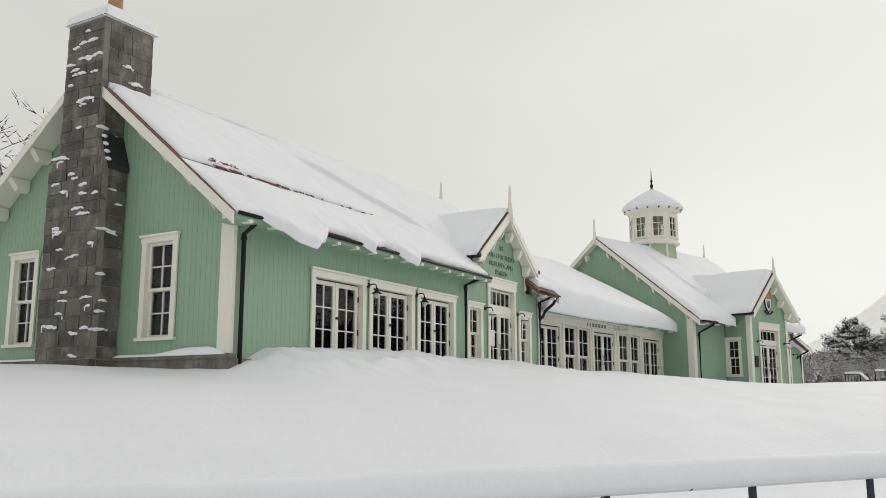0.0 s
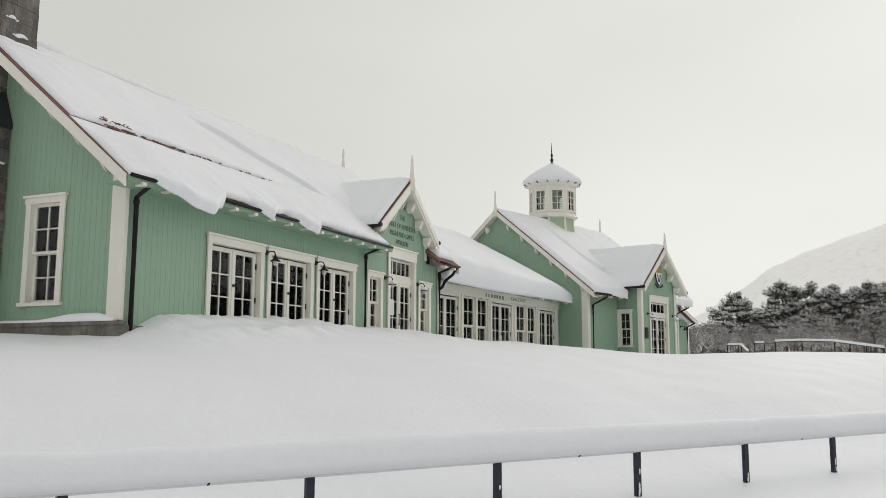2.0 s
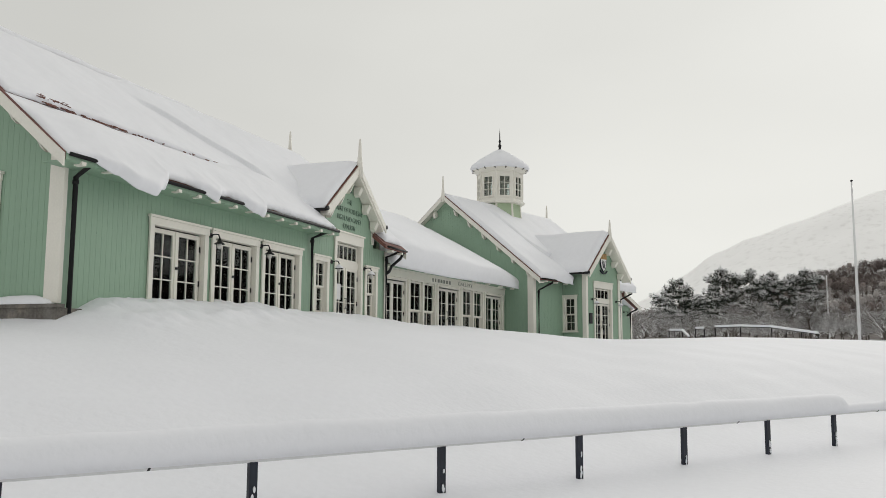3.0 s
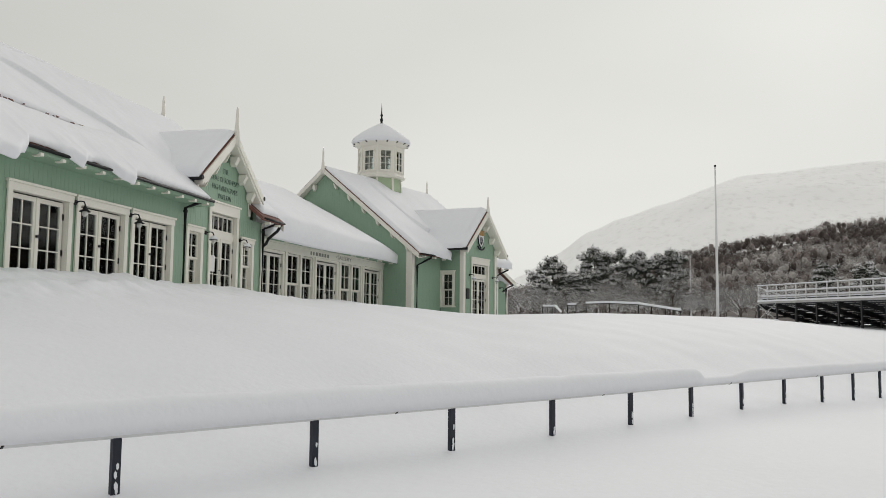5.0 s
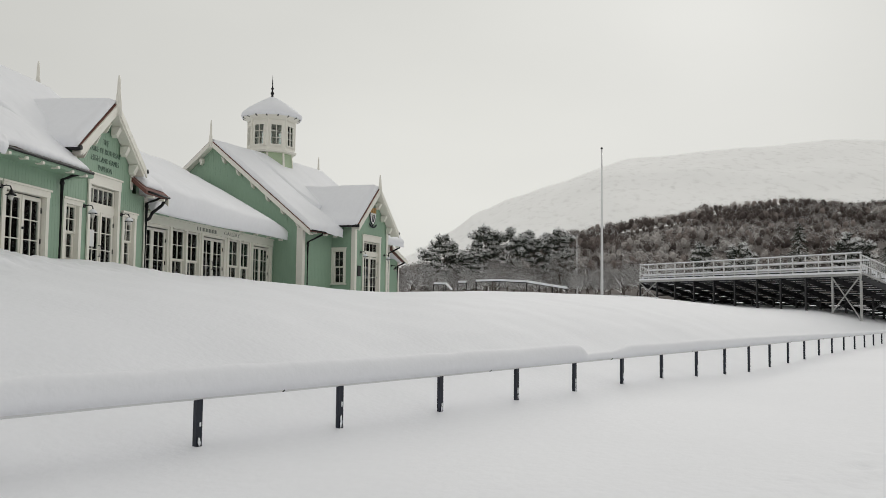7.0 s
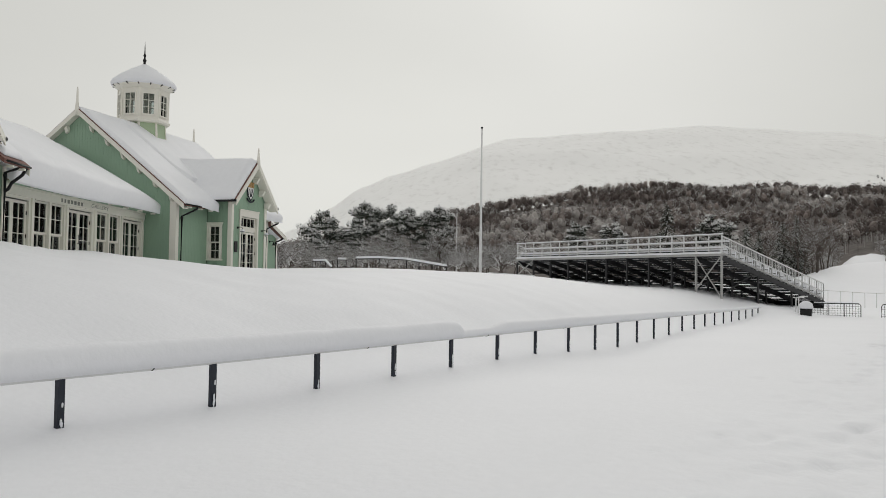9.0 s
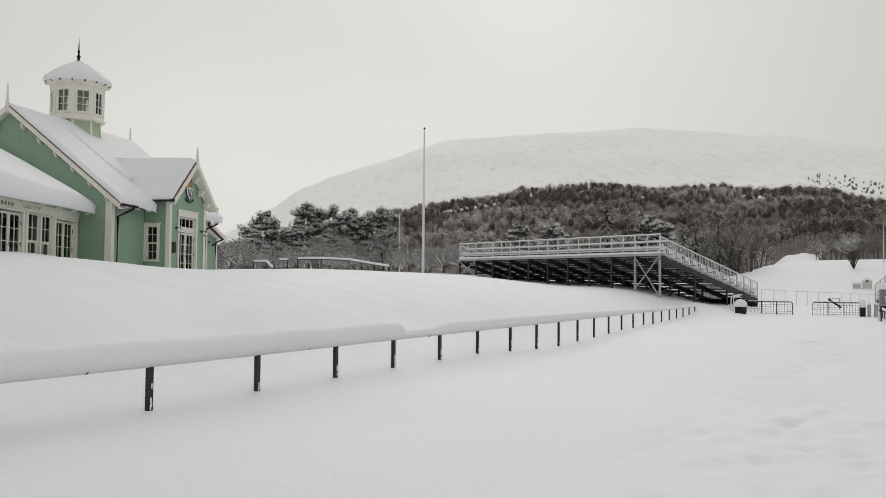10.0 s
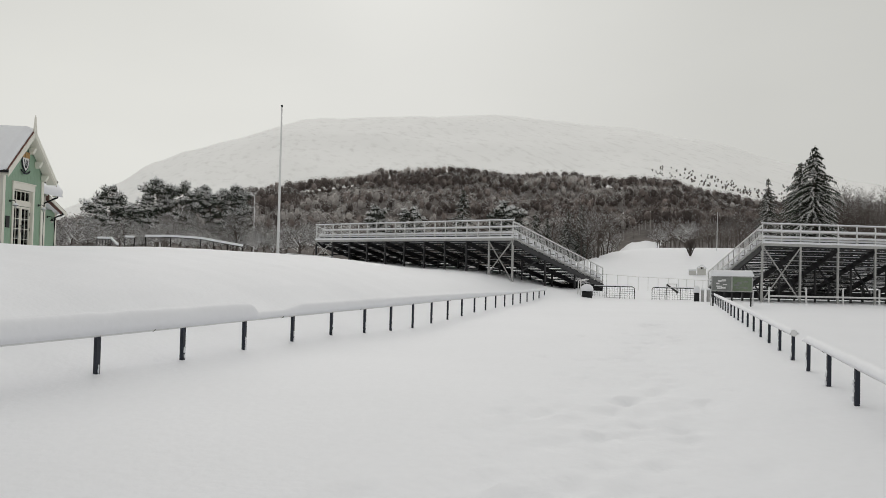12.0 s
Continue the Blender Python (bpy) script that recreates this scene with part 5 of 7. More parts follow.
def hall_snow():
    ev = Vector((0, 1, HP)).normalized()
    full = math.hypot(HR - HE, HRZ - hdeck(HE))
    u0 = HU0 - 0.275
    dr = lambda a: 0.06 + 0.12 * smoothstep(1.0, 2.2, a) + 0.04 * nz(a, 3.0, 0, 2)
    snow_slab("roof_snow", "smooth snow on the hall roof", (u0, HE, hdeck(HE) + 0.005), (1, 0, 0), ev, BC - B_W + 0.15 - u0, full, lambda a, b: 0.17 + 0.12 * smoothstep(0.6, 2.2, a) * smoothstep(2.5, 0.5, b), 40, 40, dr, 21, m=HALL)
    ua = BC - B_W + 0.05
    snow_slab("roof_snow", "smooth snow on the hall roof", Vector((ua, HE, hdeck(HE) + 0.006)) + ev * 1.6, (1, 0, 0), ev, HU1 + 0.44 - ua, full - 1.6, lambda a, b: 0.2 + 0.12 * smoothstep(1.6, 0, b), 50, 30, None, 22, m=HALL)
    ub = BC + B_W - 0.1
    snow_slab("roof_snow", "rounded snow on the eave beyond the bay", (ub, HE, hdeck(HE) + 0.005), (1, 0, 0), ev, HU1 + 0.44 - ub, 1.8, lambda a, b: 0.3, 20, 16, lambda a: 0.15, 23, m=HALL)
    snow_slab("roof_snow", "snow on the far slope of the hall roof", (HU1 + 0.44, 2 * HR - HE, hdeck(HE) + 0.005), (-1, 0, 0), (0, -1, HP), HU1 + 0.44 - u0, full + 0.06, lambda a, b: 0.2, 30, 12, None, 24, m=HALL)
    lv = math.hypot(B_W, B_APEX - B_EAVE)
    ez = (B_APEX - B_EAVE) / B_W
    snow_slab("roof_snow", "snow on the bay roof", (BC - B_W - 0.03, 2.6, B_EAVE), (0, -1, 0), (1, 0, ez), 2.6 + 1.44, lv + 0.03, lambda a, b: 0.17 + 0.1 * smoothstep(1.5, 0, a) + 0.13 * smoothstep(0.3, 1.4, b), 30, 20, lambda a: 0.05, 25, m=HALL)
    snow_slab("roof_snow", "snow on the bay roof", (BC + B_W + 0.03, BV - 0.35, B_EAVE), (0, 1, 0), (-1, 0, ez), 2.6 + 1.4, lv + 0.03, lambda a, b: 0.12 + 0.10 * smoothstep(0.5, 1.4, b), 24, 16, lambda a: 0.03, 26, m=HALL)
    snow_slab("roof_snow", "snow on the annexe roof", (10.12, 4.1, 2.43), (0, -1, 0), (-1, 0, 0.35), 4.0, 1.9, lambda a, b: 0.26, 20, 12, lambda a: 0.1, 27, m=HALL)


hall_snow()


def build_lantern():
    cu, cv = 4.1, 4.4
    c = thing("roof_lantern", HALL @ pose(cu, cv, 0), "octagonal white roof lantern with small windows and a snowy cap", "cupola")
    t = math.pi / 8
    bm = bmesh.new()
    lathe(bm, [(1.16, 5.6), (1.04, 6.5), (0.98, 7.22)], 8, smooth=False, turn=t)
    part("base", bm, PALE_GREEN, c, "pale green flared base")
    for k in range(8):
        a = t + k * math.pi / 4
        bm = bmesh.new()
        pts = [(r * math.cos(a), r * math.sin(a), z) for r, z in ((1.17, 5.6), (1.05, 6.5), (0.99, 7.22))]
        bar(bm, pts[0], pts[1], 0.10, 0.04, (math.cos(a), math.sin(a), 0))
        bar(bm, pts[1], pts[2], 0.10, 0.04, (math.cos(a), math.sin(a), 0))
        part("rib", bm, WHITE, c)
    bm = bmesh.new()
    lathe(bm, [(0.98, 7.18), (1.2, 7.2), (1.22, 7.28), (1.15, 7.34), (1.12, 7.44), (1.12, 7.46)], 8, smooth=False, turn=t)
    part("band", bm, WHITE, c)
    # eight sides, each with an opening
    R = 1.12
    half = R * math.sin(t)
    ap = R * math.cos(t)
    for k in range(8):
        a = k * math.pi / 4
        m = Matrix.Rotation(a, 4, "Z") @ Matrix.Translation((ap, 0, 0))
        bm = bmesh.new()
        for y0, y1, z0, z1 in ((-half, -0.26, 7.4, 9.0), (0.26, half, 7.4, 9.0), (-0.26, 0.26, 7.4, 7.56), (-0.26, 0.26, 8.48, 9.0)):
            box(bm, -0.06, 0, y0, y1, z0, z1)
        side = part("side", bm, WHITE, c)
        side.matrix_local = m
        bm = bmesh.new()
        for y0, y1, z0, z1 in ((-0.30, -0.24, 7.5, 8.54), (0.24, 0.30, 7.5, 8.54), (-0.24, 0.24, 8.48, 8.54), (-0.24, 0.24, 7.5, 7.56), (-0.012, 0.012, 7.56, 8.48), (-0.24, 0.24, 7.86, 7.88), (-0.24, 0.24, 8.17, 8.19)):
            box(bm, -0.03, 0.03, y0, y1, z0, z1)
        part("window_frame", bm, WHITE, side)
        part("pane", boxed(-0.045, -0.04, -0.24, 0.24, 7.56, 8.48), GLASS, side, shadow=False)
        bm = bmesh.new()
        box(bm, -0.02, 0.035, -half, -half + 0.05, 7.44, 8.95)
        part("corner_strip", bm, WHITE, side)
    part("inner_ceiling", boxed(-0.7, 0.7, -0.7, 0.7, 8.8, 8.85), INSIDE, c)
    part("inner_floor", boxed(-0.7, 0.7, -0.7, 0.7, 7.2, 7.3), INSIDE, c)
    bm = bmesh.new()
    lathe(bm, [(1.1, 8.72), (1.2, 8.82), (1.33, 8.88), (1.35, 8.93), (0.7, 9.45), (0.05, 9.9)], 16)
    part("roof", bm, WHITE, c)
    bm = bmesh.new()
    for k in range(16):
        a = k * math.pi / 8
        bar(bm, (1.2 * math.cos(a), 1.2 * math.sin(a), 8.86), (1.37 * math.cos(a), 1.37 * math.sin(a), 8.91), 0.05, 0.06)
    part("eave_bracket", bm, BLACK, c)
    bm = bmesh.new()
    lathe(bm, [(0.05, 9.85), (0.1, 10.0), (0.05, 10.06), (0.06, 10.12), (0.09, 10.2), (0.05, 10.27), (0.035, 10.35), (0.07, 10.42), (0.03, 10.5), (0.02, 10.8), (0.004, 11.08)], 10)
    part("finial", bm, BLACK, c, "dark turned finial with a spike")
    bm = bmesh.new()
    n = 48
    prof = [(1.33, 8.9), (1.41, 8.93), (1.45, 9.03), (1.40, 9.15), (1.08, 9.42), (0.62, 9.72), (0.25, 9.93), (0.06, 10.02)]
    rings = []
    for i, (r, z) in enumerate(prof):
        rings.append([bm.verts.new(((r * (1 + 0.025 * nz(3 * math.cos(q), 3 * math.sin(q), i * 0.3, 1.1))) * math.cos(q), r * math.sin(q), z + 0.05 * nz(2.5 * math.cos(q), 2.5 * math.sin(q), 7 + i * 0.2, 1.0) * (1 if i < 6 else 0.2))) for q in np.linspace(0, 2 * math.pi, n, endpoint=False)])
    for a, b in zip(rings, rings[1:]):
        for k in range(n):
            bm.faces.new((a[k], a[(k + 1) % n], b[(k + 1) % n], b[k]))
    bm.faces.new(rings[-1])
    bm.faces.new(rings[0][::-1])
    ob = part("lantern_snow", bm, ROOF_SNOW, None, smooth=True)
    ob.matrix_world = HALL @ pose(cu, cv, 0)
    tagged(ob, "snow cap on the roof lantern", "snow", kind="stuff")


build_lantern()


# ---- running rails along the track ----
RAIL_Z = -0.97


def build_rail(d, s0, s1, posts, label, cap):
    r = thing("track_rail", Matrix.Identity(4), label, "rail fence")
    bm = bmesh.new()
    n = int((s1 - s0) / 1.0)
    pts = []
    for i in range(n + 1):
        s = s0 + (s1 - s0) * i / n
        x, y = track(s, d)
        pts.append((x, y, RAIL_Z + 0.045 + 0.006 * nz(s, 1.0, 0.0, 0.4)))
    tube(bm, pts, 0.055, 10)
    part("top_rail", bm, RAIL_WHITE, r, "white tubular top rail")
    face = 1 if d > -RAIL_A else -1     # the side that looks onto the track
    for s in posts:
        x, y = track(s, d)
        gz = ground_z(x, y)
        bm = bmesh.new()
        bar(bm, (x, y, gz - 0.5), (x, y, RAIL_Z), 0.05, 0.08, (TT.x, TT.y, 0))
        p = part("post", bm, NAVY, r, "navy painted post")
        # a little snow blown onto the post and round its foot
        bm = bmesh.new()
        rng = random.Random(int(s * 10))
        for k in range(5):
            mm = Matrix.Translation((x - face * 0.03 * TN.x + rng.uniform(-0.02, 0.02), y - face * 0.03 * TN.y, gz + 0.03 + rng.random() ** 2 * 0.3)) @ Matrix.Diagonal((0.02, 0.012, rng.uniform(0.02, 0.05), 1))
            bmesh.ops.create_icosphere(bm, subdivisions=1, radius=1, matrix=mm)
        tagged(part("blown_snow", bm, ROOF_SNOW, p), kind="stuff")
    # joints of the rail
    for s in np.arange(posts[0] + 1.05, s1, 4.3):
        x, y = track(s, d)
        bm = bmesh.new()
        tube(bm, [(x - TT.x * 0.012, y - TT.y * 0.012, RAIL_Z + 0.045), (x + TT.x * 0.012, y + TT.y * 0.012, RAIL_Z + 0.045)], 0.058, 10)
        part("joint", bm, BLACK, r)
    # snow lying along the top
    bm = bmesh.new()
    rings = []
    m = int((s1 - s0) / 0.12)
    for i in range(m + 1):
        s = s0 + (s1 - s0) * i / m
        x, y = track(s, d)
        h = cap(s) * (1 + 0.10 * nz(s, 2.0, d, 0.6) + 0.05 * nz(s, 4.0, d, 2.0))
        e = min(1.0, i / 2, (m - i) / 2)
        w = (0.06 + 0.11 * min(1, h / 0.25)) * (1 + 0.1 * nz(s, 7.0, d, 0.9))
        ring = []
        for k in range(13):
            a = math.pi * (k / 12) 
            off = -math.cos(a) * w
            z = RAIL_Z + 0.065 + e * h * math.sin(a) ** 0.6 - 0.03 * abs(math.cos(a)) ** 4
            ring.append(bm.verts.new((x + TN.x * off, y + TN.y * off, z)))
        rings.append(ring)
    for a, b in zip(rings, rings[1:]):
        for k in range(12):
            bm.faces.new((a[k], b[k], b[k + 1], a[k + 1]))
        bm.faces.new((a[0], a[12], b[12], b[0]))
    bmesh.ops.recalc_face_normals(bm, faces=bm.faces[:])
    ob = part("rail_snow", bm, SNOW, None, smooth=True)
    tagged(ob, "long ridge of snow lying on the track rail", "snow", kind="stuff")


def cap_a(s):
    return 0.27 - 0.17 * smoothstep(14.2, 14.6, s) + 0.10 * smoothstep(15.6, 16.6, s) - 0.13 * smoothstep(20, 45, s)


POSTS_A = [-2.6, -0.5, 1.6, 3.71, 5.89, 8.02, 10.10, 12.17, 14.16, 16.17, 18.19, 20.32, 22.35] + [24.36 + 1.98 * i for i in range(14)]
build_rail(0.0, -3.0, 50.6, POSTS_A, "white rail on navy posts, heaped with snow", cap_a)
build_rail(RAIL_B - RAIL_A, 16.15, 52.6, [16.26 + 2.04 * i for i in range(18)], "white rail on navy posts with a thin snow cap", lambda s: 0.055)
build_rail(RAIL_B - RAIL_A, 1.0, 14.55, [14.43 - 1.87 * i for i in range(7)][::-1], "white rail on navy posts with a thin snow cap", lambda s: 0.065)


# ---- tiered stands ----
def build_stand(m, sign, bays, bay, floor, top, rows, depth, low, label, gz):
    """Local x along the high back, sign * y down towards the arena; gz: the ground under a local point."""
    st = thing("grandstand", m, label, "grandstand", "arena stands")
    L = bays * bay

    def P(x, y, z):
        return (x, sign * y, z)
    for i in range(bays + 1):
        x = i * bay
        bm = bmesh.new()
        bar(bm, P(x, 0, gz(x, 0) - 0.3), P(x, 0, floor), 0.11, 0.11, (1, 0, 0))
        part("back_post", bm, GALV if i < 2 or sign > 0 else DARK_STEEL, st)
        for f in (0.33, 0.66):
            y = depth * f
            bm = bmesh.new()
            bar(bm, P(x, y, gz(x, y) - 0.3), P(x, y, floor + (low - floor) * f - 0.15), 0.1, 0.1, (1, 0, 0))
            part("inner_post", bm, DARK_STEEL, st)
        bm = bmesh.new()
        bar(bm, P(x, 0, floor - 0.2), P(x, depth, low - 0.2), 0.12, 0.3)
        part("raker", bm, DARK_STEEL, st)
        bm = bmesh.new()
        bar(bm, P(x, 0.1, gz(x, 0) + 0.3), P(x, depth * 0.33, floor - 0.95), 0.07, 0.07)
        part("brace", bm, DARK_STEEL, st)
    # bracing across the end bays of the back
    for i in (0, bays - 1):
        for a, b in ((0, 1), (1, 0)):
            bm = bmesh.new()
            bar(bm, P((i + a) * bay, -0.06, gz((i + a) * bay, 0) + 0.1), P((i + b) * bay, -0.06, floor - 0.1), 0.06, 0.06)
            part("cross_brace", bm, GALV, st)
    bm = bmesh.new()
    bar(bm, P(0, -0.04, floor), P(L, -0.04, floor), 0.1, 0.16)
    part("edge_beam", bm, GALV, st)
    bm = bmesh.new()
    bar(bm, P(0, -0.04, floor + 0.13), P(L, -0.04, floor + 0.13), 0.14, 0.12)
    tagged(part("edge_snow", bm, ROOF_SNOW, st))
    for z in (top, floor + (top - floor) * 0.62, floor + (top - floor) * 0.3):
        bm = bmesh.new()
        bar(bm, P(-0.05, 0, z), P(L + 0.05, 0, z), 0.05, 0.06)
        part("guard_rail", bm, GALV, st)
    bm = bmesh.new()
    bar(bm, P(-0.08, 0, top + 0.055), P(L + 0.08, 0, top + 0.055), 0.10, 0.06)
    part("guard_snow", bm, ROOF_SNOW, st)
    k = bays * 2
    for i in range(k + 1):
        bm = bmesh.new()
        bar(bm, P(i * L / k, 0, floor), P(i * L / k, 0, top), 0.06, 0.06, (1, 0, 0))
        part("guard_post", bm, RAIL_WHITE, st)
    # seat rows and treads; full-width treads and added risers keep the underside dark
    for r in range(rows):
        f = (r + 0.5) / rows
        y, z = depth * f, floor + (low - floor) * f
        bm = bmesh.new()
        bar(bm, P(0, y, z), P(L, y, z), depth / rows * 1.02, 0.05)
        part("tread", bm, SHADED_SEAT, st)
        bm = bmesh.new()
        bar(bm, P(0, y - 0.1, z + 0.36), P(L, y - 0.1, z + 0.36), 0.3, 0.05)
        part("seat_plank", bm, SHADED_SEAT, st)
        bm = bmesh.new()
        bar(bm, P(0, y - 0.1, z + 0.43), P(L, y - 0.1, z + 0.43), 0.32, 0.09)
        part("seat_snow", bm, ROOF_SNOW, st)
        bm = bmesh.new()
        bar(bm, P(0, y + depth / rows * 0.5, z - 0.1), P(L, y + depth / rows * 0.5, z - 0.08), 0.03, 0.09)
        part("riser", bm, SHADED_SEAT, st)
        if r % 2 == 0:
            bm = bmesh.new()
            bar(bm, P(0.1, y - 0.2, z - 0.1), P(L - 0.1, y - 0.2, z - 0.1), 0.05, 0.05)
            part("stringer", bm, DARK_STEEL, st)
    # snowy benches along the top platform
    for y, z in ((0.55, floor + 0.42), (0.75, floor + 0.80)):
        bm = bmesh.new()
        bar(bm, P(0.1, y, z), P(L - 0.1, y, z), 0.3, 0.05)
        part("bench", bm, SHADED_SEAT, st)
        bm = bmesh.new()
        bar(bm, P(0.1, y, z + 0.07), P(L - 0.1, y, z + 0.07), 0.34, 0.12)
        part("bench_snow", bm, ROOF_SNOW, st)
    # sloping side guards
    for x in (0, L):
        for o in (0.0, 0.5, 1.05):
            bm = bmesh.new()
            bar(bm, P(x, 0, floor + o + 0.1), P(x, depth, low + o + 0.1), 0.05, 0.07 if o else 0.12)
            part("side_rail", bm, RAIL_WHITE if o else GALV, st)
        for r in range(rows + 1):
            f = r / rows
            bm = bmesh.new()
            z = floor + (low - floor) * f
            bar(bm, P(x, depth * f, z), P(x, depth * f, z + 1.15), 0.04, 0.04, (1, 0, 0))
            part("side_post", bm, GALV, st)
        # close balusters, clogged with snow on every step
        bm = bmesh.new()
        for r in range(rows * 5):
            f = (r + 0.5) / (rows * 5)
            z = floor + (low - floor) * f
            bar(bm, P(x, depth * f, z + 0.1), P(x, depth * f, z + 1.1), 0.02, 0.02, (1, 0, 0))
        tagged(part("baluster", bm, RAIL_WHITE, st), kind="stuff")
        for r in range(rows):
            f = (r + 0.5) / rows
            y, z = depth * f, floor + (low - floor) * f
            inward = 0.16 if x == 0 else -0.16
            bm = bmesh.new()
            made = bmesh.ops.create_icosphere(bm, subdivisions=2, radius=1, matrix=Matrix.Translation(P(x + inward, y, z + 0.30)) @ Matrix.Diagonal((0.12, depth / rows * 0.46, 0.44, 1)))["verts"]
            for v in made:
                v.co += Vector((0, 1, 1)) * 0.07 * nz(v.co.x + r, v.co.y, v.co.z, 4.0)
            part("step_snow", bm, ROOF_SNOW, st, smooth=True)
    bm = bmesh.new()
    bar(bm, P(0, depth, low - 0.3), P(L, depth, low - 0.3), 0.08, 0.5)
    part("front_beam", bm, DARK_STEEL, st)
    return st


def local_ground(m):
    return lambda x, y: ground_z(*(m @ Vector((x, y, 0)))[:2])


S1 = pose(52.45, -19.68, 0, 0, 0, 33)
g1 = local_ground(S1)
build_stand(S1, -1, 10, 1.92, 2.17, 3.40, 13, 11.2, -0.62, "dark steel grandstand with a pale snow-capped guard rail", lambda x, y: g1(x, -y))
S2 = pose(43.65, -31.88, 0, 0, 0, -99)
g2 = local_ground(S2)
build_stand(S2, 1, 9, 2.35, 2.02, 3.22, 10, 7.4, -0.75, "steel grandstand seen from behind with snowy seat rows", lambda x, y: g2(x, y))
# ground rails in front of the second stand
def build_kerb_rail():
    k = thing("low_barrier", Matrix.Identity(4), "low white pipe barrier behind the grandstand", "barrier")
    a, b = Vector((42.6, -31.6, -0.95)), Vector((40.0, -47.0, -0.95))
    bm = bmesh.new()
    tube(bm, [a, b], 0.05, 8)
    part("pipe", bm, RAIL_WHITE, k)
    for i in range(8):
        p = a.lerp(b, i / 7)
        bm = bmesh.new()
        bar(bm, (p.x, p.y, -1.7), (p.x, p.y, -0.45), 0.07, 0.07, (1, 0, 0))
        part("post", bm, RAIL_WHITE, k)


build_kerb_rail()


# ---- distance: mountain and wooded hill ----
def plan(az, r):
    return r * math.cos(radians(az)) - 0.05, r * math.sin(radians(az)) - 0.18


def profile(points, az):
    if az >= points[0][0]:
        return points[0][1]
    for (a, ea), (b, eb) in zip(points, points[1:]):
        if az >= b:
            t = (a - az) / (a - b)
            return ea + (eb - ea) * (t * t * (3 - 2 * t) * 0.4 + t * 0.6)
    return points[-1][1]


# bearing and rise, in degrees, of the two skylines
MOUNTAIN = [(30, 1.5), (14, 1.2), (9.5, 2.2), (7.3, 3.45), (5.0, 4.8), (2.8, 6.2), (0.6, 7.2), (-1.6, 7.9), (-6.6, 9.5), (-12.5, 10.0), (-18.8, 10.25), (-27.3, 9.4), (-32.6, 8.55), (-37.6, 6.95), (-41, 5.8), (-48, 4.5), (-70, 3)]
WOODED = [(40, 0.8), (14, 1.4), (8, 1.9), (0, 3.5), (-2.7, 4.2), (-7.4, 5.0), (-12.6, 5.9), (-16.3, 6.15), (-20.5, 5.75), (-25.2, 5.8), (-30, 5.4), (-33, 4.8), (-36, 4.1), (-40, 3.9), (-50, 3.6), (-70, 2.5)]
AX = -18.0


def hill_point(points, depth0, depth1, q, az):
    """q from 0 at the foot to 1 at the top, and a little beyond."""
    r = depth0 + (depth1 - depth0) * q
    top = depth1 * math.tan(radians(profile(points, az)))
    foot = ground_z(*plan(az, depth0))
    f = smoothstep(0, 1, q) * 0.45 + 0.55 * q if q < 1 else 1 - 0.5 * (q - 1)
    x, y = plan(az, r)
    return x, y, foot + (top - foot) * f


def build_hill(name, label, points, d0, d1, na, nq, mat, rough_amp, rough_scale, qmax=1.5):
    verts, faces = [], []
    for i in range(na + 1):
        az = 34 - 104 * i / na
        for j in range(nq + 1):
            q = qmax * j / nq
            x, y, z = hill_point(points, d0, d1, q, az)
            e = smoothstep(0, 0.3, q)
            z += e * rough_amp * (nz(x, y, 1.0, rough_scale) + 0.5 * nz(x, y, 2.0, rough_scale * 2.7) + 0.25 * nz(x, y, 4.0, rough_scale * 6))
            verts.append((x, y, z - (2.0 if j == 0 else 0)))
    for i in range(na):
        for j in range(nq):
            a = i * (nq + 1) + j
            faces.append((a, a + 1, a + nq + 2, a + nq + 1))
    me = bpy.data.meshes.new(name)
    me.from_pydata(verts, [], faces)
    me.materials.append(mat)
    me.polygons.foreach_set("use_smooth", [True] * len(me.polygons))
    tagged(new(name, me), label, "hill", kind="structure")


def mountain_material():
    m = material("mountain_snow", (0.945, 0.94, 0.93), 0.8, 0.02, 0.012, 0.003, 0.0)
    nt = m.node_tree
    b = nt.nodes["Principled BSDF"]
    tc = nt.nodes.new("ShaderNodeTexCoord")
    mp = nt.nodes.new("ShaderNodeMapping")
    mp.inputs["Scale"].default_value = (0.02, 0.07, 0.06)
    mp.inputs["Rotation"].default_value = (0.35, 0.0, 0.3)
    n = nt.nodes.new("ShaderNodeTexNoise")
    n.inputs["Scale"].default_value = 1.0
    n.inputs["Detail"].default_value = 9
    n.inputs["Roughness"].default_value = 0.62
    nt.links.new(tc.outputs["Object"], mp.inputs[0])
    nt.links.new(mp.outputs[0], n.inputs["Vector"])
    r = nt.nodes.new("ShaderNodeMapRange")
    for k, v in zip(("From Min", "From Max", "To Min", "To Max"), (0.52, 0.80, 0.0, 0.30)):
        r.inputs[k].default_value = v
    nt.links.new(n.outputs[0], r.inputs["Value"])
    old = b.inputs["Base Color"].links[0].from_socket
    mx = nt.nodes.new("ShaderNodeMix")
    mx.data_type = "RGBA"
    mx.inputs["B"].default_value = (0.30, 0.28, 0.26, 1)
    nt.links.new(r.outputs[0], mx.inputs["Factor"])
    nt.links.new(old, mx.inputs["A"])
    nt.links.new(mx.outputs["Result"], b.inputs["Base Color"])
    return m


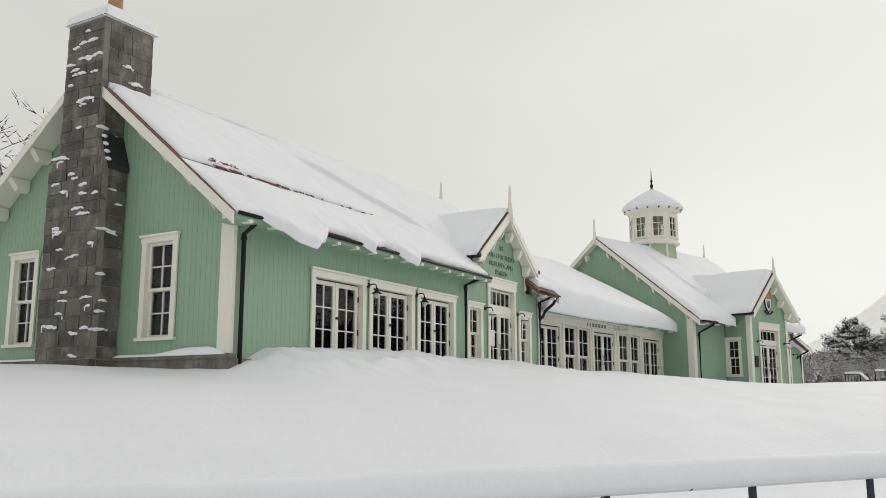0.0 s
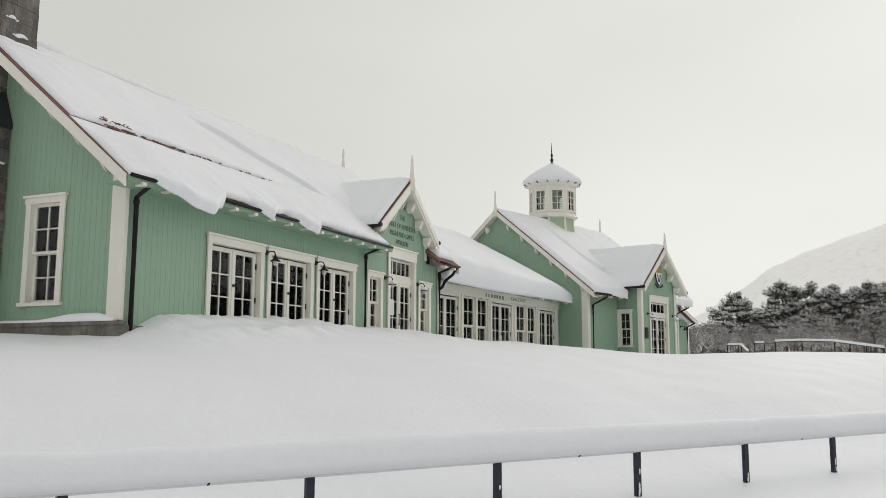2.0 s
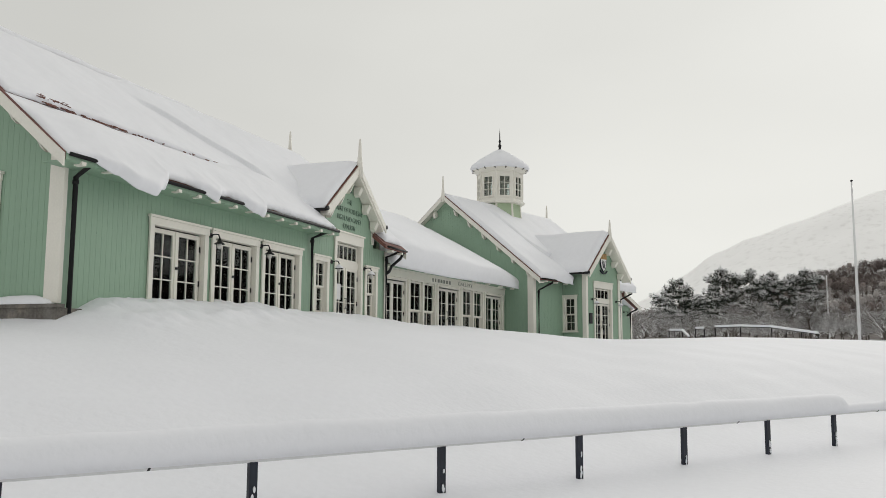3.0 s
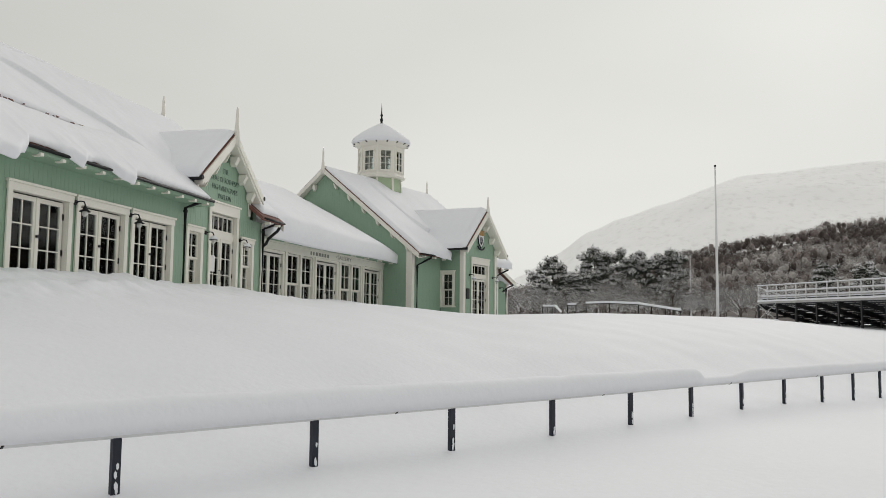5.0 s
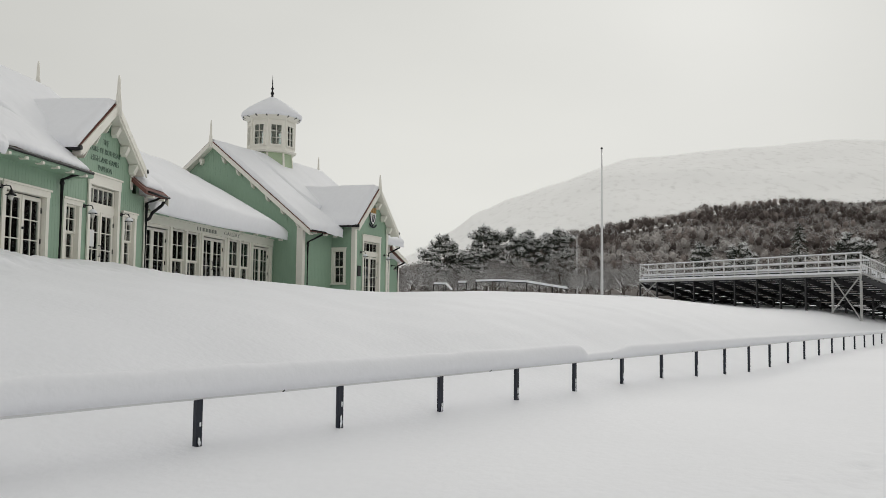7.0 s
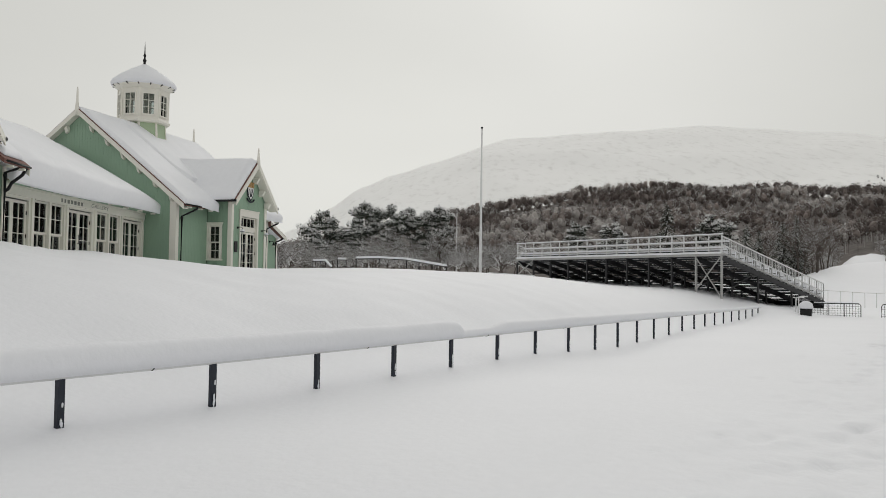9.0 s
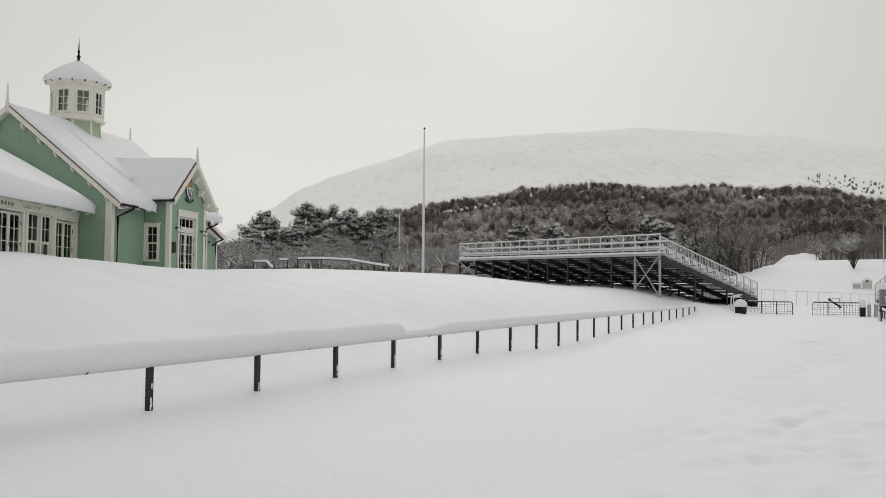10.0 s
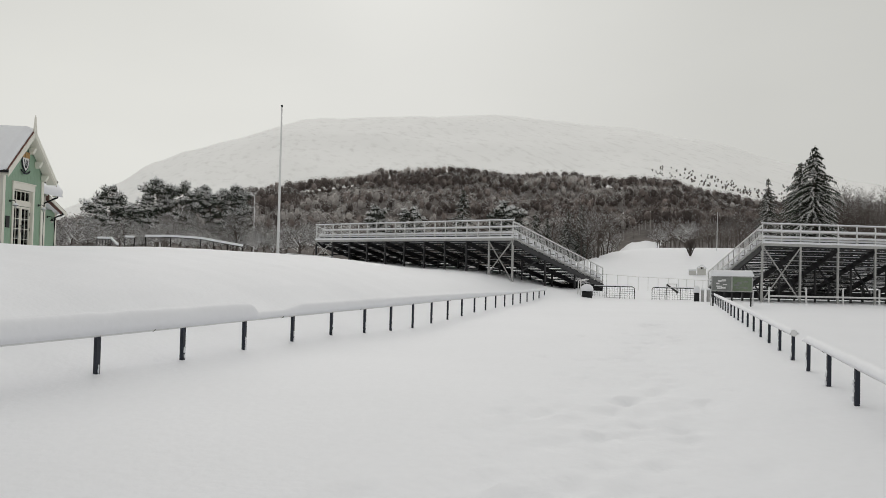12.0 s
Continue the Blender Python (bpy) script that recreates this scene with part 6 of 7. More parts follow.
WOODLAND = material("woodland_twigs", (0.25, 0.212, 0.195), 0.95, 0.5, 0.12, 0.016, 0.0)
# for dark trees, and for shade painted low in every crown
DARK_SHADED_WOOD = material("dark_and_shaded_twigs", (0.105, 0.086, 0.079), 0.95, 0.5, 0.12, 0.016, 0.0)
PALE_WOOD = material("hoary_twigs", (0.47, 0.44, 0.42), 0.95, 0.4, 0.12, 0.016, 0.0)
FROSTED = material("frosted_twigs", (0.56, 0.545, 0.53), 0.95, 0.5, 0.15, 0.02, 0.0)
FOREST_FLOOR = material("forest_floor", (0.15, 0.132, 0.122), 0.95, 0.6, 0.4, 0.06, 0.0)
build_hill("mountain", "broad snow-covered mountain with heather showing in streaks", MOUNTAIN, 760, 2500, 180, 60, mountain_material(), 7.0, 0.0045)
build_hill("wooded_hill", "lower hillside under bare birch woodland", WOODED, 240, 640, 160, 30, FOREST_FLOOR, 2.5, 0.02, 1.25)


# ---- trees ----
class Soup:
    """Collects loose triangles and thin boughs for one mesh with several materials."""

    def __init__(self):
        self.v, self.f, self.m = [], [], []

    def tri(self, a, b, c, mi):
        n = len(self.v)
        self.v += [tuple(a), tuple(b), tuple(c)]
        self.f.append((n, n + 1, n + 2))
        self.m.append(mi)

    def limb(self, a, b, ra, rb, mi, sides=4):
        a, b = Vector(a), Vector(b)
        d = (b - a)
        if d.length < 1e-6:
            return
        d.normalize()
        s = d.cross(Vector((0.3, 0.2, 1)))
        s.normalize()
        t = s.cross(d)
        n = len(self.v)
        for p, r in ((a, ra), (b, rb)):
            for k in range(sides):
                q = 2 * math.pi * k / sides
                self.v.append(tuple(p + s * r * math.cos(q) + t * r * math.sin(q)))
        for k in range(sides):
            k2 = (k + 1) % sides
            self.f.append((n + k, n + k2, n + sides + k2, n + sides + k))
            self.m.append(mi)

    def sprig(self, a, b, r, mi):
        """A fine twig: two crossed slivers."""
        s = (b - a).cross(Vector((0.3, 0.2, 1))).normalized()
        t = s.cross(b - a).normalized()
        for o in (s * r, t * r):
            self.tri(a - o, a + o, b, mi)

    def mesh(self, name, mats):
        me = bpy.data.meshes.new(name)
        me.from_pydata(self.v, [], self.f)
        for m in mats:
            me.materials.append(m)
        me.polygons.foreach_set("material_index", self.m)
        return me


def make_tree(name, trunk, crown, label, category, group):
    t = thing(name, pose(0, 0, -400), label, category, group)
    for nm, sp, mats in (("trunk", trunk, [BARK, TREE_SNOW]), ("crown", crown, [BARK_FAR, TREE_SNOW, NEEDLE])):
        ob = new(nm, sp.mesh(nm, mats))
        ob.parent = t
    return t


def bare_tree(seed, h, spread, snow, label="bare broadleaf tree with snow along its twigs", lean=0.0, depth=4, fine=False):
    rng = random.Random(seed)
    trunk, crown = Soup(), Soup()

    def grow(p, d, length, r, level):
        n = 3 if level == 0 else 2
        for i in range(n):
            q = p + d * (length / n)
            if level >= 4:
                crown.sprig(p, q, r * 1.15, 0)
                if rng.random() < snow:
                    crown.sprig(p + Vector((0, 0, r)), q + Vector((0, 0, r * 1.5)), r * 1.6, 1)
            else:
                (trunk if level == 0 else crown).limb(p, q, r, r * 0.82, 0, 5 if level == 0 else 3)
            if 1 <= level < 4 and snow > 0.4 and rng.random() < snow:
                o = Vector((0, 0, r * 0.75))
                crown.limb(p + o, q + o, r * 0.95 + (0.03 if level < 3 else 0.012), r * 0.8 + (0.026 if level < 3 else 0.010), 1, 3)
            r *= 0.82
            p = q
            d = (d + Vector((rng.uniform(-1, 1), rng.uniform(-1, 1), rng.uniform(-0.5, 0.6))) * (0.22 if level < 2 else 0.42)).normalized()
            if level < depth:
                kids = 3 if level == 0 or level > 2 and not fine else 2
                for _ in range(kids if i or level else 0):
                    a = rng.uniform(0, 2 * math.pi)
                    side = Vector((math.cos(a), math.sin(a), rng.uniform(-0.05, 0.6)))
                    grow(p, (d * (1 - spread) + side * spread).normalized(), length * rng.uniform(0.5, 0.72), max(r * 0.6, 0.015 if fine else 0.012 if depth == 4 else 0.009), level + 1)
    grow(Vector((0, 0, -0.5)), Vector((lean, 0, 1)).normalized(), h * 0.5, h * 0.022, 0)
    return make_tree("bare_tree", trunk, crown, label, "tree", "bare trees")


def pine_tree(seed, h, width):
    rng = random.Random(seed)
    trunk, crown = Soup(), Soup()
    p, d, r = Vector((0, 0, -0.5)), Vector((rng.uniform(-0.06, 0.06), rng.uniform(-0.06, 0.06), 1)), h * 0.022
    pts = []
    for i in range(8):
        q = p + d.normalized() * (h * 0.96 / 8)
        trunk.limb(p, q, r, r * 0.84, 0, 6)
        r *= 0.84
        d += Vector((rng.uniform(-0.08, 0.08), rng.uniform(-0.08, 0.08), 0))
        p = q
        pts.append((q.copy(), r))
    ends = []
    for n in range(62):
        g = 2.0 + 5.0 * rng.random() ** 0.8
        i = int(g)
        q = pts[i - 1][0].lerp(pts[i][0], g - i)
        rr = pts[i][1]
        a = rng.uniform(0, 2 * math.pi)
        f = min(1.0, q.z / h)
        env = math.sin(math.pi * min(1.0, max(0.06, (f - 0.22) / 0.86)) ** 0.85) ** 0.7
        ln = width * 0.64 * env * rng.uniform(0.35, 1.0) + 0.2
        e = q + Vector((math.cos(a) * ln, math.sin(a) * ln, rng.uniform(0.15, 0.75) * ln))
        e.z = min(e.z, h * 0.99)
        mid = q.lerp(e, 0.5) + Vector((0, 0, -0.12 * ln))
        trunk.limb(q, mid, rr * 0.5, rr * 0.3, 0, 4)
        trunk.limb(mid, e, rr * 0.3, rr * 0.1, 0, 4)
        ends.append((e, rng.uniform(0.34, 0.58) * width / 2.6))
        ends.append((mid.lerp(e, 0.4) + Vector((rng.uniform(-0.3, 0.3), rng.uniform(-0.3, 0.3), 0.2)), rng.uniform(0.3, 0.5) * width / 2.6))
    for k in range(6):
        ends.append((pts[-1][0] + Vector((rng.uniform(-0.45, 0.45), rng.uniform(-0.45, 0.45), rng.uniform(-0.6, 0.2))), 0.4 * width / 2.6))
    for c, rad in ends:
        laden = rng.uniform(0.35, 0.95)
        for _ in range(76):
            v = Vector((rng.gauss(0, 1), rng.gauss(0, 1), rng.gauss(0.15, 0.9))).normalized()
            p = c + Vector((v.x, v.y, v.z * 0.85)) * rad * rng.uniform(0.3, 1.0)
            t = Vector((v.x + rng.uniform(-0.5, 0.5), v.y + rng.uniform(-0.5, 0.5), v.z * 0.5 + rng.uniform(0.1, 0.9))).normalized() * rng.uniform(0.16, 0.36)
            s = t.cross(Vector((rng.uniform(-1, 1), rng.uniform(-1, 1), 0.3))).normalized() * rng.uniform(0.035, 0.085)
            crown.tri(p - s, p + s, p + t, 1 if v.z > -0.05 and rng.random() < laden else 2)
    return make_tree("pine_tree", trunk, crown, "dark pine with snow lying on its clumps", "tree", "pines")


def spruce_tree(seed, h, width, snow=0.5, boughs=620):
    rng = random.Random(seed)
    trunk, crown = Soup(), Soup()
    trunk.limb((0, 0, -0.5), (0, 0, h), h * 0.018, 0.02, 0, 6)
    bulge = [rng.uniform(0.75, 1.12) for _ in range(9)]
    for b in range(boughs):
        f = 0.06 + 0.93 * rng.random() ** 1.25
        a = rng.uniform(0, 2 * math.pi)
        rad = width * (1 - f) ** 0.72 * bulge[int(a * 1.3 + f * 11) % 9] + 0.14
        o = Vector((math.cos(a), math.sin(a), 0))
        ln = rad * rng.uniform(0.55, 1.12)
        droop, lift = rng.uniform(0.30, 0.62), rng.uniform(-0.05, 0.2)
        root = Vector((0, 0, f * h))
        laden = rng.random() < snow
        steps = max(3, int(ln / 0.12))
        for i in range(steps):
            t0, t1 = i / steps, (i + 1) / steps
            p0 = root + o * ln * t0 + Vector((0, 0, -droop * ln * t0 * t0 + lift * ln * t0))
            p1 = root + o * ln * t1 + Vector((0, 0, -droop * ln * t1 * t1 + lift * ln * t1))
            s = Vector((-o.y, o.x, 0)) * (0.20 * (1 - t0) + 0.07) * min(1, ln)
            for sg in (-1, 1):
                tip = p0 + s * sg * rng.uniform(0.5, 1.4) + (p1 - p0) * rng.uniform(0.6, 2.0) - Vector((0, 0, rng.uniform(0.02, 0.14)))
                crown.tri(p0, p0.lerp(p1, 0.55), tip, 2)
                crown.tri(p0, p1, p0.lerp(tip, 0.4) - Vector((0, 0, rng.uniform(0.05, 0.20))), 2)
                if laden and t0 > 0.15 and rng.random() < 0.85:
                    up = Vector((0, 0, 0.04))
                    crown.tri(p0 + up, p0.lerp(p1, 0.8) + up, p0.lerp(tip, rng.uniform(0.5, 1.0)) + up, 1)
    return make_tree("spruce_tree", trunk, crown, "tall dark spruce with snow on drooping boughs", "tree", "spruces")


def shrub(az, r, h):
    """Bare stems fanning from one root."""
    rng = random.Random(77)
    stems, twigs = Soup(), Soup()
    for i in range(46):
        a, lean = rng.uniform(0, 2 * math.pi), rng.uniform(0.05, 0.62)
        tip = Vector((math.cos(a) * lean, math.sin(a) * lean, 1.05 - 0.55 * lean)) * h * rng.uniform(0.7, 1.0)
        mid = tip * 0.5 + Vector((0, 0, 0.05 * h))
        stems.limb((0, 0, -0.2), mid, 0.035, 0.025, 0, 3)
        stems.limb(mid, tip, 0.025, 0.01, 0, 3)
        for _ in range(12):
            p = mid.lerp(tip, rng.random())
            twigs.sprig(p, p + Vector((rng.uniform(-1, 1), rng.uniform(-1, 1), rng.uniform(0.2, 1.2))) * 0.16 * h, 0.018, 0)
    t = make_tree("shrub", stems, twigs, "bare shrub standing on the snowy field", "shrub", "shrubs")
    x, y = plan(az, r)
    t.location = (x, y, ground_z(x, y))


def put(tree, az, r, k, rz, first=[]):
    x, y = plan(az, r)
    m = Matrix.LocRotScale((x, y, ground_z(x, y)), Euler((0, 0, rz)), None)
    c = copy_thing(tree, m)
    c.scale = (k, k, k)
    return c


# bearing, distance and rise of the top of each pine beyond the hall
PINES = ((5.2, 108, 5.0), (6.1, 118, 4.1), (4.1, 120, 3.9), (2.4, 108, 5.45), (0.55, 106, 5.5), (3.3, 118, 3.9), (-1.1, 108, 5.2), (-2.2, 110, 5.25), (-2.9, 116, 4.0))


def plant():
    rng = random.Random(11)
    bare = [bare_tree(s, 7.0, sp, sn, depth=5, fine=True) for s, sp, sn in ((1, 0.62, 0.45), (2, 0.7, 0.55), (3, 0.58, 0.4), (4, 0.66, 0.6))]
    slim = [bare_tree(s, 11.0, 0.42, 0.36, "slender bare birch at the field edge") for s in (21, 22, 23)]
    bushy = [bare_tree(51, 10.0, 0.62, 0.05, "finely twigged bare tree", depth=5, fine=True)]
    pines = [pine_tree(s, 10.0, w) for s, w in ((31, 2.9), (32, 3.3), (33, 2.6), (34, 3.1))]
    spruces = [spruce_tree(s, 10.0, w, sn) for s, w, sn in ((41, 3.3, 0.95), (42, 3.2, 0.95))]
    small = [spruce_tree(s, 10.0, w, 0.95, 340) for s, w in ((43, 3.0), (44, 2.7))]
    # pines beyond the hall: bearing, distance, height
    for i, (az, r, rise) in enumerate(PINES):
        x, y = plan(az, r)
        top = r * math.tan(radians(rise))
        put(pines[i % 4], az, r, (top - ground_z(x, y)) / 9.6, rng.uniform(0, 6.28))
    # snow-laden bare trees in front of and between them
    for i in range(40):
        az = 9.3 - 17.5 * (i + rng.random()) / 40
        put(bare[i % 4], az, rng.uniform(80, 104), rng.uniform(0.35, 0.78) * (0.8 if az < -4 else 1), rng.uniform(0, 6.28))
    for i in range(16):
        put(bare[i % 4], 9.3 - 17.5 * (i + rng.random()) / 16, rng.uniform(74, 84), rng.uniform(0.26, 0.42), rng.uniform(0, 6.28))
    for i in range(14):
        put(bare[i % 4], 10 - 36 * (i + rng.random()) / 14, rng.uniform(122, 150), rng.uniform(0.8, 1.05), rng.uniform(0, 6.28))
    # spruces behind the stands
    for i, (az, r, h) in enumerate(((-17.1, 170, 14.5), (-16.0, 185, 10.0), (-19.4, 178, 14.0), (-20.3, 180, 13.0), (-21.9, 175, 11.0), (-22.6, 180, 10.0), (-24.0, 180, 11.0), (-24.8, 182, 11.0), (-11.7, 190, 13.0), (-13.9, 185, 12.5), (-13.2, 195, 11))):
        put(small[i % 2] if i not in (2, 3, 8, 9) else pines[i % 4], az, r * 0.76, h * 0.8 / 10.0, rng.uniform(0, 6.28))
    put(spruces[0], -38.9, 92, 1.42, 0.6)
    put(spruces[1], -38.15, 95, 1.28, 2.1)
    put(small[1], -36.3, 190, 1.5, 1.1)
    # birches at the edge of the far field, and behind the second stand
    for i in range(24):
        put(slim[i % 3], -22.6 - 4.0 * (i + rng.random()) / 24, rng.uniform(135, 168), rng.uniform(0.5, 0.8), rng.uniform(0, 6.28))
    for i in range(34):
        az = -29.7 - 9.2 * (i + rng.random()) / 34
        put(slim[i % 3], az, rng.uniform(185, 235), rng.uniform(0.45, 0.75), rng.uniform(0, 6.28))
    for i in range(10):
        put(bare[i % 4], -26.0 - 1.3 * rng.random() if i < 5 else -29.5 - 2.0 * rng.random(), rng.uniform(178, 200), rng.uniform(0.6, 0.9), rng.uniform(0, 6.28))
    for i in range(40):
        put(slim[i % 3], -39.4 - 8.6 * (i + rng.random()) / 40, rng.uniform(125, 175), rng.uniform(0.7, 1.0), rng.uniform(0, 6.28))
    for i in range(13):
        put(bushy[0], -39.9 - 7.6 * (i + rng.random()) / 13, rng.uniform(108, 135), rng.uniform(0.66, 0.95), rng.uniform(0, 6.28))
    # thicket on the rising field
    shrub(-31.7, 137, 2.9)
    # trees behind the long wing
    for az, r, k in ((57.6, 62, 2.1), (62.0, 52, 2.6), (55.0, 70, 2.0), (59.5, 66, 2.2), (56.6, 58, 1.7), (58.4, 60, 1.9)):
        put(bushy[0], az, r, k * 0.68, az)
    for t in bare + slim + bushy + pines + spruces + small:
        for o in list(t.children):
            bpy.data.objects.remove(o)
        bpy.data.objects.remove(t)


plant()


def clearing():
    """A small open field of snow at the foot of the wood."""
    bm = bmesh.new()
    g = []
    for i in range(13):
        row = []
        for j in range(6):
            x, y, z = hill_point(WOODED, 240, 640, 0.03 + 0.115 * j / 5 + 0.008 * math.sin(i * 1.7), -30.2 + 3.2 * i / 12)
            row.append(bm.verts.new((x, y, z + 2.1 * math.sin(math.pi * i / 12) ** 0.8 * math.sin(math.pi * (0.6 + j) / 6.2) ** 0.6 - 0.9)))
        g.append(row)
    for i in range(12):
        for j in range(5):
            bm.faces.new((g[i][j], g[i][j + 1], g[i + 1][j + 1], g[i + 1][j]))
    tagged(part("clearing", bm, SNOW, None, smooth=True), "small snow-covered clearing at the foot of the wood", "snow field", kind="structure")


clearing()


def build_forest():
    """Far woodland on the hillside: thousands of small bare crowns, far beyond counting."""
    rng = np.random.default_rng(5)
    n, twigs = 5000, 170
    P = np.empty((n, 3))
    H = np.empty(n)
    S = np.empty(n)
    for i in range(n):
        edge = i > n * 0.94
        az = 11 - 60 * rng.random()
        q = rng.uniform(0.9, 1.0) if edge else 0.01 + 1.02 * rng.random() ** 0.8
        x, y, z = hill_point(WOODED, 240, 640, q, az)
        P[i] = x, y, z
        H[i] = rng.uniform(7.0, 12.0) * (0.9 + 0.5 * nz(x, y, 3.0, 0.02)) * (1.12 if edge else 1.0)
        S[i] = (0.44 + 1.5 * nz(x, y, 9.0, 0.014) + 0.45 * nz(x, y, 2.0, 0.045)) * (0.4 if edge else 0.35 if az < -27.5 else 1.6)
        if -29.9 < az < -27.2 and 0.015 < q < 0.17:
            P[i, 2] -= 40.0
    S = np.clip(S, 0.02, 0.8) * rng.uniform(0.05, 2.1, n)
    # each crown has its own tone; stands of dark and of hoary trees
    tone = np.array([1.5 * nz(x, y, 21.0, 0.009) + 0.7 * nz(x, y, 22.0, 0.03) for x, y, z in P]) + rng.uniform(-0.4, 0.4, n)
    base = np.where(tone < -0.22, 3, np.where(tone > 0.25, 4, 0))
    base[int(n * 0.94):] = np.where(rng.random(n - int(n * 0.94)) < 0.6, 3, 0)
    sh = (n, twigs)
    h = H[:, None]
    th = rng.random(sh) * 2 * np.pi
    cz = rng.uniform(-1, 1, sh)
    rad = rng.random(sh) ** 0.22
    sxy = np.sqrt(1 - cz * cz) * rad * h * rng.uniform(0.20, 0.31, (n, 1))
    c = np.stack([P[:, :1] + np.cos(th) * sxy, P[:, 1:2] + np.sin(th) * sxy, P[:, 2:3] + h * (0.56 + 0.31 * cz * rad)], -1)
    d = np.stack([np.cos(th) * 0.7 + rng.uniform(-0.5, 0.5, sh), np.sin(th) * 0.7 + rng.uniform(-0.5, 0.5, sh), rng.uniform(-0.3, 1.0, sh)], -1) * (h * rng.uniform(0.025, 0.065, sh))[..., None]
    w = rng.uniform(0.10, 0.27, sh)[..., None] * np.stack([-np.sin(th + 0.6), np.cos(th + 0.6), rng.uniform(-0.4, 0.4, sh)], -1)
    tri = np.stack([c - w, c + w, c + d], 2).reshape(-1, 3)
    kind = (rng.random(sh) < S[:, None] * 1.7 * np.clip(0.45 + 0.75 * cz, 0, 1)).astype(int)
    kind[(kind == 1) & (rng.random(sh) < 0.22)] = 2
    kind = np.where(kind == 0, base[:, None], kind)
    # painted shade: lower twigs go dark so that crowns stand apart
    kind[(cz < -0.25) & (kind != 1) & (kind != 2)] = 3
    # the dense heart of each crown
    g = (1 + 5 ** 0.5) / 2
    ico = np.array([(-1, g, 0), (1, g, 0), (-1, -g, 0), (1, -g, 0), (0, -1, g), (0, 1, g), (0, -1, -g), (0, 1, -g), (g, 0, -1), (g, 0, 1), (-g, 0, -1), (-g, 0, 1)]) / 1.902
    tris = np.array([(0, 11, 5), (0, 5, 1), (0, 1, 7), (0, 7, 10), (0, 10, 11), (1, 5, 9), (5, 11, 4), (11, 10, 2), (10, 7, 6), (7, 1, 8), (3, 9, 4), (3, 4, 2), (3, 2, 6), (3, 6, 8), (3, 8, 9), (4, 9, 5), (2, 4, 11), (6, 2, 10), (8, 6, 7), (9, 8, 1)])
    hearts = ico[None] * rng.uniform(0.75, 1.2, (n, 12, 1)) * (H * 0.15 * np.clip((np.hypot(P[:, 0], P[:, 1]) - 240) / 90, 0.3, 1.0))[:, None, None] * np.array([1, 1, 1.35]) + P[:, None, :] + np.array([0, 0, 0.56]) * H[:, None, None]
    hearts = hearts[:, tris].reshape(-1, 3)
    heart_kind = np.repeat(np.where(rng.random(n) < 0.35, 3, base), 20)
    # stems
    o = np.array([[-0.15, 0, -1], [0.15, 0, -1], [0, 0.1, 0]])
    stems = P[:, None, :] + o[None]
    stems[:, 2, 2] += H * 0.9
    tri = np.concatenate([tri, hearts, stems.reshape(-1, 3)])
    kind = np.concatenate([kind.ravel(), heart_kind, np.where(rng.random(n) < 0.45, 1, 3)])
    me = bpy.data.meshes.new("woodland")
    nt = len(kind)
    me.vertices.add(nt * 3)
    me.vertices.foreach_set("co", tri.ravel())
    me.loops.add(nt * 3)
    me.loops.foreach_set("vertex_index", np.arange(nt * 3))
    me.polygons.add(nt)
    me.polygons.foreach_set("loop_start", np.arange(nt) * 3)
    me.update(calc_edges=True)
    for m in (WOODLAND, FROSTED, TREE_SNOW, DARK_SHADED_WOOD, PALE_WOOD):
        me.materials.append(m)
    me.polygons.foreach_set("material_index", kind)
    tagged(new("woodland", me), "dense bare birch woodland dusted with snow", "woodland", kind="stuff")
    # scattered small trees on the open mountain flank, just over the wood
    sp = Soup()
    r2 = random.Random(8)
    for i in range(190):
        az = -29.0 - 10.5 * r2.random() ** 0.7
        el = profile(WOODED, az) + 0.85 + 0.75 * r2.random() ** 1.4
        lo, hi = 0.02, 0.98
        for _ in range(24):
            q = (lo + hi) / 2
            x, y, z = hill_point(MOUNTAIN, 760, 2500, q, az)
            if math.degrees(math.atan2(z, math.hypot(x, y))) < el:
                lo = q
            else:
                hi = q
        if nz(x, y, 4.0, 0.006) < -0.22:
            continue
        h = r2.uniform(3.0, 6.5)
        sp.limb((x, y, z - 5), (x, y, z + h), 0.4, 0.15, 0, 3)
        for _ in range(14):
            a = r2.uniform(0, 6.28)
            zz = z + h * r2.uniform(0.25, 0.95)
            w = h * 0.36
            sp.tri((x, y, zz), (x + w * math.cos(a), y + w * math.sin(a), zz + r2.uniform(-0.5, 1.5)), (x + w * 0.6 * math.cos(a + 0.8), y + w * 0.6 * math.sin(a + 0.8), zz - 1.2), 0)
    tagged(new("hill_trees", sp.mesh("hill_trees", [BARK_FAR])), "scattered small dark trees on the snowy slope", "trees", kind="stuff")


build_forest()


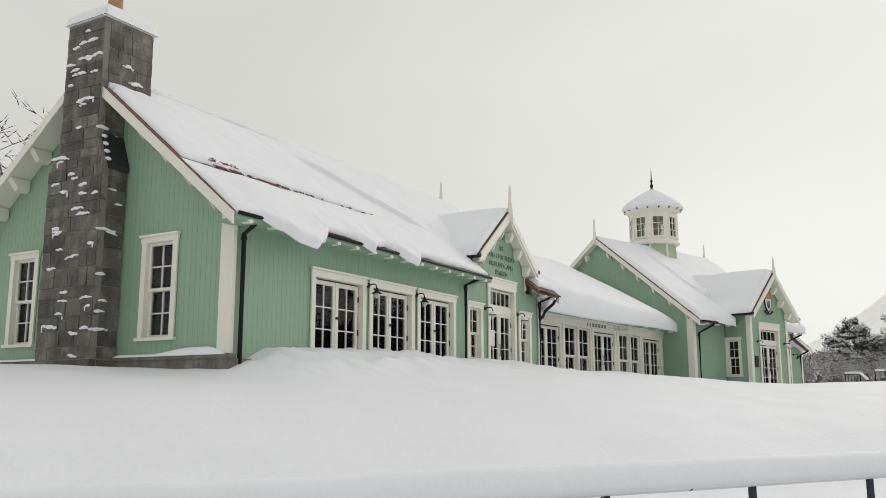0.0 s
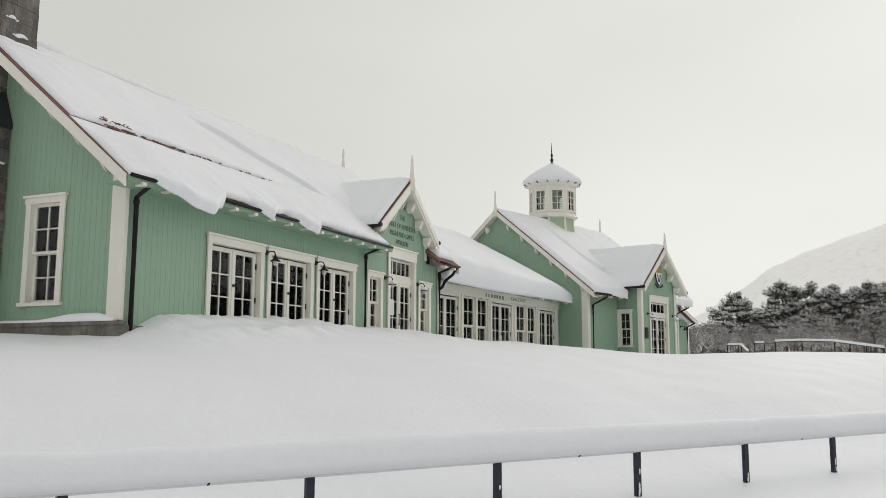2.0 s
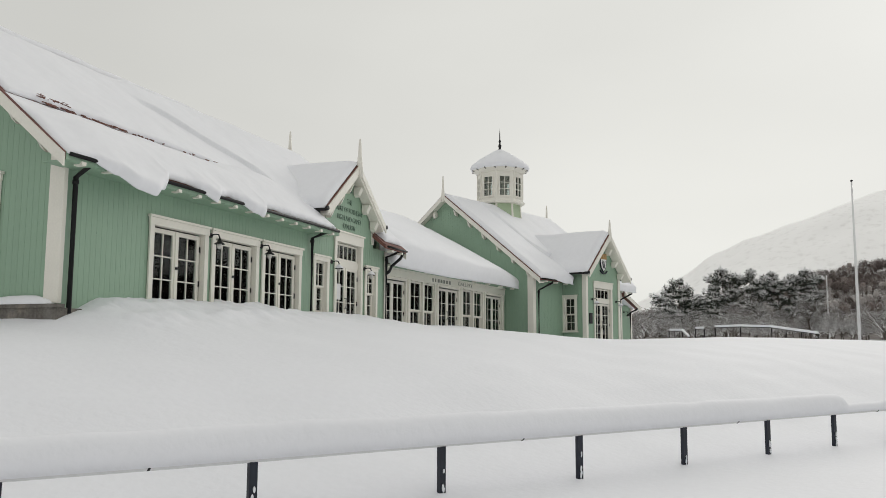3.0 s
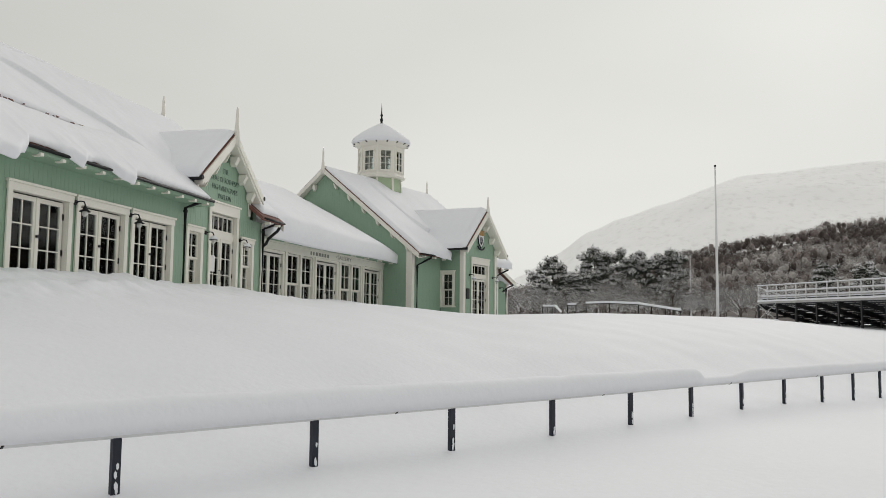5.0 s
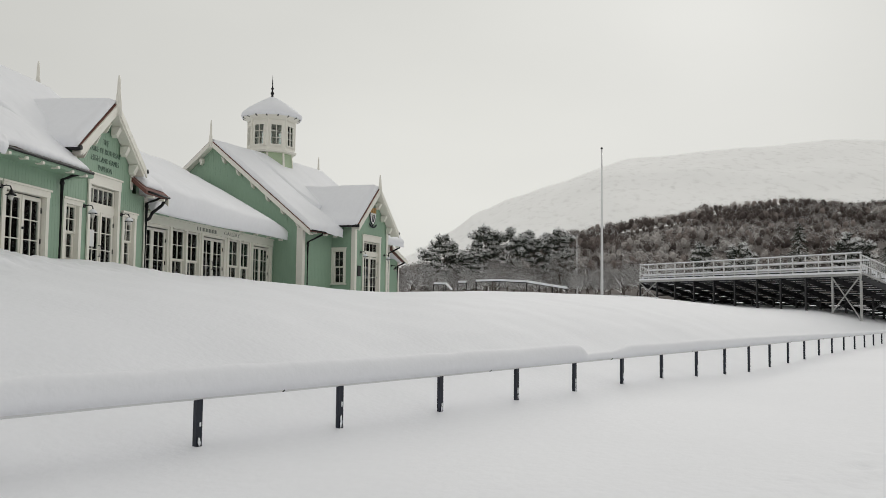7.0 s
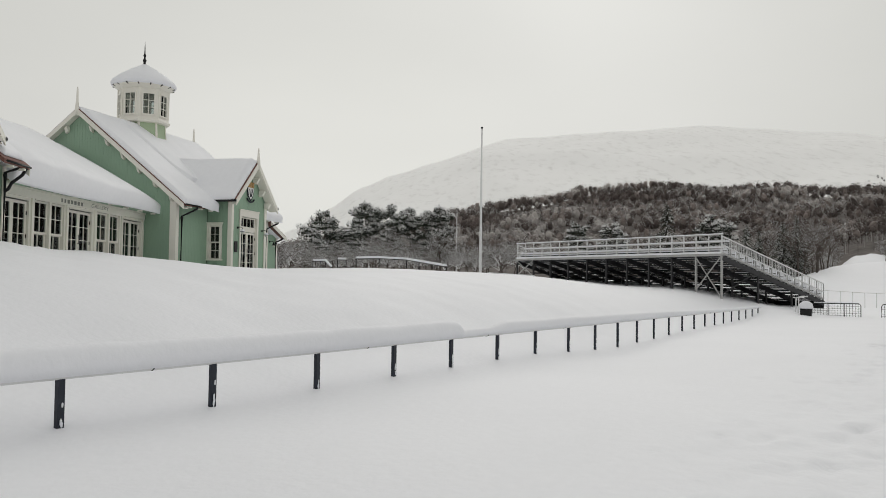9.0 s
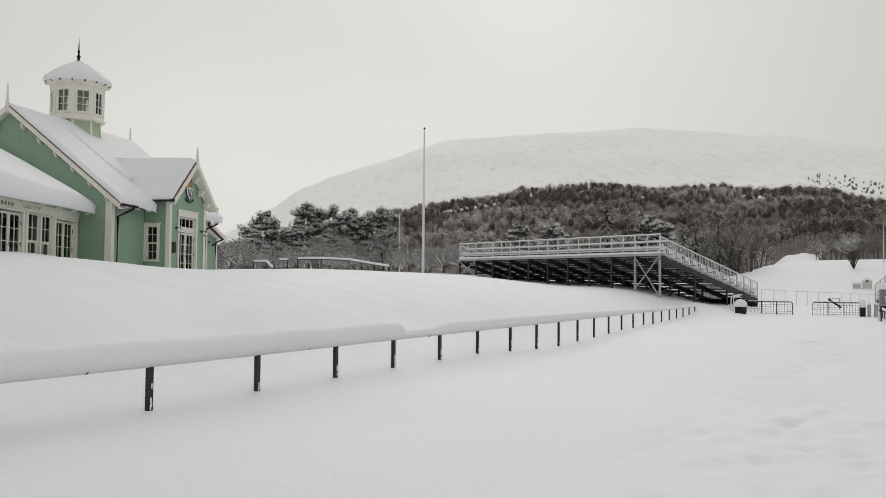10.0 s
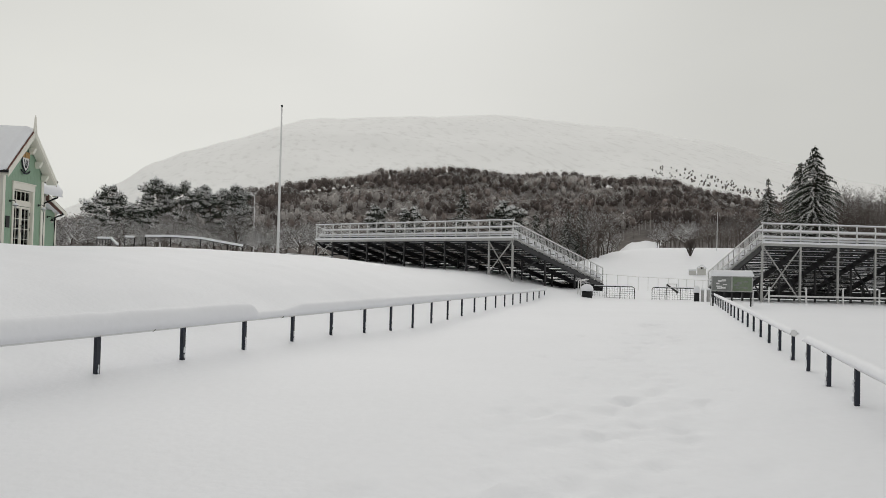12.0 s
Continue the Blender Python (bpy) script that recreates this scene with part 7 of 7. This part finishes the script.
# ---- smaller things round the arena ----
def flagpole(az, r, top, label):
    x, y = plan(az, r)
    g = ground_z(x, y)
    f = thing("flagpole", Matrix.Translation((x, y, g)), label, "flagpole", "flagpoles")
    bm = bmesh.new()
    tube(bm, [(0, 0, -0.3), (0, 0, (top - g) * 0.5), (0, 0, top - g)], 0.05, 10, taper=[0.075, 0.06, 0.035])
    part("pole", bm, RAIL_WHITE, f)
    bm = bmesh.new()
    lathe(bm, [(0.03, 0), (0.06, 0.03), (0.06, 0.07), (0.02, 0.1)], 10, (0, 0, top - g))
    part("cap", bm, BLACK, f)
    bm = bmesh.new()
    tube(bm, [(0.07, 0, 1.0), (0.06, 0, top - g - 0.1)], 0.006, 4)
    part("halyard", bm, RAIL_WHITE, f)
    bm = bmesh.new()
    bar(bm, (0.05, 0, 1.1), (0.12, 0, 1.1), 0.03, 0.12)
    part("cleat", bm, BLACK, f)


flagpole(-5.05, 46, 46 * math.tan(radians(10.32)), "tall white flagpole standing bare in the snow")
flagpole(-3.5, 88, 88 * math.tan(radians(4.83)), "slender white flagpole before the trees")
flagpole(-33.3, 150, 150 * math.tan(radians(4.15)), "slender pale flagpole at the field edge")


def ramp_railing():
    k = thing("ramp_railing", Matrix.Identity(4), "low black ramp railing capped with snow", "railing")
    runs = [[(5.9, 52, 1.36), (5.1, 52, 1.36), (4.7, 51, 0.98)], [(4.3, 52, 1.47), (3.75, 52, 1.47)], [(3.1, 52, 1.55), (1.6, 51, 1.56), (-0.2, 50, 1.47), (-2.8, 46, 1.02)]]
    for run in runs:
        pts = [(*plan(a, r), z) for a, r, z in run]
        for i, (a, b) in enumerate(zip(pts, pts[1:])):
            bm = bmesh.new()
            tube(bm, [a, b], 0.03, 6)
            part("handrail", bm, BLACK, k)
            bm = bmesh.new()
            bar(bm, Vector(a) + Vector((0, 0, 0.07)), Vector(b) + Vector((0, 0, 0.07)), 0.11, 0.12)
            bmesh.ops.bevel(bm, geom=bm.edges[:], offset=0.03, segments=2, affect="EDGES", profile=0.5)
            part("rail_snow", bm, ROOF_SNOW, k)
            n = max(1, int((Vector(b) - Vector(a)).length / 1.5))
            for j in range(n + 1):
                p = Vector(a).lerp(Vector(b), j / n)
                bm = bmesh.new()
                bar(bm, (p.x, p.y, ground_z(p.x, p.y) - 0.4), (p.x, p.y, p.z), 0.05, 0.05, (1, 0, 0))
                part("post", bm, BLACK, k)
        if run is runs[0]:
            for j in range(6):
                p = Vector(pts[0]).lerp(Vector(pts[1]), j / 5)
                bm = bmesh.new()
                bar(bm, (p.x, p.y, ground_z(p.x, p.y) - 0.2), (p.x, p.y, p.z), 0.025, 0.025, (1, 0, 0))
                part("baluster", bm, BLACK, k)


ramp_railing()


def low_rail():
    k = thing("low_rail", Matrix.Identity(4), "low black rail beside the grandstand in snow", "railing")
    a, b = Vector((*plan(-5.6, 58), 0.88)), Vector((*plan(-8.6, 60), 0.75))
    bm = bmesh.new()
    tube(bm, [a, b], 0.035, 6)
    part("handrail", bm, BLACK, k)
    bm = bmesh.new()
    bar(bm, a + Vector((0, 0, 0.05)), b + Vector((0, 0, 0.05)), 0.09, 0.05)
    part("rail_snow", bm, ROOF_SNOW, k)
    for j in range(3):
        p = a.lerp(b, j / 2)
        bm = bmesh.new()
        bar(bm, (p.x, p.y, ground_z(p.x, p.y) - 0.3), (p.x, p.y, p.z), 0.05, 0.05, (1, 0, 0))
        part("post", bm, BLACK, k)


low_rail()


def notice_board():
    x0, y0 = plan(-32.97, 45.5)
    x1, y1 = plan(-35.42, 45.5)
    a = math.degrees(math.atan2(y1 - y0, x1 - x0))
    w = math.hypot(x1 - x0, y1 - y0)
    b = thing("notice_board", pose(x0, y0, 0, 0, 0, a), "two-panel notice board with a course map under snow", "notice board")
    z0, z1 = 45.5 * math.tan(radians(-0.84)), 45.5 * math.tan(radians(0.12))
    g = ground_z(x0, y0) - 0.3
    for x in (0.08, w / 2, w - 0.08):
        part("leg", boxed(x - 0.04, x + 0.04, 0.0, 0.08, g, z1), DARK_STEEL, b)
    part("backing", bevelled(0, w, -0.04, 0.0, z0, z1, 0.008), GALV, b)
    for i, (p, q, m) in enumerate(((0.05, w / 2 - 0.03, SIGN_GREY), (w / 2 + 0.03, w - 0.05, SIGN_GREEN))):
        pl = part("panel", boxed(p, q, -0.052, -0.04, z0 + 0.05, z1 - 0.04), m, b, "printed panel")
        rng = random.Random(i + 3)
        for k in range(9):
            u = rng.uniform(p + 0.05, q - 0.3)
            v = rng.uniform(z0 + 0.12, z1 - 0.2)
            part("print_bar", boxed(u, u + rng.uniform(0.1, 0.25), -0.058, -0.0525 - 0.0004 * k, v, v + rng.uniform(0.03, 0.1)), PAPER if i == 0 else SIGN_GREY, pl)
    for x in (-0.03, w + 0.03):
        bm = bmesh.new()
        bar(bm, (x, 0.05, z0 + 0.1), (x, 0.9, g + 0.2), 0.06, 0.06)
        part("strut", bm, RAIL_WHITE, b)
    snow_slab("board_snow", "thick snow cap on the notice board", (-0.06, -0.16, z1 + 0.003), (1, 0, 0), (0, 1, 0), w + 0.12, 0.42, lambda p, q: 0.30, 24, 10, None, 2, m=pose(x0, y0, 0, 0, 0, a), wave=0.02)


notice_board()


def mesh_gate(az0, az1, r, label):
    x0, y0 = plan(az0, r)
    x1, y1 = plan(az1, r)
    a = math.degrees(math.atan2(y1 - y0, x1 - x0))
    w = math.hypot(x1 - x0, y1 - y0)
    g = ground_z((x0 + x1) / 2, (y0 + y1) / 2)
    top = r * math.tan(radians(-0.70))
    k = thing("mesh_gate", pose(x0, y0, 0, 0, 0, a), label, "gate", "mesh gates")
    bm = bmesh.new()
    tube(bm, [(0, 0, g - 0.3), (0, 0, top - 0.12), (0.1, 0, top), (w - 0.1, 0, top), (w, 0, top - 0.12), (w, 0, g - 0.3)], 0.03, 6)
    part("gate_frame", bm, DARK_STEEL, k)
    for x in (w * 0.33, w * 0.66):
        bm = bmesh.new()
        bar(bm, (x, 0, g - 0.2), (x, 0, top), 0.05, 0.05, (1, 0, 0))
        part("stile", bm, DARK_STEEL, k)
    bm = bmesh.new()
    for x in np.arange(0.15, w, 0.16):
        bar(bm, (x, 0.01, g - 0.1), (x, 0.01, top), 0.012, 0.012, (1, 0, 0))
    for z in np.arange(g + 0.05, top, 0.14):
        bar(bm, (0, 0.01, z), (w, 0.01, z), 0.012, 0.012)
    tagged(part("wire_mesh", bm, DARK_STEEL, k), kind="stuff")
    bm = bmesh.new()
    bar(bm, (0.1, 0, top + 0.04), (w - 0.1, 0, top + 0.04), 0.06, 0.035)
    part("gate_snow", bm, ROOF_SNOW, k)


mesh_gate(-25.6, -28.26, 58, "dark tubular gate with wire mesh, half buried")
mesh_gate(-29.36, -32.0, 58, "dark tubular gate with wire mesh, half buried")


def litter_bin(az, r, h, w):
    x, y = plan(az, r)
    g = ground_z(x, y)
    b = thing("litter_bin", Matrix.Translation((x, y, g)), "dark litter bin with a round snow cap", "litter bin", "bins")
    bm = bmesh.new()
    lathe(bm, [(w * 0.9, -0.2), (w, 0.0), (w, h), (w * 0.85, h)], 14)
    part("body", bm, BLACK, b)
    bm = bmesh.new()
    lathe(bm, [(w * 1.1, h - 0.01), (w * 1.2, h + 0.1), (w * 1.05, h + 0.28), (w * 0.6, h + 0.4), (0.01, h + 0.44)], 16)
    part("snow_cap", bm, ROOF_SNOW, b)


litter_bin(-25.25, 55, 0.42, 0.33)
litter_bin(-32.1, 54, 0.52, 0.16)


def white_kiosk_posts():
    for az in (-32.45, -32.8):
        x, y = plan(az, 53)
        g = ground_z(x, y)
        b = thing("gate_post", Matrix.Translation((x, y, g)), "short pale gate post with a snow cap", "gate post", "gate posts")
        part("shaft", bevelled(-0.07, 0.07, -0.07, 0.07, -0.2, 0.66, 0.01), GALV, b)
        bm = bmesh.new()
        lathe(bm, [(0.10, 0.66), (0.12, 0.71), (0.08, 0.78), (0.01, 0.8)], 12)
        part("snow_cap", bm, ROOF_SNOW, b)
    x, y = plan(-24.7, 56)
    g = ground_z(x, y)
    b = thing("stair_rail", Matrix.Translation((x, y, g)), "pale sloping stair rail at the grandstand foot", "railing")
    for o in (0, 0.35):
        bm = bmesh.new()
        tube(bm, [(0.2 + o, -0.2, -0.3), (0.3 + o, -0.3, 0.9), (0.9 + o, -1.1, 1.0)], 0.04, 6)
        part("handrail", bm, RAIL_WHITE, b)


white_kiosk_posts()


def field_spot(az, rise, lo, hi):
    """How far off the snow surface shows at a given rise along one bearing."""
    r = lo
    while r < hi and ground_z(*plan(az, r)) < r * math.tan(radians(rise)):
        r += 0.5
    return r


def small_hut():
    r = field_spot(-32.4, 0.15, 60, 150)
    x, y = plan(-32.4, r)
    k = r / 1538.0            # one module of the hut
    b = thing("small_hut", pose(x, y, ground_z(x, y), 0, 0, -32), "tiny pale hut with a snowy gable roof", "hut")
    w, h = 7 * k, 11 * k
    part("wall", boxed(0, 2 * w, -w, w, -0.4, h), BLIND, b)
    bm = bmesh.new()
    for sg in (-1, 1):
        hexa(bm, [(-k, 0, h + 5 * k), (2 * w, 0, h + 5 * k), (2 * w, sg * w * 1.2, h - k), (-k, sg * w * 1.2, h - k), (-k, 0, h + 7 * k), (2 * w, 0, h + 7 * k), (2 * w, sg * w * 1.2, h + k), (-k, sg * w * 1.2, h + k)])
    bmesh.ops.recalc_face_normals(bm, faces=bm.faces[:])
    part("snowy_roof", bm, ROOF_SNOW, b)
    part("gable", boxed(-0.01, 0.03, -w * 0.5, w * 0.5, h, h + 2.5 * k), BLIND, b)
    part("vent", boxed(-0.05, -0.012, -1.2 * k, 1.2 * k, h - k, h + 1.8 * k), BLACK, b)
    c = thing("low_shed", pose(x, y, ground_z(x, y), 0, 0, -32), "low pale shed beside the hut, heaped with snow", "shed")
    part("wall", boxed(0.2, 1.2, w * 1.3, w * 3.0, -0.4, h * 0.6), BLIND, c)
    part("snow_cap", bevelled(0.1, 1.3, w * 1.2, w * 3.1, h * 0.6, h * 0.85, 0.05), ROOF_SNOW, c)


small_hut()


def far_fence():
    k = thing("arena_fence", Matrix.Identity(4), "thin pale fence round the snow-covered arena", "fence")
    pts = [(*plan(az, r), r * math.tan(radians(e))) for az, r, e in ((-25.8, 82, 0.1), (-28.5, 86, -0.05), (-31.0, 84, -0.12), (-33.0, 80, -0.2))]
    for a, b in zip(pts, pts[1:]):
        bm = bmesh.new()
        tube(bm, [a, b], 0.02, 6)
        part("rail", bm, RAIL_WHITE, k)
        for j in range(4):
            p = Vector(a).lerp(Vector(b), j / 4)
            bm = bmesh.new()
            bar(bm, (p.x, p.y, ground_z(p.x, p.y) - 0.3), p, 0.035, 0.035, (1, 0, 0))
            part("post", bm, RAIL_WHITE, k)


far_fence()


def arena_handrail():
    x, y = plan(-30.6, 74)
    k = thing("arena_handrail", Matrix.Translation((x, y, ground_z(x, y))), "dark sloping handrail in the snowy arena", "railing")
    bm = bmesh.new()
    bar(bm, (0, 0.5, 0.85), (0, -0.55, 0.2), 0.06, 0.14)
    part("sloping_rail", bm, DARK_STEEL, k)
    bm = bmesh.new()
    tube(bm, [(0, 0.5, -0.2), (0, 0.5, 0.9), (0.2, -0.55, 0.9), (0.2, -0.55, -0.2)], 0.03, 6)
    part("frame", bm, GALV, k)


arena_handrail()
